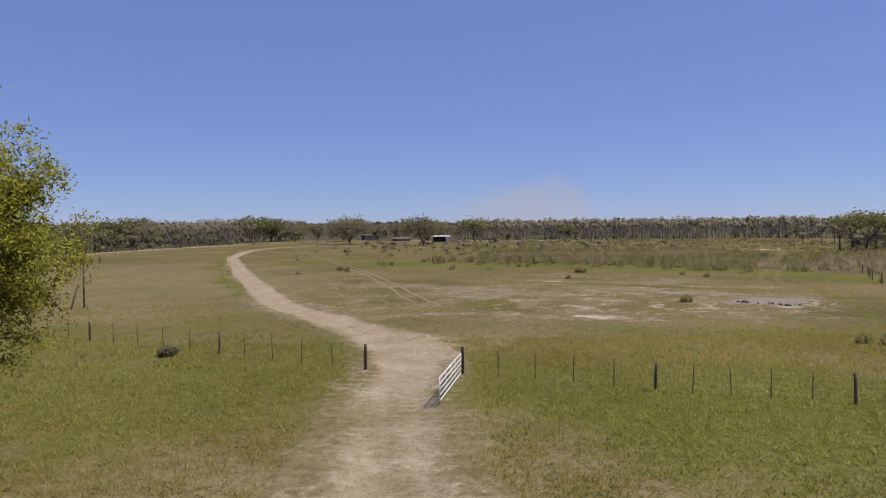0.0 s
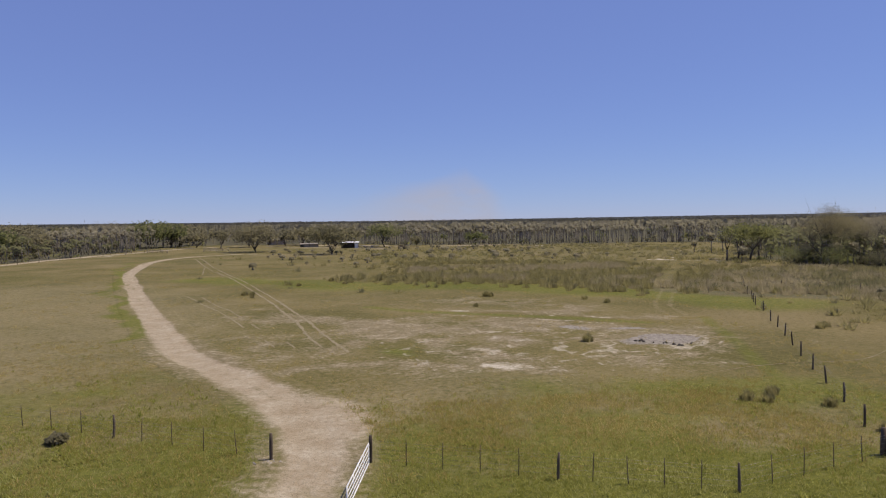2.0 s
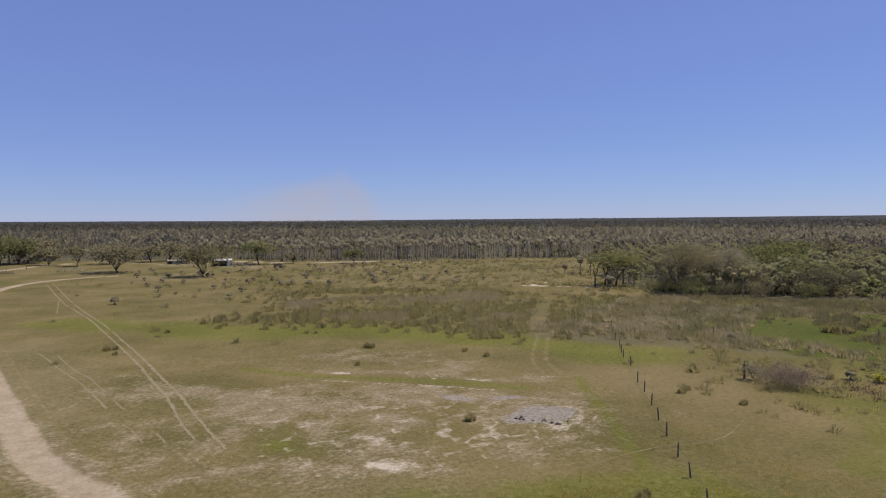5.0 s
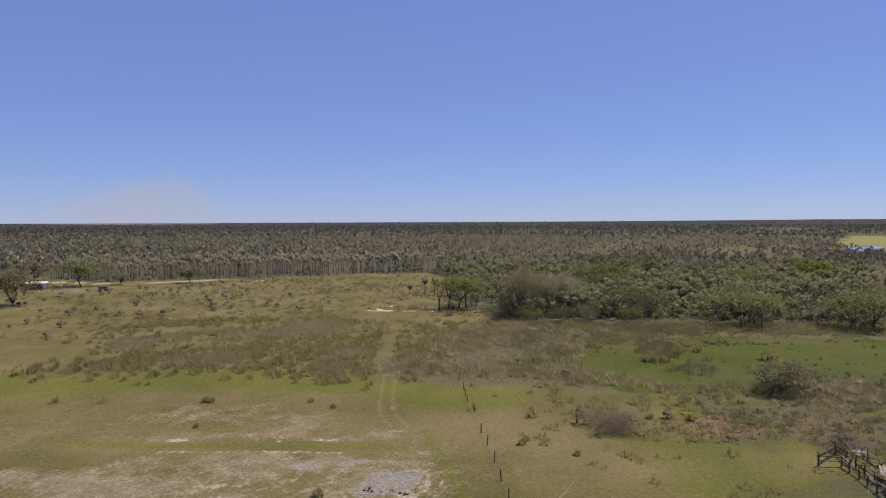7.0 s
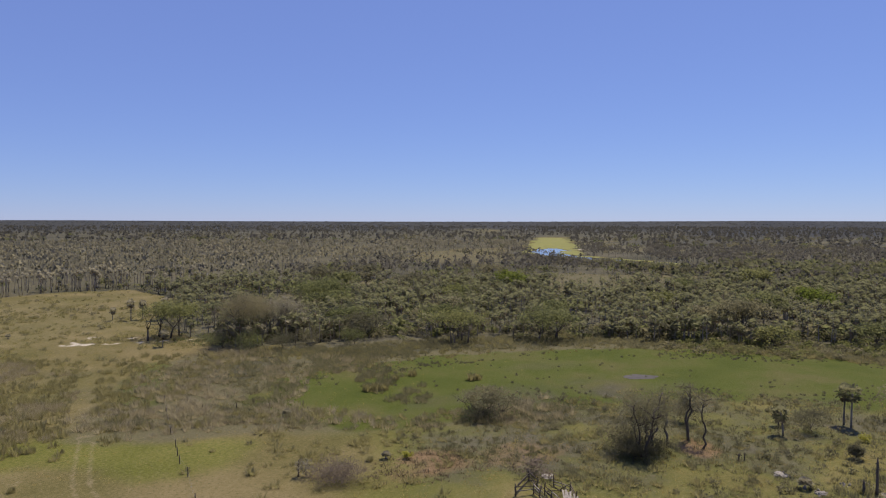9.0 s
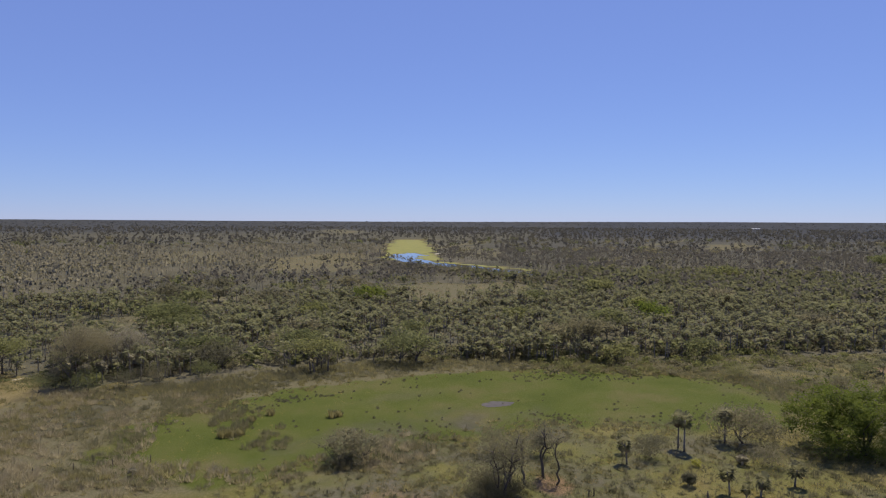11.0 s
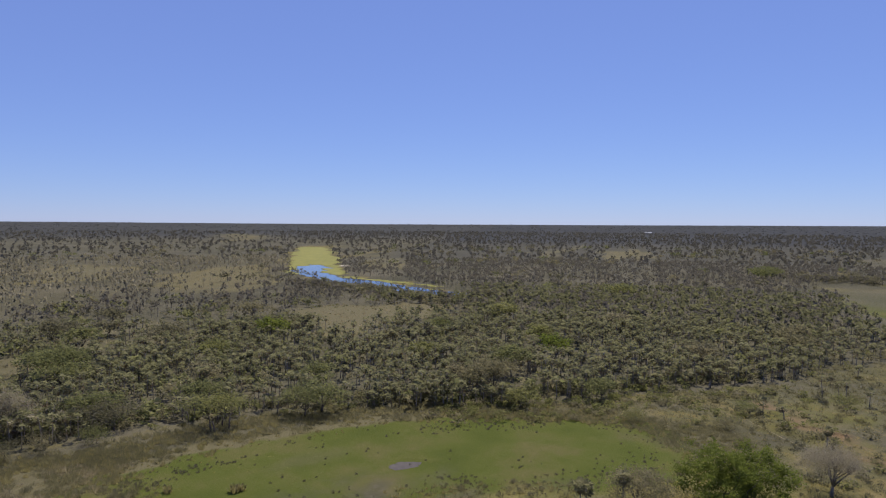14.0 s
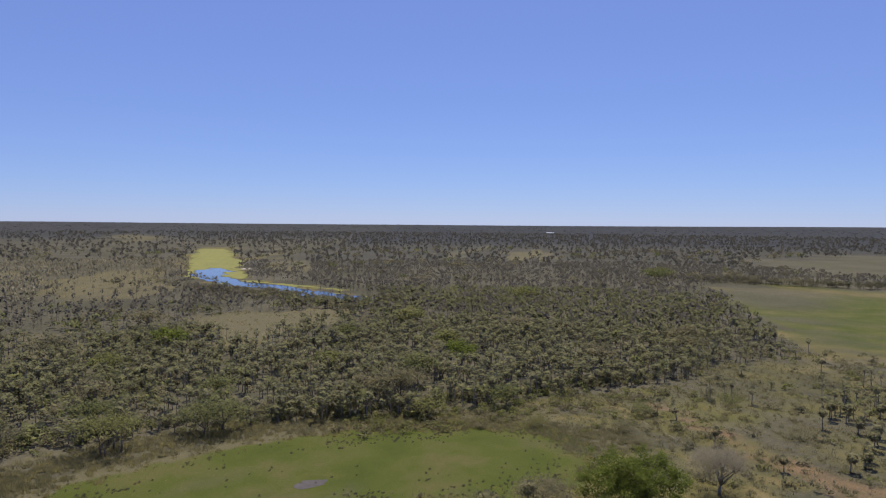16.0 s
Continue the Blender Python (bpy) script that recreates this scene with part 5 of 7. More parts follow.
for k, (tx, ty, w, h, mt, lab) in enumerate(((198, 194, 21, 12, LEAF, "broad green tree above the young palms"), (282, 245, 15, 8, SHADE_LEAF, "dull brownish tree at a clearing"), (249, 165, 17, 7.5, MOSS, "light green spreading tree among palms"),
                                             (360, 214, 22, 9, OLIVE, "olive tree at the edge of a pale clearing"), (225, 46, 19, 12, OLIVE, "pale grey-green tree at the forest front"), (295, -24, 12, 8, OLIVE, "pale olive tree among palms"),
                                             (332, -68, 15, 8.5, OLIVE, "olive tree at the southern forest edge"), (745, -123, 26, 12, LEAF, "broad green crown above the palm canopy"), (524, 9, 22, 11, MOSS, "light green crown above the palm canopy"),
                                             (478, 100, 21, 10, SHADE_LEAF, "dull brown crown near the river"), (430, 118, 14, 8, SHADE_LEAF, "dull brown crown near the river"), (340, 96, 13, 8, LEAF, "green tree among palms"), (300, 110, 12, 7.5, OLIVE, "olive tree among palms"),
                                             (270, 84, 13, 8, MOSS, "light green tree among palms"), (222, 108, 13, 7.5, LEAF, "green tree among palms"), (205, 142, 13, 8, OLIVE, "olive tree among palms"), (357, -70, 18, 9, OLIVE, "olive tree among palms"), (313, 270, 18, 9, SHADE_LEAF, "dark spreading tree in open woodland"), (189, 183, 18, 8.5, LEAF, "green tree above young palms"), (204, 206, 16, 9, LEAF, "rounded green tree above the young palms"), (307, -25, 14, 8, SHADE_LEAF, "brownish tree among palms"), (380, 10, 15, 9, OLIVE, "olive tree among palms"), (330, 44, 13, 8, MOSS, "light green tree among palms"))):
    tree("tree", tx, ty, w, h, h * 0.22, mt, lab, 850 + k, 90, lobes=9)
tree("tree", 106.2, 64.6, 10.5, 5.2, 0.6, OLIVE, "low spreading thorn tree in rough grass", 768, 90, 2, 0.16, 0.2, 0.36, lobes=13, cover=0.85, billow=0.035)
bush("bush", 104.5, 64.8, 6.5, 2.2, SHADE_LEAF, "dark undergrowth below the thorn tree", 769, 60, 30, 0.12)
tree("tree", 144.8, 1.3, 12, 7.0, 1.0, OLIVE, "crooked spreading olive tree at the marsh", 769, 200, 1, 0.2, 0.3, cover=0.9)
tree("tree", 148, -16.5, 20.5, 13.0, 0.5, DEEP, "large dense deep green rounded tree", 770, 260, 2, 0.4, 0.0, 0.5, twigs=1, lobes=24, cover=1.8, skirt=0.95, billow=0.03)
tree("bare_tree", 160, -37, 14.5, 10.0, 3.0, TWIG, "leafless grey spreading tree beside the green one", 771, 260, 1, 0.34, 0.1, 0.8, "bare tree", "", 8, lobes=10, cover=0.8)
tree("bare_tree", 127.5, 156, 13, 15.2, 3.0, HAZE_TWIG, "tall thin grey-brown tree at the forest edge", 772, 200, 3, 0.22, 0.1, 0.9, "bare tree", "", 7, cover=0.5)
tree("bare_tree", 143, 157, 12, 12.5, 3.0, TWIG, "leafless grey tree at the forest edge", 773, 160, 3, 0.2, 0.1, 0.9, "bare tree", "", 7, cover=0.5)
tree("bare_tree", 136, 163, 12, 12.5, 3, HAZE_TWIG, "thin-leaved brownish tree at the forest edge", 774, 130, 2, 0.2, 0.1, 0.8, cover=0.7)
for k, (bx, by, w, h, mt, lab) in enumerate(((115.2, 155.5, 9.5, 5, LEAF, "green bush at the forest edge"), (101, 36.2, 7.0, 3.0, OLIVE, "olive undergrowth below thorn trees"), (99, 36, 4, 2.4, OLIVE, "olive undergrowth below thorn trees"),
                                         (129, 16.3, 6, 4.4, SHADE_LEAF, "dark bush beside palms"), (133.2, -3.4, 6.7, 3.6, OLIVE, "low olive bush beside the large tree"), (119, 42.7, 6, 5.0, OLIVE, "olive bush at the marsh"),
                                         (122.2, 34.7, 4.4, 4.6, OLIVE, "olive bush at the marsh"), (143, -3, 7, 5, SHADE_LEAF, "dark bush below the olive tree"), 
                                         
                                         (125, 186, 9, 4, SHADE_LEAF, "dark thicket below the umbrella tree"), (117.7, 9.4, 2.2, 2.0, SHADE_LEAF, "small dark bush in grass")) + (
                                         (205, 2, 7, 4, MOSS, "yellow-green bush in the meadow"), (222, -30, 8, 4, LEAF, "green bush in the meadow"), (240, -62, 9, 4, MOSS, "light green bush in the meadow"), (205, -70, 7, 4, OLIVE, "olive bush in the meadow"),
                                         (-14.5, 42.0, 0.95, 0.5, OLIVE, "low bush by the wire fence"), (122, 147, 8, 5, LEAF, "green bush below bare trees"), (130, 143, 8, 4.6, SHADE_LEAF, "dark thicket below bare trees"), (137, 139.5, 9, 5, OLIVE, "olive bush below bare trees"), (146, 132, 8, 4.6, LEAF, "green bush at the forest edge"), (141, -13, 8, 4.5, DEEP, "dense green bush at the foot of the large tree"), (149, -22, 9, 4.5, DEEP, "low green bush joining the large tree"), (142, -20, 8, 4, DEEP, "green bush below the large tree"), (205, -22, 6, 3, OLIVE, "olive bush in the meadow"), (190, -25, 5, 2.6, OLIVE, "low olive bush in dry grass"))):
    bush("bush", bx, by, w, h, mt, lab, 800 + k, 72, 36, 0.09)
bush("dead_brush", 68.4, 65.8, 7.6, 2.6, MAUVE, "grey-mauve heap of dead brushwood in grass", 840, 90, 60, 0.075, "dead brush")
bush("dead_brush", 66.8, 69.6, 2.6, 2.2, TWIG, "upturned dead branches beside the brush heap", 841, 16, 14, 0.14, "dead brush")
bush("dead_brush", 84.5, 44.6, 4.4, 2.2, MAUVE, "dead brush piled against the old corral", 842, 26, 26, 0.12, "dead brush")
bush("flowering_bush", 127.9, 8.8, 1.7, 1.3, LIME, "small round bush in yellow flower", 843, 14, 26, 0.09, "bush")
bush("flowering_bush", 80.5, 63.0, 1.3, 1.1, LIME, "small round bush in yellow flower", 844, 14, 26, 0.09, "bush")


def twisted_tree(x, y, stems, h, seed, label, leaf_mat, tuft=0.55, reach=2.2):
    """A clump of crooked stems that fork near the top and end in small tufts of leaves."""
    q = np.random.default_rng(seed)
    ob = thing("twisted_tree", on_ground(x, y), label, "tree", "twisted trees")
    tips, haze = [], []
    for k in range(stems):
        a = 2.4 * k + q.uniform(0, 1)
        hh, out = h * q.uniform(0.72, 1.05), reach * q.uniform(0.25, 1.0)
        p = np.array((0.35 * math.cos(a), 0.35 * math.sin(a), -0.1))
        d, pts = np.array((math.cos(a), math.sin(a))) * out / 8, [p]
        for t in range(8):
            p = p + np.array((*(d + q.normal(0, 0.27, 2)), hh / 8))
            pts.append(p)
        r = 0.02 * h * q.uniform(0.75, 1.1)
        v, f = tube(pts, np.linspace(r, r * 0.45, 9), 6)
        part("trunk", mesh_np("trunk", v, f, BARK), ob)
        tips.append(pts[-1])
        haze += pts[4:]
        for b in range(7):
            o = pts[q.integers(5, 9)]
            e = q.uniform(0, 6.28)
            far = o + np.array((math.cos(e), math.sin(e), q.uniform(0.2, 1.1))) * q.uniform(0.9, 2.0)
            v, f = tube([o, (o + far) / 2 + q.normal(0, 0.2, 3), far], [r * 0.45, r * 0.32, r * 0.1], 4)
            part("limb", mesh_np("limb", v, f, BARK), ob)
            tips.append(far)
    tips = np.array(tips)
    v1, f1 = leaves_at(tips, 60, (tuft, tuft, tuft * 0.6), 0.13, q, 0.6, 0.5)
    v2, f2 = leaves_at(np.array(haze), 34, (tuft * 1.5, tuft * 1.5, tuft * 1.1), 0.11, q, 0.6, 0.45)
    v, f = np.concatenate([v1, v2]), np.concatenate([f1, f2 + len(v1)])
    part("leaves", mesh_np("leaves", v, f, leaf_mat), ob)
    return ob


twisted_tree(100.6, 35.0, 5, 8.2, 921, "tall crooked thorn tree with thin olive leaves", OLIVE, 0.95, 3.4)
twisted_tree(104.0, 34.6, 3, 9.0, 922, "tall crooked thorn tree with thin olive leaves", OLIVE, 0.8, 2.4)
twisted_tree(107.6, 33.4, 2, 7.4, 923, "crooked tree with a dark leafy top", SHADE_LEAF, 0.6, 1.2)
twisted_tree(112.0, 31.6, 2, 9.8, 924, "twin crooked bare stems with small leaf tufts", SHADE_LEAF, 0.4, 1.2)
twisted_tree(109.2, 28.6, 1, 8.0, 925, "single crooked stem with sparse leaves", OLIVE, 0.45, 1.0)

bush("bush", 99.6, 36.2, 6.5, 2.6, OLIVE, "olive shrub round the feet of the crooked trees", 926, 40, 14, 0.12)
bush("bush", 101.8, 38.4, 6.0, 4.6, OLIVE, "tall olive shrub among the crooked trees", 927, 70, 34, 0.12)
bush("bush", 103.4, 34.0, 4.4, 2.4, OLIVE, "olive shrub round the feet of the crooked trees", 928, 46, 20, 0.12)


def near_tree():
    """The feathery tree beside the start of the flight."""
    r = np.random.default_rng(900)
    ob = thing("feathery_tree", on_ground(-9.9, 14.2), "tall feathery yellow-green tree with drooping sprays", "tree")
    lobes = ((-0.2, 0, 7.2, 3.1, 90), (0.8, -0.6, 9.0, 2.2, 80), (-0.9, 0.4, 9.6, 2.2, 40), (1.5, -0.4, 7.3, 1.8, 80), (-0.5, -0.6, 4.7, 1.8, 60), (-0.6, -0.5, 2.7, 1.7, 60), (-0.4, -0.5, 1.0, 1.6, 50),
             (0.9, -0.4, 8.1, 2.4, 80), (-1.6, 0.6, 5.0, 2.4, 30), (0.4, 1.4, 7.8, 2.4, 50))
    cp = []
    for lx, ly, lz, lr, n in lobes:
        d = unit(r.normal(0, 1, (n, 3)))
        cp.append(np.array((lx, ly, lz)) + d * lr * r.uniform(0.42, 0.95, (n, 1)))
    cp, h = np.concatenate(cp), 11.5
    v, f, _ = limbs(cp[::40] * (0.7, 0.7, 0.9), h, 2.6, 0.2, r, 7, 0)
    part("trunk", mesh_np("trunk", v, f, BARK), ob)
    n = 30
    sprays = []
    for c in cp:
        a = r.uniform(0, 6.28, n)
        out = unit(np.stack([np.cos(a), np.sin(a), r.uniform(-0.9, 0.5, n)], 1))
        ln = r.uniform(0.3, 0.6, n)[:, None]
        for t in np.linspace(0.15, 1, 6):
            sprays.append(c + r.normal(0, 0.16, (n, 3)) * 0.3 + out * ln * t + np.array((0, 0, -0.4)) * t * t * ln)
    pts = np.concatenate(sprays)
    v, f = leaves_at(pts, 1, (0.08, 0.08, 0.07), 0.053, r, 0.7, 0.34, 0.35)
    part("crown", mesh_np("crown", v, f, LIME), ob)


near_tree()

# ---- grasses and reeds ----
rng = np.random.default_rng(21)
clump_a = [tuft_template(36, 0.62, 0.4, 0.4, 600 + k, 0.034, 1) for k in range(6)]
clump_b = [tuft_template(40, 1.0, 0.7, 0.5, 610 + k, 0.034, 1) for k in range(6)]
short_a = [tuft_template(9, 0.15, 0.26, 0.12, 620 + k, 0.013, 1) for k in range(6)]


def off_road(x, y):
    return (near_line(x, y, ROAD) > 2.6) * (near_line(x, y, TRACKS[0]) > 0.6) * (near_line(x, y, TRACKS[1]) > 0.6)


def tussock_density(x, y):
    d = np.zeros_like(x)
    for q, w in zip(TUSSOCKS, (9, 8, 5)):
        d = np.maximum(d, band(x + 8 * (fbm(x, y, 11, 71) - 0.5), y + 10 * (fbm(x, y, 9, 72) - 0.5), q, w, 3))
    d = d * (0.25 + 0.75 * step(0.4, 0.6, fbm(x, y, 5, 73)))
    north = oval(x, y, 85, 235, 80, 95, 0, 0.3) * (0.05 + 0.5 * step(0.46, 0.64, fbm(x, y, 12, 74)))
    south = oval(x, y, 100, 50, 45, 55, 0, 0.3) * (0.06 + 0.4 * step(0.5, 0.66, fbm(x, y, 8, 75)))
    d = np.maximum(np.maximum(d, north), south)
    d = np.maximum(d, inside(x + 9 * (fbm(x, y, 9, 76) - 0.5), y + 9 * (fbm(x, y, 8, 77) - 0.5), TUSSOCK_FIELD) * (0.08 + 0.5 * step(0.44, 0.6, fbm(x, y, 5, 73))))
    d = np.maximum(d, 0.015 * step(90, 120, y))
    d = np.maximum(d, 0.10 * oval(x, y, 58, 60, 10, 24, -25, 0.4))
    return d * off_road(x, y) * (1 - band(x, y, MARSH, 20, 3)) * (1 - forest(x, y)) * (near_line(x, y, LANE[0]) > 1.8)


x, y = sow(13000, -40, 160, 75, 320, tussock_density, rng)
for sel, mat, lab in ((np.arange(len(x)) % 5 < 4, TUSSOCK, "clumps of coarse olive tussock grass"), (np.arange(len(x)) % 5 > 3, SEDGE, "darker green clumps of tussock grass")):
    v, f, m = scatter(clump_a, x[sel], y[sel], 0.8 + 1.7 * rng.uniform(0, 1, sel.sum()) ** 2, rng, 0.1, squash=rng.uniform(0.8, 1.3, sel.sum()))
    stuff("tussock_grass", v, f, mat, lab, "grass")
edge = np.concatenate([np.array(smooth_line(q, 30)) for q in ([(6, 152), (14, 150), (22, 147), (36, 133), (44, 121), (53, 118), (62, 128)], [(22, 185), (34, 198), (46, 193), (60, 193), (72, 182)], [(70, 132), (70, 124), (78, 137), (87, 145), (98, 157), (104, 158)], [(20, 203), (40, 200), (56, 196)])])
q = edge[rng.integers(0, len(edge), 300)] + rng.normal(0, 4.2, (300, 2))
q = q[near_line(q[:, 0], q[:, 1], LANE[0]) > 2.2]
v, f, m = scatter(hummock_kinds, q[:, 0], q[:, 1], 1.1 + 1.1 * rng.uniform(0, 1, len(q)) ** 1.4, rng, 0.06)
stuff("tussock_grass", v, f, TUSSOCK, "rounded olive tussocks along the rim of the feathery grass", "grass")
x, y = sow(5500, 55, 150, -30, 80, tussock_density, rng)
v, f, m = scatter(clump_a, x, y, 0.7 + 1.3 * rng.uniform(0, 1, len(x)) ** 2, rng, 0.1)
stuff("tussock_grass", v, f, TUSSOCK, "scattered tussock grass in rough pasture", "grass")


def reed_density(x, y):
    d = np.zeros_like(x)
    for q, w in zip(REEDS, (11, 12)):
        d = np.maximum(d, band(x + 7 * (fbm(x, y, 10, 81) - 0.5), y + 9 * (fbm(x, y, 9, 82) - 0.5), q, w, 2.5))
    d = np.maximum(d, inside(x + 7 * (fbm(x, y, 10, 81) - 0.5), y + 9 * (fbm(x, y, 9, 82) - 0.5), REED_PATCH))
    return d * (0.4 + 0.6 * step(0.36, 0.56, fbm(x, y, 7, 83))) * (1 - band(x, y, MARSH, 20, 2))


x, y = sow(4200, 20, 82, 112, 180, lambda x, y: inside(x + 9 * (fbm(x, y, 9, 76) - 0.5), y - 4 + 9 * (fbm(x, y, 8, 77) - 0.5), TUSSOCK_FIELD) * step(0.45, 0.6, fbm(x, y, 12, 86)), rng)
v, f, m = scatter(clump_b, x, y, rng.uniform(0.7, 1.3, len(x)), rng, 0.12)
stuff("reeds", v, f, REED, "pale feathery grass between the tussocks", "reeds")
x, y = sow(19000, 55, 225, -25, 170, reed_density, rng)
pale = (rng.uniform(0, 1, len(x)) < step(0.25, 0.6, fbm(x, y, 12, 84))) & (x + 0.3 * y < 168)
for sel, mat, lab in ((pale, REED, "belt of pale dry reeds round the marsh"), (~pale, SEDGE, "belt of olive reeds round the marsh")):
    v, f, m = scatter(clump_b, x[sel], y[sel], 0.75 + 1.0 * rng.uniform(0, 1, sel.sum()) ** 2, rng, 0.1)
    stuff("reeds", v, f, mat, lab, "reeds")
x, y = sow(7000, 100, 215, -20, 125, lambda x, y: band(x, y, MARSH, 25, 5) * (1 - 0.93 * band(x, y, MARSH, 15, 4)) * step(0.45, 0.7, fbm(x, y, 9, 85)), rng)
v, f, m = scatter(hummock_kinds, x, y, rng.uniform(0.35, 0.8, len(x)), rng, 0.1)
stuff("sedge", v, f, SHADE_LEAF, "small dark sedge clumps at the marsh edge", "sedge")


def lawn_density(x, y):
    d = 0.25 + 0.75 * step(0.35, 0.6, fbm(x, y, 4, 91))
    d = d * (1 - 0.92 * oval(x, y, 18, 66, 30, 17, -12, 0.3))
    return d * (near_line(x, y, ROAD) > 1.8 + 2 * fbm(x, y, 2, 92)) * (1 - 0.6 * step(30, 80, y))


x, y = sow(44000, -34, 48, 14, 80, lawn_density, rng)
green = oval(x, y, 14, 25, 12, 8, 0, 0.5) + band(x, y, [(2, 33), (22, 27.5), (28, 29)], 4.5, 3.5) + 0.6 * oval(x, y, -15, 38, 18, 17, -30, 0.5) + 0.5 * oval(x, y, 19, 40, 16, 10, 0, 0.4)
lush = rng.uniform(0, 1, len(x)) < 0.12 + 0.8 * green
for sel, mat, name, lab in ((~lush, GRASS, "grass", "short dry olive pasture grass"), (lush, WEEDS, "weeds", "low green weeds along the wire fence")):
    v, f, m = scatter(short_a, x[sel], y[sel], rng.uniform(0.6, 1.7, sel.sum()), rng, 0.15, 0.01)
    stuff(name, v, f, mat, lab, name)
x, y = sow(34000, -24, 30, 13, 46, lambda x, y: 0.85 * (near_line(x, y, ROAD) > 2.2 + 2 * fbm(x, y, 2, 92)) * (0.35 + 0.65 * step(0.4, 0.58, fbm(x, y, 2.6, 90))), rng)
green = 0.9 * oval(x, y, 15, 25, 14, 10, 0, 0.5) + 0.9 * oval(x, y, -14, 40, 18, 14, -30, 0.5) * 0.7 + 0.12
lush = rng.uniform(0, 1, len(x)) < green
for sel, mat, name, lab in ((~lush, GRASS, "grass", "dry straw-coloured pasture grass"), (lush, WEEDS, "weeds", "leafy green weeds in the near pasture")):
    v, f, m = scatter(short_a, x[sel], y[sel], rng.uniform(0.7, 1.9, sel.sum()), rng, 0.15, 0.01)
    stuff(name, v, f, mat, lab, name)
x, y = sow(21000, -60, 150, 60, 215, lambda x, y: (0.05 + 0.6 * step(0.45, 0.65, fbm(x, y, 6, 93))) * step(75, 105, y) * off_road(x, y) * (1 - 0.8 * oval(x, y, 21, 66, 27, 16, -12, 0.4)), rng)
v, f, m = scatter(short_a, x, y, rng.uniform(1.0, 2.2, len(x)), rng, 0.15, 0.01)
stuff("grass", v, f, GRASS, "rough olive grass across the pasture", "grass")
x, y = sow(12500, 60, 240, -95, 60, lambda x, y: (0.1 + 0.7 * step(0.42, 0.62, fbm(x, y, 7, 94))) * (1 - band(x, y, MARSH, 22, 2)) * (1 - forest(x, y)), rng)
v, f, m = scatter(short_a, x, y, rng.uniform(1.4, 3.2, len(x)), rng, 0.15, 0.01)
stuff("grass", v, f, GRASS, "rough dry grass south of the marsh", "grass")

belts = [(smooth_line(REEDS[0], 40), 5.0, 420), (smooth_line(REED_PATCH + REED_PATCH[:1], 20), 2.5, 260), (smooth_line(TUSSOCK_FIELD + TUSSOCK_FIELD[:1], 20), 3.5, 260), (smooth_line([(22, 150), (48, 146), (70, 150)], 40), 9.0, 420)]
for k, (line, wide, n) in enumerate(belts):
    q = np.array(line)[rng.integers(0, len(line), n)] + rng.normal(0, wide, (n, 2))
    q = q[(band(q[:, 0], q[:, 1], MARSH, 18, 2) < 0.5) & (near_line(q[:, 0], q[:, 1], LANE[0]) > 2.2)]
    v, f, m = scatter(hummock_kinds, q[:, 0], q[:, 1], 0.8 + 1.1 * rng.uniform(0, 1, len(q)) ** 1.8, rng, 0.08)
    stuff("tussock_grass", v, f, TUSSOCK, "rounded olive hummocks of coarse grass", "grass")

x, y = sow(9000, 95, 225, -35, 135, lambda x, y: 0.5 * band(x, y, MARSH, 33, 4) * (1 - band(x, y, MARSH, 22.5, 1.5)) * step(0.3, 0.6, fbm(x, y, 8, 87)), rng)
v, f, m = scatter(hummock_kinds, x, y, 0.35 + 1.0 * rng.uniform(0, 1, len(x)) ** 2, rng, 0.08)
stuff("tussock_grass", v, f, TUSSOCK, "ring of rounded hummocks round the marsh", "grass")
x, y = sow(4500, 130, 310, -140, 5, lambda x, y: (0.08 + 0.5 * step(0.45, 0.65, fbm(x, y, 14, 88))) * (1 - band(x, y, MARSH, 24, 2)) * (1 - forest(x, y)), rng)
v, f, m = scatter(hummock_kinds, x, y, 0.5 + 1.4 * rng.uniform(0, 1, len(x)) ** 2, rng, 0.08)
stuff("tussock_grass", v, f, SEDGE, "dark hummocks over the southern meadow", "grass")

q = np.array(smooth_line([(104, 80), (112, 92), (120, 104), (132, 118), (138, 124), (126, 136), (112, 145)], 30))
q = q[rng.integers(0, len(q), 130)] + rng.normal(0, 3.0, (130, 2))
v, f, m = scatter(brush_kinds, q[:, 0], q[:, 1], rng.uniform(0.7, 1.3, len(q)), rng, 0.06, squash=rng.uniform(0.7, 1.0, len(q)))
stuff("reeds", v, f, SEDGE, "tall brownish reed hummocks where the marsh begins", "reeds")

q = np.array(smooth_line([(126, 122), (143, 119), (160, 110), (175, 98), (185, 84), (193, 70), (200, 55), (201, 40), (199, 26), (204, 10)], 30))
for mat, n, wide in ((SEDGE, 330, 2.6), (TUSSOCK, 220, 4.0)):
    p = q[rng.integers(0, len(q), n)] + rng.normal(0, wide, (n, 2)) + (2, 2)
    v, f, m = scatter(hummock_kinds, p[:, 0], p[:, 1], 0.9 + 1.1 * rng.uniform(0, 1, n) ** 1.6, rng, 0.07, squash=rng.uniform(0.75, 1.1, n))
    stuff("tussock_grass", v, f, mat, "grey-green hummocks in a belt between marsh and palms", "grass")

x, y = sow(5200, -38, 42, 26, 58, lambda x, y: (oval(x, y, -16, 40, 19, 15, -30, 0.4) + oval(x, y, 22, 38, 18, 9, 0, 0.4)).clip(0, 1) * step(0.45, 0.62, fbm(x, y, 3.0, 89)) * off_road(x, y), rng)
v, f, m = scatter(rough_kinds, x, y, rng.uniform(0.25, 0.55, len(x)), rng, 0.15)
stuff("weeds", v, f, WEEDS, "clumps of taller green weeds round the wire fence", "weeds")

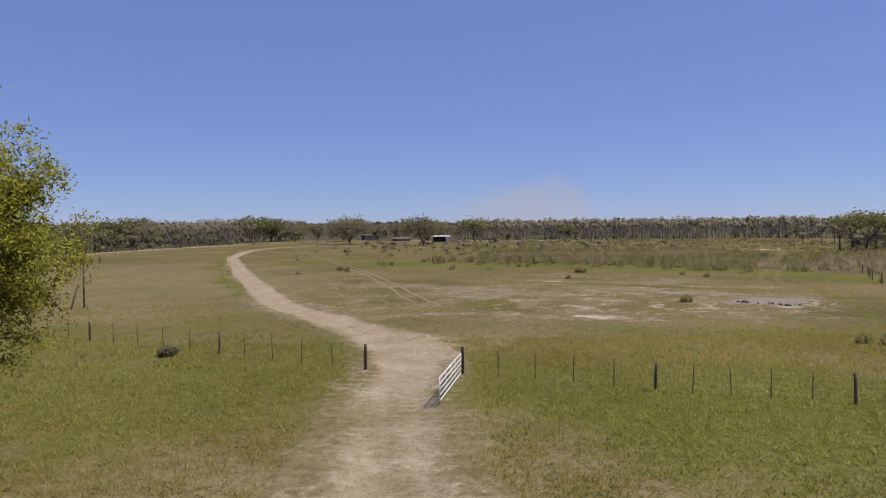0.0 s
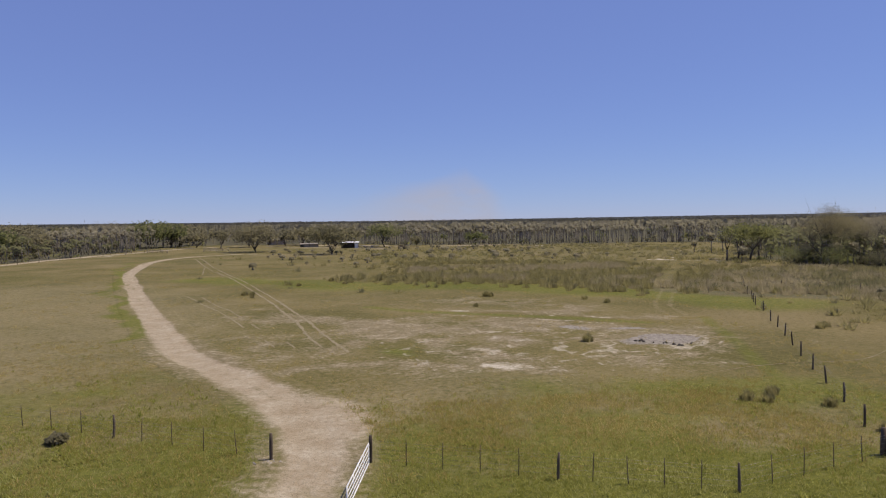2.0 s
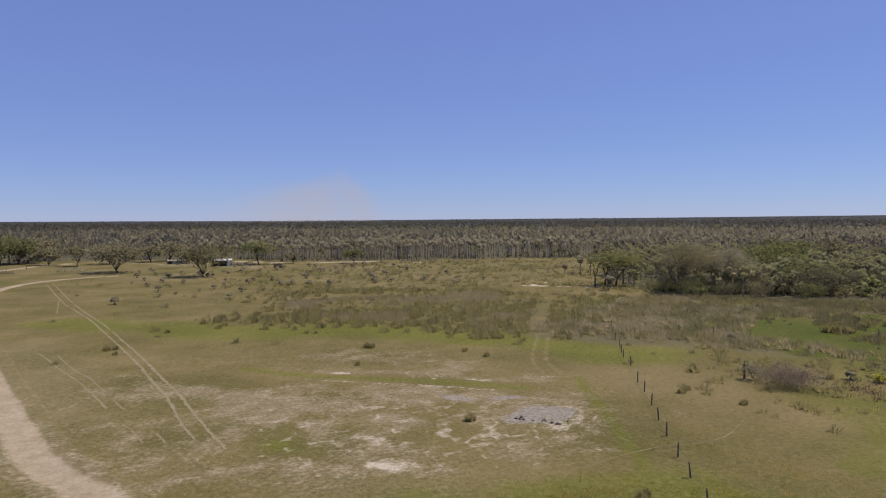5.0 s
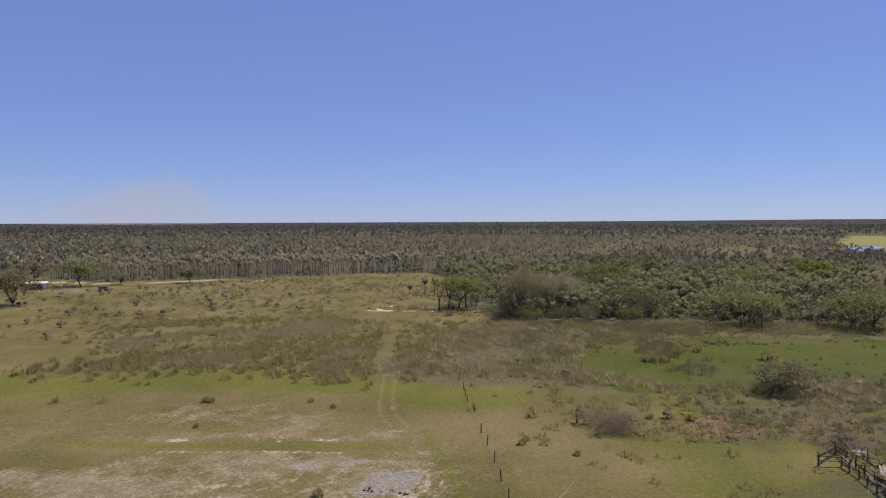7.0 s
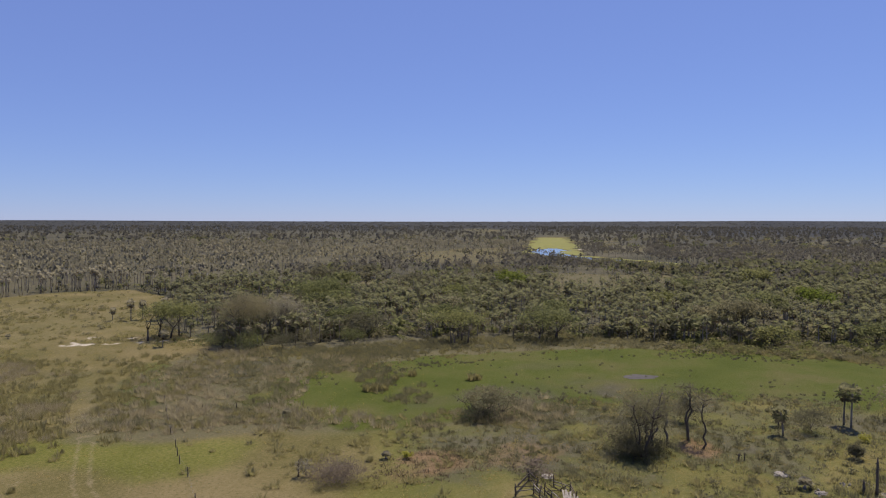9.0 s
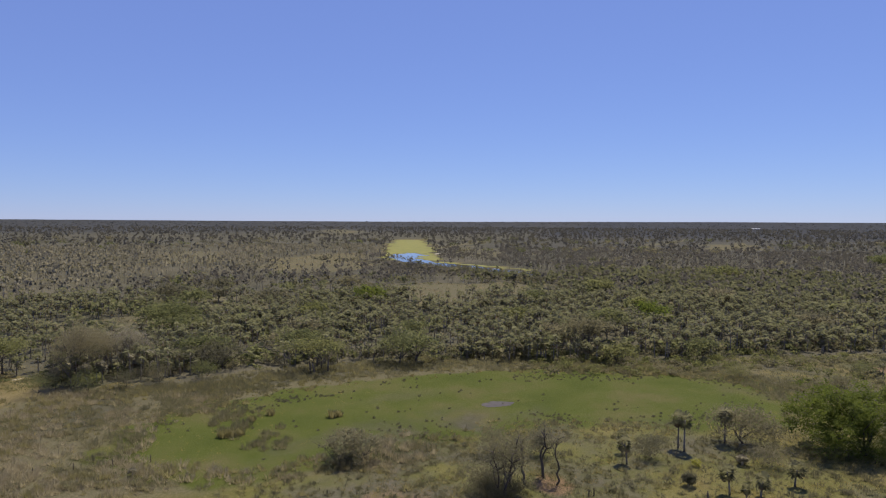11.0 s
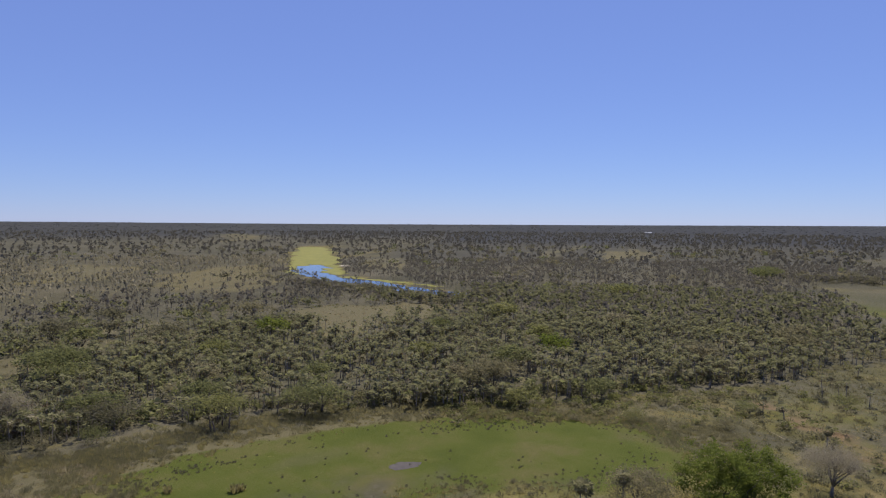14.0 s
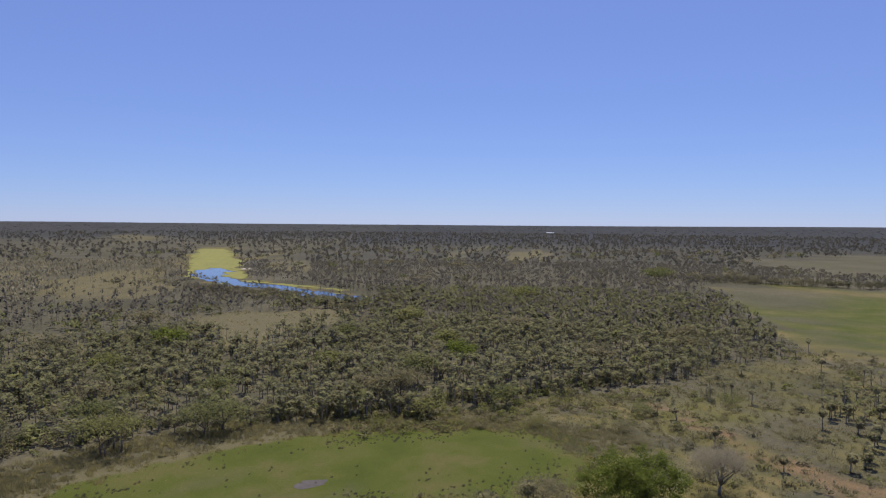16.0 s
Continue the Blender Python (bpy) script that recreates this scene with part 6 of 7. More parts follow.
# single clumps that stand alone in the pasture
alone = []
for k in range(3):
    tv, tf, _ = tuft_template(110, 0.8, 0.5, 0.25, 640 + k, 0.03)
    alone.append(mesh_np("grass_tussock", tv, tf, TUSSOCK))
for k, (tx, ty, s) in enumerate(((-12.6, 122, 1.2), (-11.4, 122.6, 1.0), (-11.0, 118, 0.8), (26.6, 110, 1.3), (27.2, 109.3, 1.1), (28.5, 42.5, 1.0), (29.5, 41.8, 0.9), (32.8, 40, 0.9), (-4.1, 137.8, 1.0),
                                 (54, 67.5, 1.1), (55.4, 68.4, 1.0), (76.4, 66.8, 1.1), (31, 43.4, 1.0), (57, 61, 0.9), (31.9, 34.4, 0.9), (26.5, 66, 1.2), (40, 101, 0.9), (22, 97, 0.8), (41.5, 96, 1.0), (2.4, 147.8, 1.2), (5, 140, 1.1), (128, 82, 2.4), (129.2, 81.2, 2.0), (124, 95, 2.1), (119, 96, 1.9), (109, 93, 2.5), (107.6, 94, 2.2), (110.4, 92, 2.0))):
    ob = new("grass_tussock", alone[k % 3])
    ob.matrix_basis = on_ground(tx, ty, 70 * k, s)
    tagged(ob, "upright olive grass tussock standing alone" if s < 1.7 else "large brownish grass tussock in the marsh", "grass tussock", "tussocks in the pasture")

# young palms in the north pasture
small = []
for k in range(3):
    rr = np.random.default_rng(660 + k)
    tv, tf = tube([(0, 0, -0.05), (0, 0, 0.15), (0.02, 0, 0.32)], [0.15, 0.13, 0.09], 6)
    gr = [(*fan_leaf(np.array((0.02, 0, 0.28)), (math.cos(2.4 * q) * 0.9, math.sin(2.4 * q) * 0.9, 0.35 + 1.9 * q / 17), 0.3, 0.46, 8, 0.0, rr), 0) for q in range(17)]
    gv, gf, _ = join(gr)
    small.append((mesh_np("stem", tv, tf, PALM_BARK), mesh_np("fronds", gv, gf, SUNLIT_FROND)))
rr = np.random.default_rng(22)
spots = [(-17.5, 189.9, 1.5), (-12.2, 236.5, 1.3), (10.3, 230.5, 0.9), (-1.7, 245.2, 1.1), (-8.4, 252.3, 1.2), (20.9, 247.7, 1.1), (26.8, 244.8, 1.1), (27.1, 224, 1.3), (14, 208.4, 1.3), (9.9, 193.3, 1.1), (-82, 174, 2.0), (85.5, 93.7, 1.0), (78.5, 65.5, 0.9), (132, 1.5, 1.4), (101, 14, 1.2)]
gx, gy = sow(900, -20, 95, 205, 318, lambda x, y: 0.1 * step(0.4, 0.6, fbm(x, y, 22, 95)) + 0.015, rr)
spots = [(a, b, 1.35 * c) for a, b, c in spots] + [(a, b, rr.uniform(0.9, 2.0)) for a, b in zip(gx, gy)]
for k, (tx, ty, s) in enumerate(spots):
    ob = thing("young_palm", on_ground(tx, ty, 47 * k, s), "low young fan palm in the pasture", "young palm", "young palms in the pasture")
    part("stem", small[k % 3][0], ob)
    part("fronds", small[k % 3][1], ob)

# ---- fences and gate ----
rng = np.random.default_rng(31)


def post_mesh(h, r, bend, seed, name="post"):
    q = np.random.default_rng(seed)
    n = 5
    pts = [(bend * math.sin(2.6 * t) * 0.6 + q.normal(0, 0.006), bend * t * 0.4, -0.25 + (h + 0.25) * t) for t in np.linspace(0, 1, n)]
    v, f = tube(pts, [r * q.uniform(0.9, 1.12) for _ in range(n - 1)] + [r * 0.82], 7)
    return mesh_np(name, v, f, POST_WOOD)


POSTS = [post_mesh(1.32, 0.07, b, 40 + k) for k, b in enumerate((0.02, 0.10, -0.06, 0.0))]
STOUT = post_mesh(1.42, 0.095, 0.03, 50)
BATTEN = post_mesh(1.18, 0.022, 0.02, 51, "batten")


def wire_mesh(points, name="wire"):
    v, f = tube(points, [0.004] * len(points), 3)
    return mesh_np(name, v, f, WIRE)


def fence(label, posts, battens=(), wires=(0.25, 0.5, 0.75, 1.0, 1.15), kinds=None, group=""):
    """posts, battens: places on the ground; wires: heights."""
    ob = thing("fence", Matrix(), label, "fence", group)
    for k, p in enumerate(posts):
        z = float(gz(p[0], p[1]))
        me = STOUT if kinds and kinds[k] == "s" else POSTS[k % 4]
        part("post", me, ob, m=pose(p[0], p[1], z, rng.normal(0, 2), rng.normal(0, 2), rng.uniform(0, 360)))
    for p in battens:
        part("batten", BATTEN, ob, m=pose(p[0], p[1], float(gz(p[0], p[1])) + 0.18, rng.normal(0, 2), rng.normal(0, 2), rng.uniform(0, 360)))
    for h in wires:
        part("wire", wire_mesh([(p[0], p[1], float(gz(p[0], p[1])) + h) for p in posts]), ob)
    return ob


def along(a, b, n):
    return [(a[0] + (b[0] - a[0]) * k / (n + 1), a[1] + (b[1] - a[1]) * k / (n + 1)) for k in range(1, n + 1)]


LEFT = [(-2.5, 36.6), (-11.8, 42.6), (-22.2, 48.8), (-32.6, 55.2), (-43.0, 61.5)]
fence("wire fence with dark wooden posts and thin battens", LEFT, [q for a, b in zip(LEFT[:-1], LEFT[1:]) for q in along(a, b, 4)], kinds="sppp p")
RIGHT = [(2.5, 34.95), (11.1, 31.2), (18.5, 28.1), (28.7, 30.8)]
fence("wire fence with dark crooked posts beside the gate", RIGHT, along(RIGHT[0], RIGHT[1], 4) + along(RIGHT[1], RIGHT[2], 4) + along(RIGHT[2], RIGHT[3], 4), kinds="spps")
SIDE = [(28.7, 30.8), (31.4, 35.5), (34.2, 40.5), (36.9, 45.4), (39.1, 49.7), (42.0, 54.9), (44.5, 59.3), (47.2, 64.2), (50.2, 69.5), (52.8, 74.4), (57.7, 82.9), (60.0, 87.9), (61.8, 91.0), (63.8, 94.3), (67.6, 101.2), (71, 107), (75, 113.5), (79, 120)]
fence("row of dark wooden posts with wire along the pasture", SIDE[1:], kinds=None)
FAR = [(-99.5, 190), (-98.8, 200), (-98.6, 210), (-98, 220), (-96.5, 231), (-95.0, 242), (-93, 254), (-90.6, 266), (-87.5, 278), (-83.5, 291), (-78.5, 304), (-74, 316), (-70, 328), (-66, 345)]
fence("far wire fence with grey posts along a sandy lane", FAR, [q for a, b in zip(FAR[:-1], FAR[1:]) for q in along(a, b, 1)])
fence("old posts standing in reeds", along((75, 113), (96, 92), 4), wires=(0.9,))


def corner_stump(x, y):
    """The thick hewn corner post where the fences meet."""
    ob = thing("corner_post", on_ground(x, y, 20), "thick split wooden corner post of the fence", "post")
    for k, (dx, h, r) in enumerate(((-0.08, 1.45, 0.17), (0.12, 1.25, 0.14))):
        v, f = tube([(dx, 0, -0.3), (dx * 1.1, 0.02, h * 0.5), (dx * 0.9, 0.03, h)], [r * 1.15, r, r * 0.85], 8)
        part("timber", mesh_np("timber", v, f, POST_WOOD), ob)


corner_stump(28.75, 31.1)


def rail_fence(a, b, n, label):
    """Grey posts with three rails from a to b."""
    ob = thing("rail_fence", Matrix(), label, "fence", "rail fences by the lane")
    places = [a] + along(a, b, n) + [b]
    for p in places:
        v, f = tube([(p[0], p[1], float(gz(*p)) - 0.2), (p[0], p[1], float(gz(*p)) + 1.6)], [0.11, 0.09], 6)
        part("post", mesh_np("post", v, f, GREY_WOOD), ob)
    for z in (0.5, 0.95, 1.4):
        v, f = tube([(p[0], p[1] - 0.1, float(gz(*p)) + z) for p in places], [0.08] * len(places), 5)
        part("rail", mesh_np("rail", v, f, GREY_WOOD), ob)


rail_fence((-87, 321), (-80, 319), 2, "weathered grey rail fence beside the sandy lane")
rail_fence((-73, 316), (-64, 312.5), 3, "weathered grey rail fence at the bend of the lane")
rail_fence((-50, 318), (-40, 322), 3, "weathered grey rail fence near the sheds")


def tube_between(a, b, r, sides=8):
    return tube([a, b], [r, r], sides)


def gate():
    hinge, free = Vector((2.38, 34.5, 0)), Vector((1.1, 29.0, 0))
    d = (free - hinge)
    length = d.length
    turn = math.degrees(math.atan2(d.y, d.x))
    ob = thing("gate", pose(hinge.x, hinge.y, float(gz(hinge.x, hinge.y)), 0, 0, turn), "open white tubular metal farm gate", "gate")
    for z in (0.18, 0.42, 0.66, 0.90, 1.16):
        r = 0.035 if z in (0.18, 1.16) else 0.027
        part("rail", mesh_np("rail", *tube_between((0, 0, z), (length, 0, z), r), WHITE_PAINT), ob)
    for t, r in ((0.0, 0.035), (0.27, 0.018), (0.5, 0.018), (0.73, 0.018), (1.0, 0.035)):
        part("stile", mesh_np("stile", *tube_between((length * t, 0, 0.15), (length * t, 0, 1.19), r), WHITE_PAINT), ob)
    for z in (0.35, 1.0):
        bm = bmesh.new()
        box_bm(bm, 0.22, 0.05, 0.05, Matrix.Translation((-0.08, 0, z)), 0.008)
        part("hinge", mesh_bm("hinge", bm, WIRE), ob)


gate()


def stones(x, y, n, spread, size, seed, mat, name, piece, label, category, group=""):
    """A heap of separate lumps on the ground."""
    q = np.random.default_rng(seed)
    ob = thing(name, on_ground(x, y), label, category, group)
    for _ in range(n):
        a, r = q.uniform(0, 6.28), spread * math.sqrt(q.uniform())
        s = size * q.uniform(0.5, 1.4)
        bm = bmesh.new()
        bmesh.ops.create_icosphere(bm, subdivisions=1, radius=s)
        for v in bm.verts:
            v.co += Vector(q.normal(0, s * 0.12, 3))
        m = Matrix.Translation((r * math.cos(a), r * math.sin(a) * 0.7, s * 0.25)) @ Euler(q.uniform(0, 3, 3)).to_matrix().to_4x4() @ Matrix.Diagonal((1, q.uniform(0.6, 1), q.uniform(0.45, 0.7), 1))
        part(piece, mesh_bm(piece, bm, mat), ob, m=m)
    return ob


stones(-2.7, 36.2, 16, 0.7, 0.10, 70, CLAY, "stone_ring", "stone", "ring of pale rubble round a gate post", "stones")
for k, (sx, sy, n, sp, sz) in enumerate(((31.8, 64.6, 10, 0.9, 0.17), (34.0, 61.9, 9, 0.8, 0.17), (36.0, 62.4, 7, 1.2, 0.12), (33.0, 63.2, 5, 0.8, 0.12))):
    stones(sx, sy, n, sp, sz, 71 + k, MUD_CLOD, "mud_clods", "clod", "dark clods of dried mud on a grey clay pan", "clods", "clods on the clay pan")


def mound(x, y, w, h, seed, mat, label, name="mound"):
    q = np.random.default_rng(seed)
    bm = bmesh.new()
    bmesh.ops.create_icosphere(bm, subdivisions=3, radius=1)
    ph = q.uniform(0, 100)
    for v in bm.verts:
        k = noise.fractal(v.co * 1.6 + Vector((ph, 0, 0)), 1.0, 2.0, 4) * 0.35
        v.co *= 1 + k
        v.co = Vector((v.co.x * w / 2, v.co.y * w / 2 * 0.8, v.co.z * h))
    ob = new(name, mesh_bm(name, bm, mat))
    ob.matrix_basis = pose(x, y, float(gz(x, y)) - 0.1 * h, 0, 0, 40 * seed)
    return tagged(ob, label, name)


mound(104.7, 17.5, 2.2, 0.35, 1, CLAY, "low heap of pale clay in rough grass")
mound(100.5, 12.0, 1.6, 0.3, 3, CLAY, "low heap of pale clay")
mound(85.6, 43.2, 2.0, 0.3, 4, CLAY, "pale clay slab beside the old corral")
for k, (sx, sy, n, sp, sz) in enumerate(((104.6, 17.4, 16, 1.5, 0.24), (105.4, 9.8, 9, 0.8, 0.2), (100.4, 12.0, 12, 1.2, 0.2), (107.0, 7.1, 8, 0.9, 0.18))):
    stones(sx, sy, n, sp, sz, 170 + k, CLAY, "clay_rubble", "lump", "pale clay rubble in rough grass", "rubble", "clay rubble heaps")


def snag(x, y, h, r, seed, label):
    q = np.random.default_rng(seed)
    ob = thing("dead_palm", on_ground(x, y, q.uniform(0, 360)), label, "dead palm")
    pts = [(q.normal(0, 0.05) * t, q.normal(0, 0.05) * t, -0.1 + h * t) for t in np.linspace(0, 1, 6)]
    v, f = tube(pts, [r * 1.5, r, r * 1.1, r * 0.9, r * 0.95, r * 0.4], 7)
    part("trunk", mesh_np("trunk", v, f, POST_WOOD), ob)
    for k in range(3):
        a, z = q.uniform(0, 6.28), h * q.uniform(0.45, 0.9)
        v, f = tube([(0, 0, z), (0.25 * math.cos(a), 0.25 * math.sin(a), z + 0.15), (0.4 * math.cos(a), 0.4 * math.sin(a), z - 0.05)], [r * 0.5, r * 0.4, r * 0.1], 4)
        part("stub", mesh_np("stub", v, f, POST_WOOD), ob)


snag(104.2, 6.2, 4.8, 0.17, 81, "tall charred dead palm trunk in grass")
snag(103.7, 7.6, 1.8, 0.16, 82, "short charred palm stump in grass")
snag(106.7, 23.2, 1.3, 0.10, 83, "short dark stake in rough grass")
snag(107.6, 22.6, 1.2, 0.10, 84, "short dark stake in rough grass")
snag(66.2, 70.6, 2.4, 0.12, 85, "grey broken trunk beside dead brush")


def utility_pole():
    ob = thing("utility_pole", on_ground(-32.2, 69.6), "thin wooden pole with a pale leaning brace", "pole")
    v, f = tube([(0, 0, -0.3), (0.03, 0, 3), (0.05, 0.03, 6.4)], [0.09, 0.08, 0.06], 7)
    part("pole", mesh_np("pole", v, f, POST_WOOD), ob)
    v, f = tube([(-0.75, -1.2, -0.2), (-0.4, -0.6, 1.8), (0.0, -0.08, 3.9)], [0.09, 0.085, 0.07], 7)
    part("brace", mesh_np("brace", v, f, GREY_WOOD), ob, "pale stripped wooden brace")
    for z in (5.9, 6.25):
        v, f = tube([(-0.12, 0, z), (0.16, 0, z)], [0.025, 0.025], 5)
        part("insulator", mesh_np("insulator", v, f, CLAY), ob)


utility_pole()


def corral():
    ob = thing("corral", Matrix(), "collapsing weathered cattle chute of poles and planks", "corral")
    q = np.random.default_rng(90)

    def at(p, z):
        return np.array((p[0], p[1], float(gz(p[0], p[1])) + z))

    side_a = [(77.2, 43.5), (79.2, 42.0), (78.2, 40.6), (77.0, 39.0), (75.7, 37.5), (74.4, 36.0), (73.2, 34.6)]
    side_b = [(82.7, 44.5), (80.6, 42.2), (79.6, 40.6), (78.2, 39.0), (76.9, 37.4), (76.2, 35.6)]
    side_c = [(82.7, 44.5), (77.2, 43.5)]
    side_d = [(82.9, 41.0), (82.1, 38.3), (79.6, 36.4)]
    for side in (side_a, side_b, side_c, side_d):
        for p in side:
            h = q.uniform(1.2, 1.75)
            v, f = tube([at(p, -0.2), at(p, h * 0.5) + q.normal(0, 0.04, 3), at(p, h) + q.normal(0, 0.1, 3)], [0.10, 0.09, 0.07], 6)
            part("post", mesh_np("post", v, f, POST_WOOD), ob)
        for a, b in zip(side[:-1], side[1:]):
            for z in (0.35, 0.75, 1.15):
                if q.uniform() < 0.12:
                    continue
                u, w = at(a, z + q.normal(0, 0.08)), at(b, z + q.normal(0, 0.12))
                e = (w - u) * 0.08
                v, f = tube([u - e, (u + w) / 2 + q.normal(0, 0.03, 3), w + e], [0.06, 0.065, 0.05], 5)
                part("rail", mesh_np("rail", v, f, POST_WOOD if q.uniform() < 0.6 else GREY_WOOD), ob)
    for k in range(7):
        bm = bmesh.new()
        box_bm(bm, 3.4, 0.22, 0.05, bevel=0.008)
        part("plank", mesh_bm("plank", bm, GREY_WOOD), ob, m=pose(78.6 - 0.12 * k, 37.6 - 0.34 * k, 1.12 + q.normal(0, 0.05), q.normal(0, 4), q.normal(0, 3), 28 + q.normal(0, 5)))
    bm = bmesh.new()
    box_bm(bm, 1.7, 1.0, 0.06, bevel=0.01)
    part("panel", mesh_bm("panel", bm, GREY_WOOD), ob, "grey board lying on the poles", pose(75.8, 35.3, 1.25, 4, -5, 30))
    for k in range(9):
        c = np.array((81.2, 40.2)) + q.normal(0, 0.6, 2)
        u, w = at(c + q.normal(0, 1.0, 2), q.uniform(0.1, 0.5)), at(c + q.normal(0, 1.0, 2), q.uniform(0.5, 1.3))
        v, f = tube([u, (u + w) / 2, w], [0.07, 0.06, 0.05], 5)
        part("pole", mesh_np("pole", v, f, POST_WOOD), ob)


corral()

# ---- sheds ----


def shed(x, y, w, d, h, turn, label, roof_mat, wall_mat, open_part=0.5, panel=False):
    ob = thing("shed", on_ground(x, y, turn), label, "shed")
    for sx in (-1, 0, 1):
        for sy in (-1, 1):
            v, f = tube([(sx * (w / 2 - 0.15), sy * (d / 2 - 0.15), -0.2), (sx * (w / 2 - 0.15), sy * (d / 2 - 0.15), h - 0.05 + 0.12 * sy)], [0.09, 0.08], 6)
            part("post", mesh_np("post", v, f, POST_WOOD), ob)
    bm = bmesh.new()
    box_bm(bm, w, 0.12, h - 0.3, Matrix.Translation((0, d / 2 - 0.25, (h - 0.3) / 2)), 0.01)
    part("back_wall", mesh_bm("back_wall", bm, wall_mat), ob)
    bm = bmesh.new()
    box_bm(bm, w * (1 - open_part), 0.12, h - 0.45, Matrix.Translation((w / 2 * open_part, -d / 2 + 0.3, (h - 0.45) / 2)), 0.01)
    part("front_wall", mesh_bm("front_wall", bm, ROOF_WHITE if panel else wall_mat), ob)
    for sx in (-1, 1):
        bm = bmesh.new()
        box_bm(bm, 0.12, d - 0.9, h - 0.4, Matrix.Translation((sx * (w / 2 - 0.32), 0, (h - 0.4) / 2)), 0.01)
        part("side_wall", mesh_bm("side_wall", bm, wall_mat), ob)
    n = int(w / 0.3)
    vs = []
    for i in range(n + 1):
        for yy, zz in ((-d / 2 - 0.4, h - 0.22), (d / 2 + 0.4, h + 0.22)):
            for t in (0.0, 0.03):
                vs.append((-w / 2 - 0.3 + (w + 0.6) * i / n, yy, zz + t + 0.05 * (i % 2)))
    fs = []
    for i in range(n):
        a = i * 4
        fs += [(a + 1, a + 5, a + 7), (a + 1, a + 7, a + 3), (a, a + 6, a + 4), (a, a + 2, a + 6), (a, a + 4, a + 5), (a, a + 5, a + 1), (a + 2, a + 7, a + 6), (a + 2, a + 3, a + 7)]
    part("roof", mesh_np("roof", np.array(vs), np.array(fs), roof_mat), ob)


shed(14.2, 333.5, 8.2, 5, 2.8, -4, "open-sided shed with a white sheet roof", ROOF_WHITE, POST_WOOD, 0.78, True)
shed(-24.3, 404, 9, 5, 3.0, 10, "weathered grey shed among trees", GREY_WOOD, WALL_GREY, 0.15)
shed(-5.2, 361, 9, 4, 1.7, 4, "low lean-to of old grey boards", GREY_WOOD, WALL_GREY, 0.2)


def cart(x, y):
    ob = thing("cart", on_ground(x, y, 12), "dark loaded wooden farm cart standing in the pasture", "cart")
    bm = bmesh.new()
    box_bm(bm, 3.6, 1.7, 0.12, Matrix.Translation((0, 0, 0.9)), 0.02)
    part("bed", mesh_bm("bed", bm, POST_WOOD), ob)
    for sy in (-1, 1):
        for z in (1.15, 1.45, 1.75):
            bm = bmesh.new()
            box_bm(bm, 3.6, 0.05, 0.18, Matrix.Translation((0, sy * 0.85, z)), 0.008)
            part("side_board", mesh_bm("side_board", bm, POST_WOOD), ob)
        for sx in (-1.1, 1.1):
            bm = bmesh.new()
            bmesh.ops.create_cone(bm, cap_ends=True, segments=18, radius1=0.42, radius2=0.42, depth=0.2, matrix=Matrix.Translation((sx, sy * 0.95, 0.42)) @ Matrix.Rotation(radians(90), 4, "X"))
            bmesh.ops.bevel(bm, geom=[e for e in bm.edges if e.calc_face_angle(0) > 0.6], offset=0.04, segments=2, affect="EDGES")
            wheel = part("wheel", mesh_bm("wheel", bm, DARK), ob)
            bm = bmesh.new()
            bmesh.ops.create_cone(bm, cap_ends=True, segments=14, radius1=0.2, radius2=0.17, depth=0.24, matrix=Matrix.Translation((sx, sy * 0.95, 0.42)) @ Matrix.Rotation(radians(90), 4, "X"))
            part("rim", mesh_bm("rim", bm, WIRE), wheel, "grey metal rim")
        for sx in (-1.7, 0, 1.7):
            v, f = tube([(sx, sy * 0.88, 0.9), (sx, sy * 0.88, 2.2)], [0.05, 0.045], 5)
            part("stake", mesh_np("stake", v, f, POST_WOOD), ob)


cart(36.4, 310.3)
for k, (lx, ly) in enumerate(((24, 344), (18, 348), (28, 352), (22, 356))):
    q = np.random.default_rng(95 + k)
    ob = thing("log_pile", on_ground(lx, ly, q.uniform(0, 60)), "grey logs lying beside the sheds", "logs", "log piles by the sheds")
    for j in range(5):
        v, f = tube([(-2.2, 0.4 * j, 0.18 + 0.1 * (j % 2)), (2.2, 0.4 * j + q.normal(0, 0.1), 0.2)], [0.17, 0.14], 6)
        part("log", mesh_np("log", v, f, GREY_WOOD), ob)

# ---- far distance ----


def far_glint(x, y):
    # White roofed block added in place of a bright reflection on the plain.
    ob = thing("far_glint", pose(x, y, float(gz(x, y)), 0, 0, 80), "tiny white block standing for a bright reflection far off on the plain", "building")
    bm = bmesh.new()
    box_bm(bm, 30, 10, 3, Matrix.Translation((0, 0, 1.5)), 0.1)
    part("wall", mesh_bm("wall", bm, ROOF_WHITE), ob)
    v = np.array([(-16, -6, 3), (16, -6, 3), (16, 0, 4.6), (-16, 0, 4.6), (16, 6, 3), (-16, 6, 3)], float)
    part("roof", mesh_np("roof", v, np.array([(0, 1, 2), (0, 2, 3), (3, 2, 4), (3, 4, 5), (0, 3, 5), (1, 4, 2)]), ROOF_WHITE), ob)


far_glint(3100, -71)


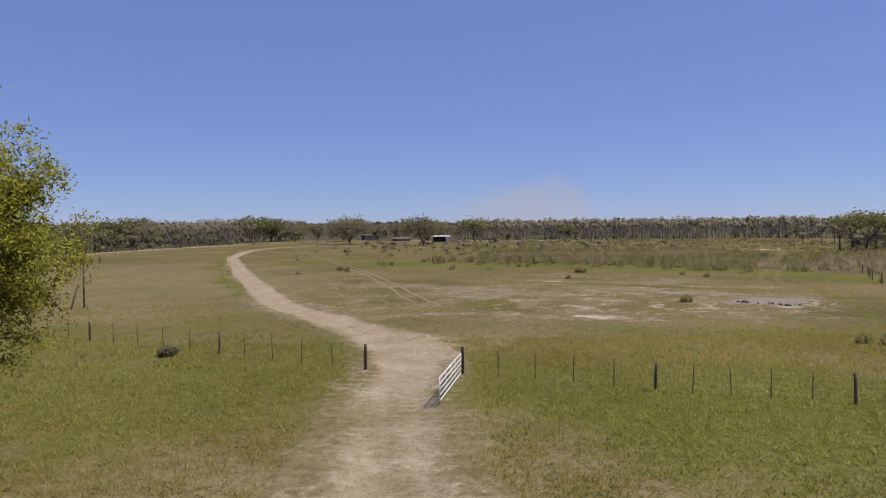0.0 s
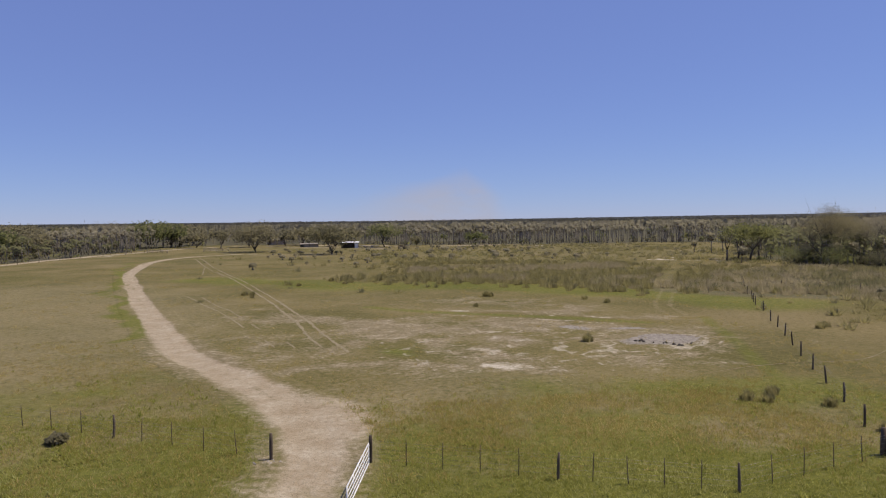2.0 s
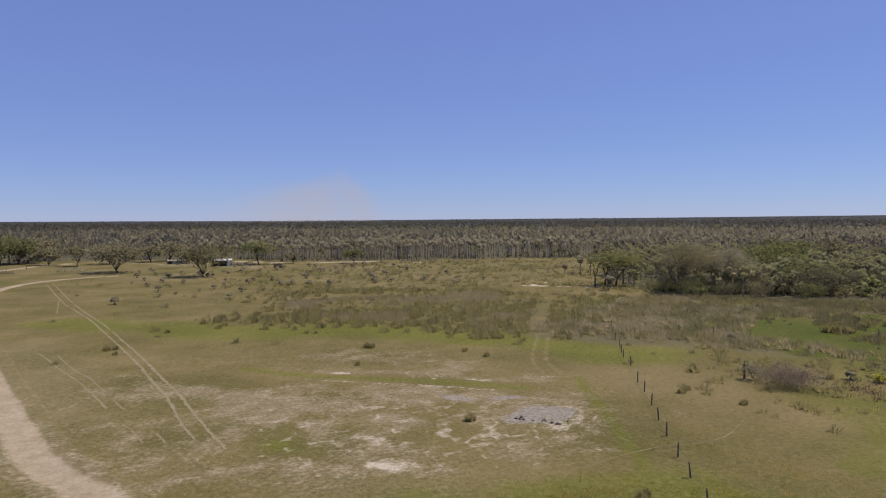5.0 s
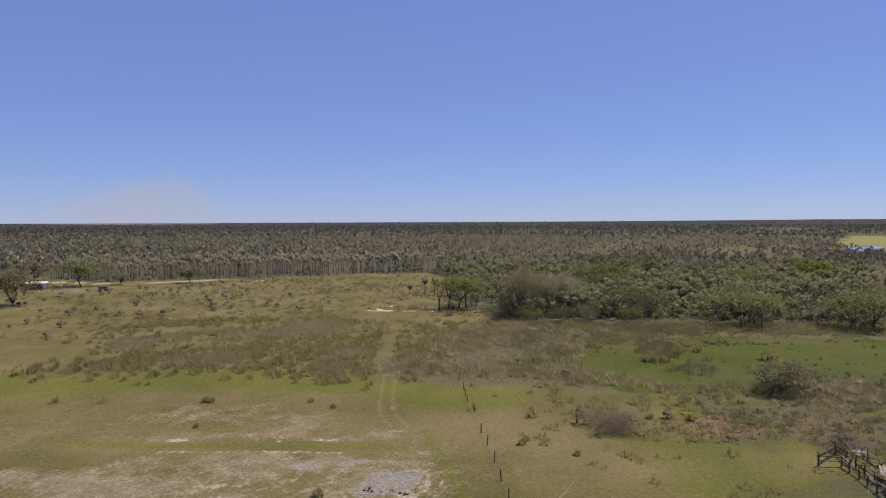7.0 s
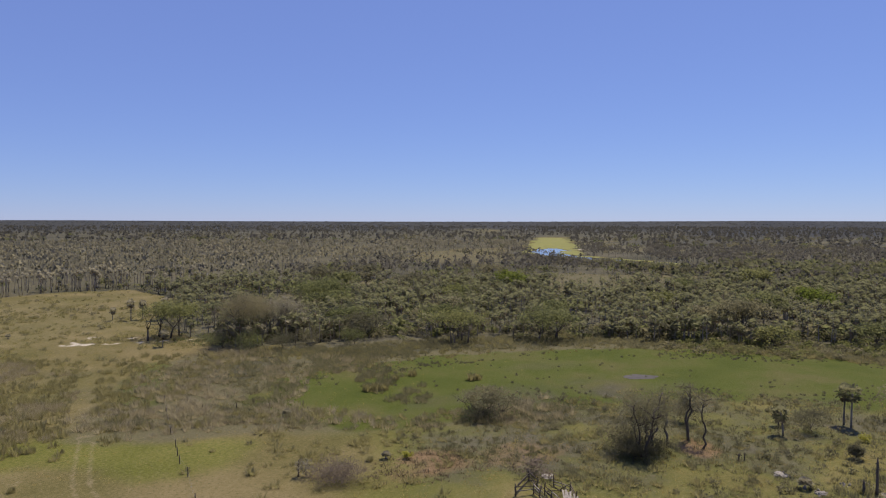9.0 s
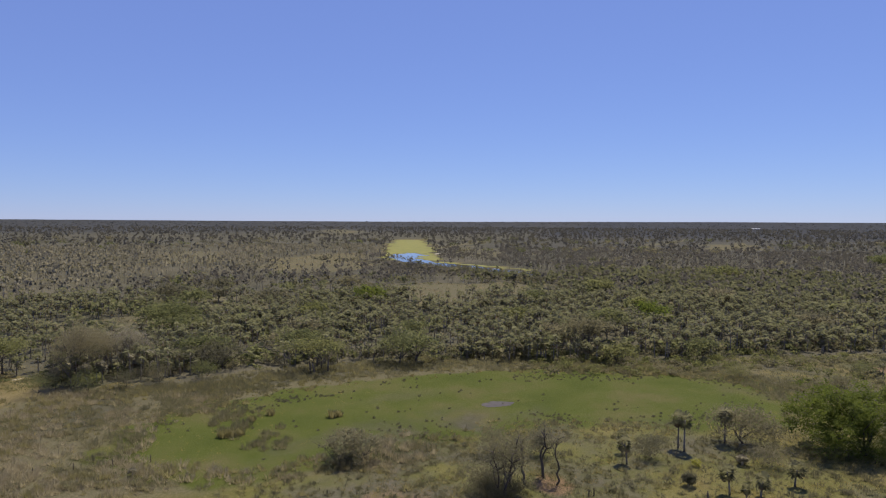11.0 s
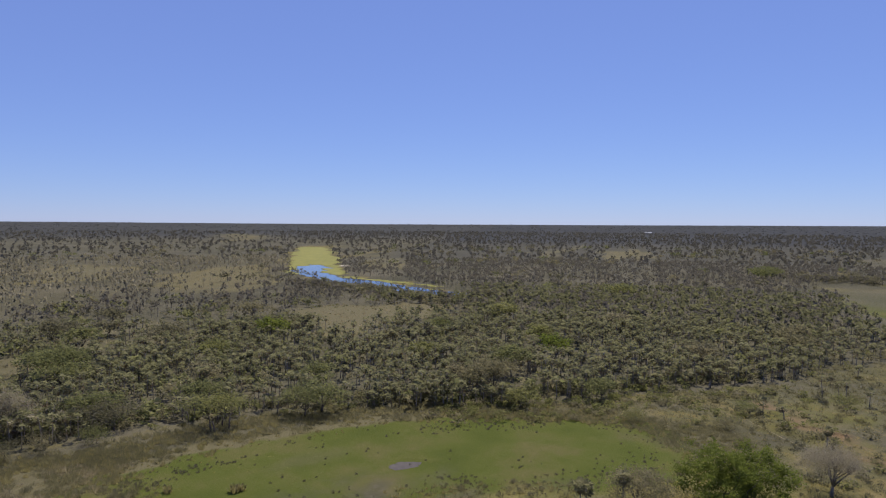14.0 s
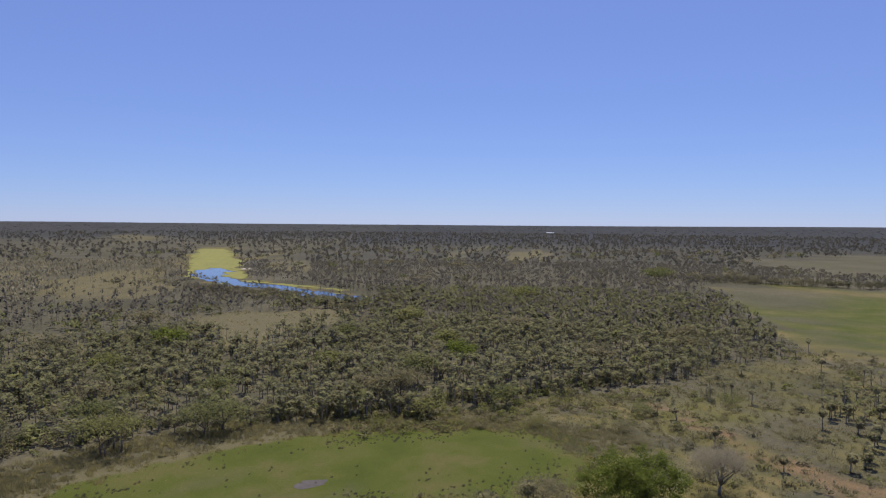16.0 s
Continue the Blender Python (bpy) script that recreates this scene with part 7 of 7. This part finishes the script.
def smoke():
    """A thin plume of smoke on a sheet far behind the woods."""
    m = bpy.data.materials.new("smoke")
    m.use_nodes = True
    nt = m.node_tree
    nt.nodes.clear()
    out = nt.nodes.new("ShaderNodeOutputMaterial")
    g = nt.nodes.new("ShaderNodeTexCoord").outputs["Generated"]
    sep = nt.nodes.new("ShaderNodeSeparateXYZ")
    nt.links.new(g, sep.inputs[0])
    u, w = sep.outputs[0], sep.outputs[2]
    n = nt.nodes.new("ShaderNodeTexNoise")
    n.inputs["Scale"].default_value, n.inputs["Detail"].default_value = 4.5, 4
    nt.links.new(g, n.inputs["Vector"])
    puff = calc(nt, "MULTIPLY", calc(nt, "SUBTRACT", n.outputs["Fac"], 0.5), 0.5)
    off = calc(nt, "SUBTRACT", u, 0.62)
    side = calc(nt, "ADD", calc(nt, "MAXIMUM", calc(nt, "MULTIPLY", off, 4.6), calc(nt, "MULTIPLY", off, -1.55)), puff)
    top = calc(nt, "SUBTRACT", calc(nt, "SUBTRACT", 0.84, calc(nt, "MULTIPLY", side, 0.5)), w)
    a = calc(nt, "MULTIPLY", span(nt, top, -0.06, 0.25), span(nt, side, 0.95, 0.3))
    a = calc(nt, "MULTIPLY", a, span(nt, n.outputs["Fac"], 0.2, 0.75, 0.20, 0.50))
    # The sheet glows evenly by itself, standing for daylight on the smoke.
    glow = nt.nodes.new("ShaderNodeEmission")
    glow.inputs[0].default_value = (0.46, 0.43, 0.47, 1)
    clear = nt.nodes.new("ShaderNodeBsdfTransparent")
    mix = nt.nodes.new("ShaderNodeMixShader")
    nt.links.new(a, mix.inputs[0])
    nt.links.new(clear.outputs[0], mix.inputs[1])
    nt.links.new(glow.outputs[0], mix.inputs[2])
    nt.links.new(mix.outputs[0], out.inputs[0])
    q = radians(10.6)
    c, r = Vector((math.sin(q), math.cos(q), 0)) * 4400, Vector((math.cos(q), -math.sin(q), 0))
    v = [c - r * 760 + Vector((0, 0, 10)), c + r * 640 + Vector((0, 0, 10)), c + r * 640 + Vector((0, 0, 400)), c - r * 760 + Vector((0, 0, 400))]
    ob = new("smoke_backdrop", mesh_np("smoke_backdrop", np.array(v), np.array([(0, 1, 2), (0, 2, 3)]), m))
    tagged(ob, "thin brownish smoke plume over the far woods", "smoke", "", "structure")


smoke()
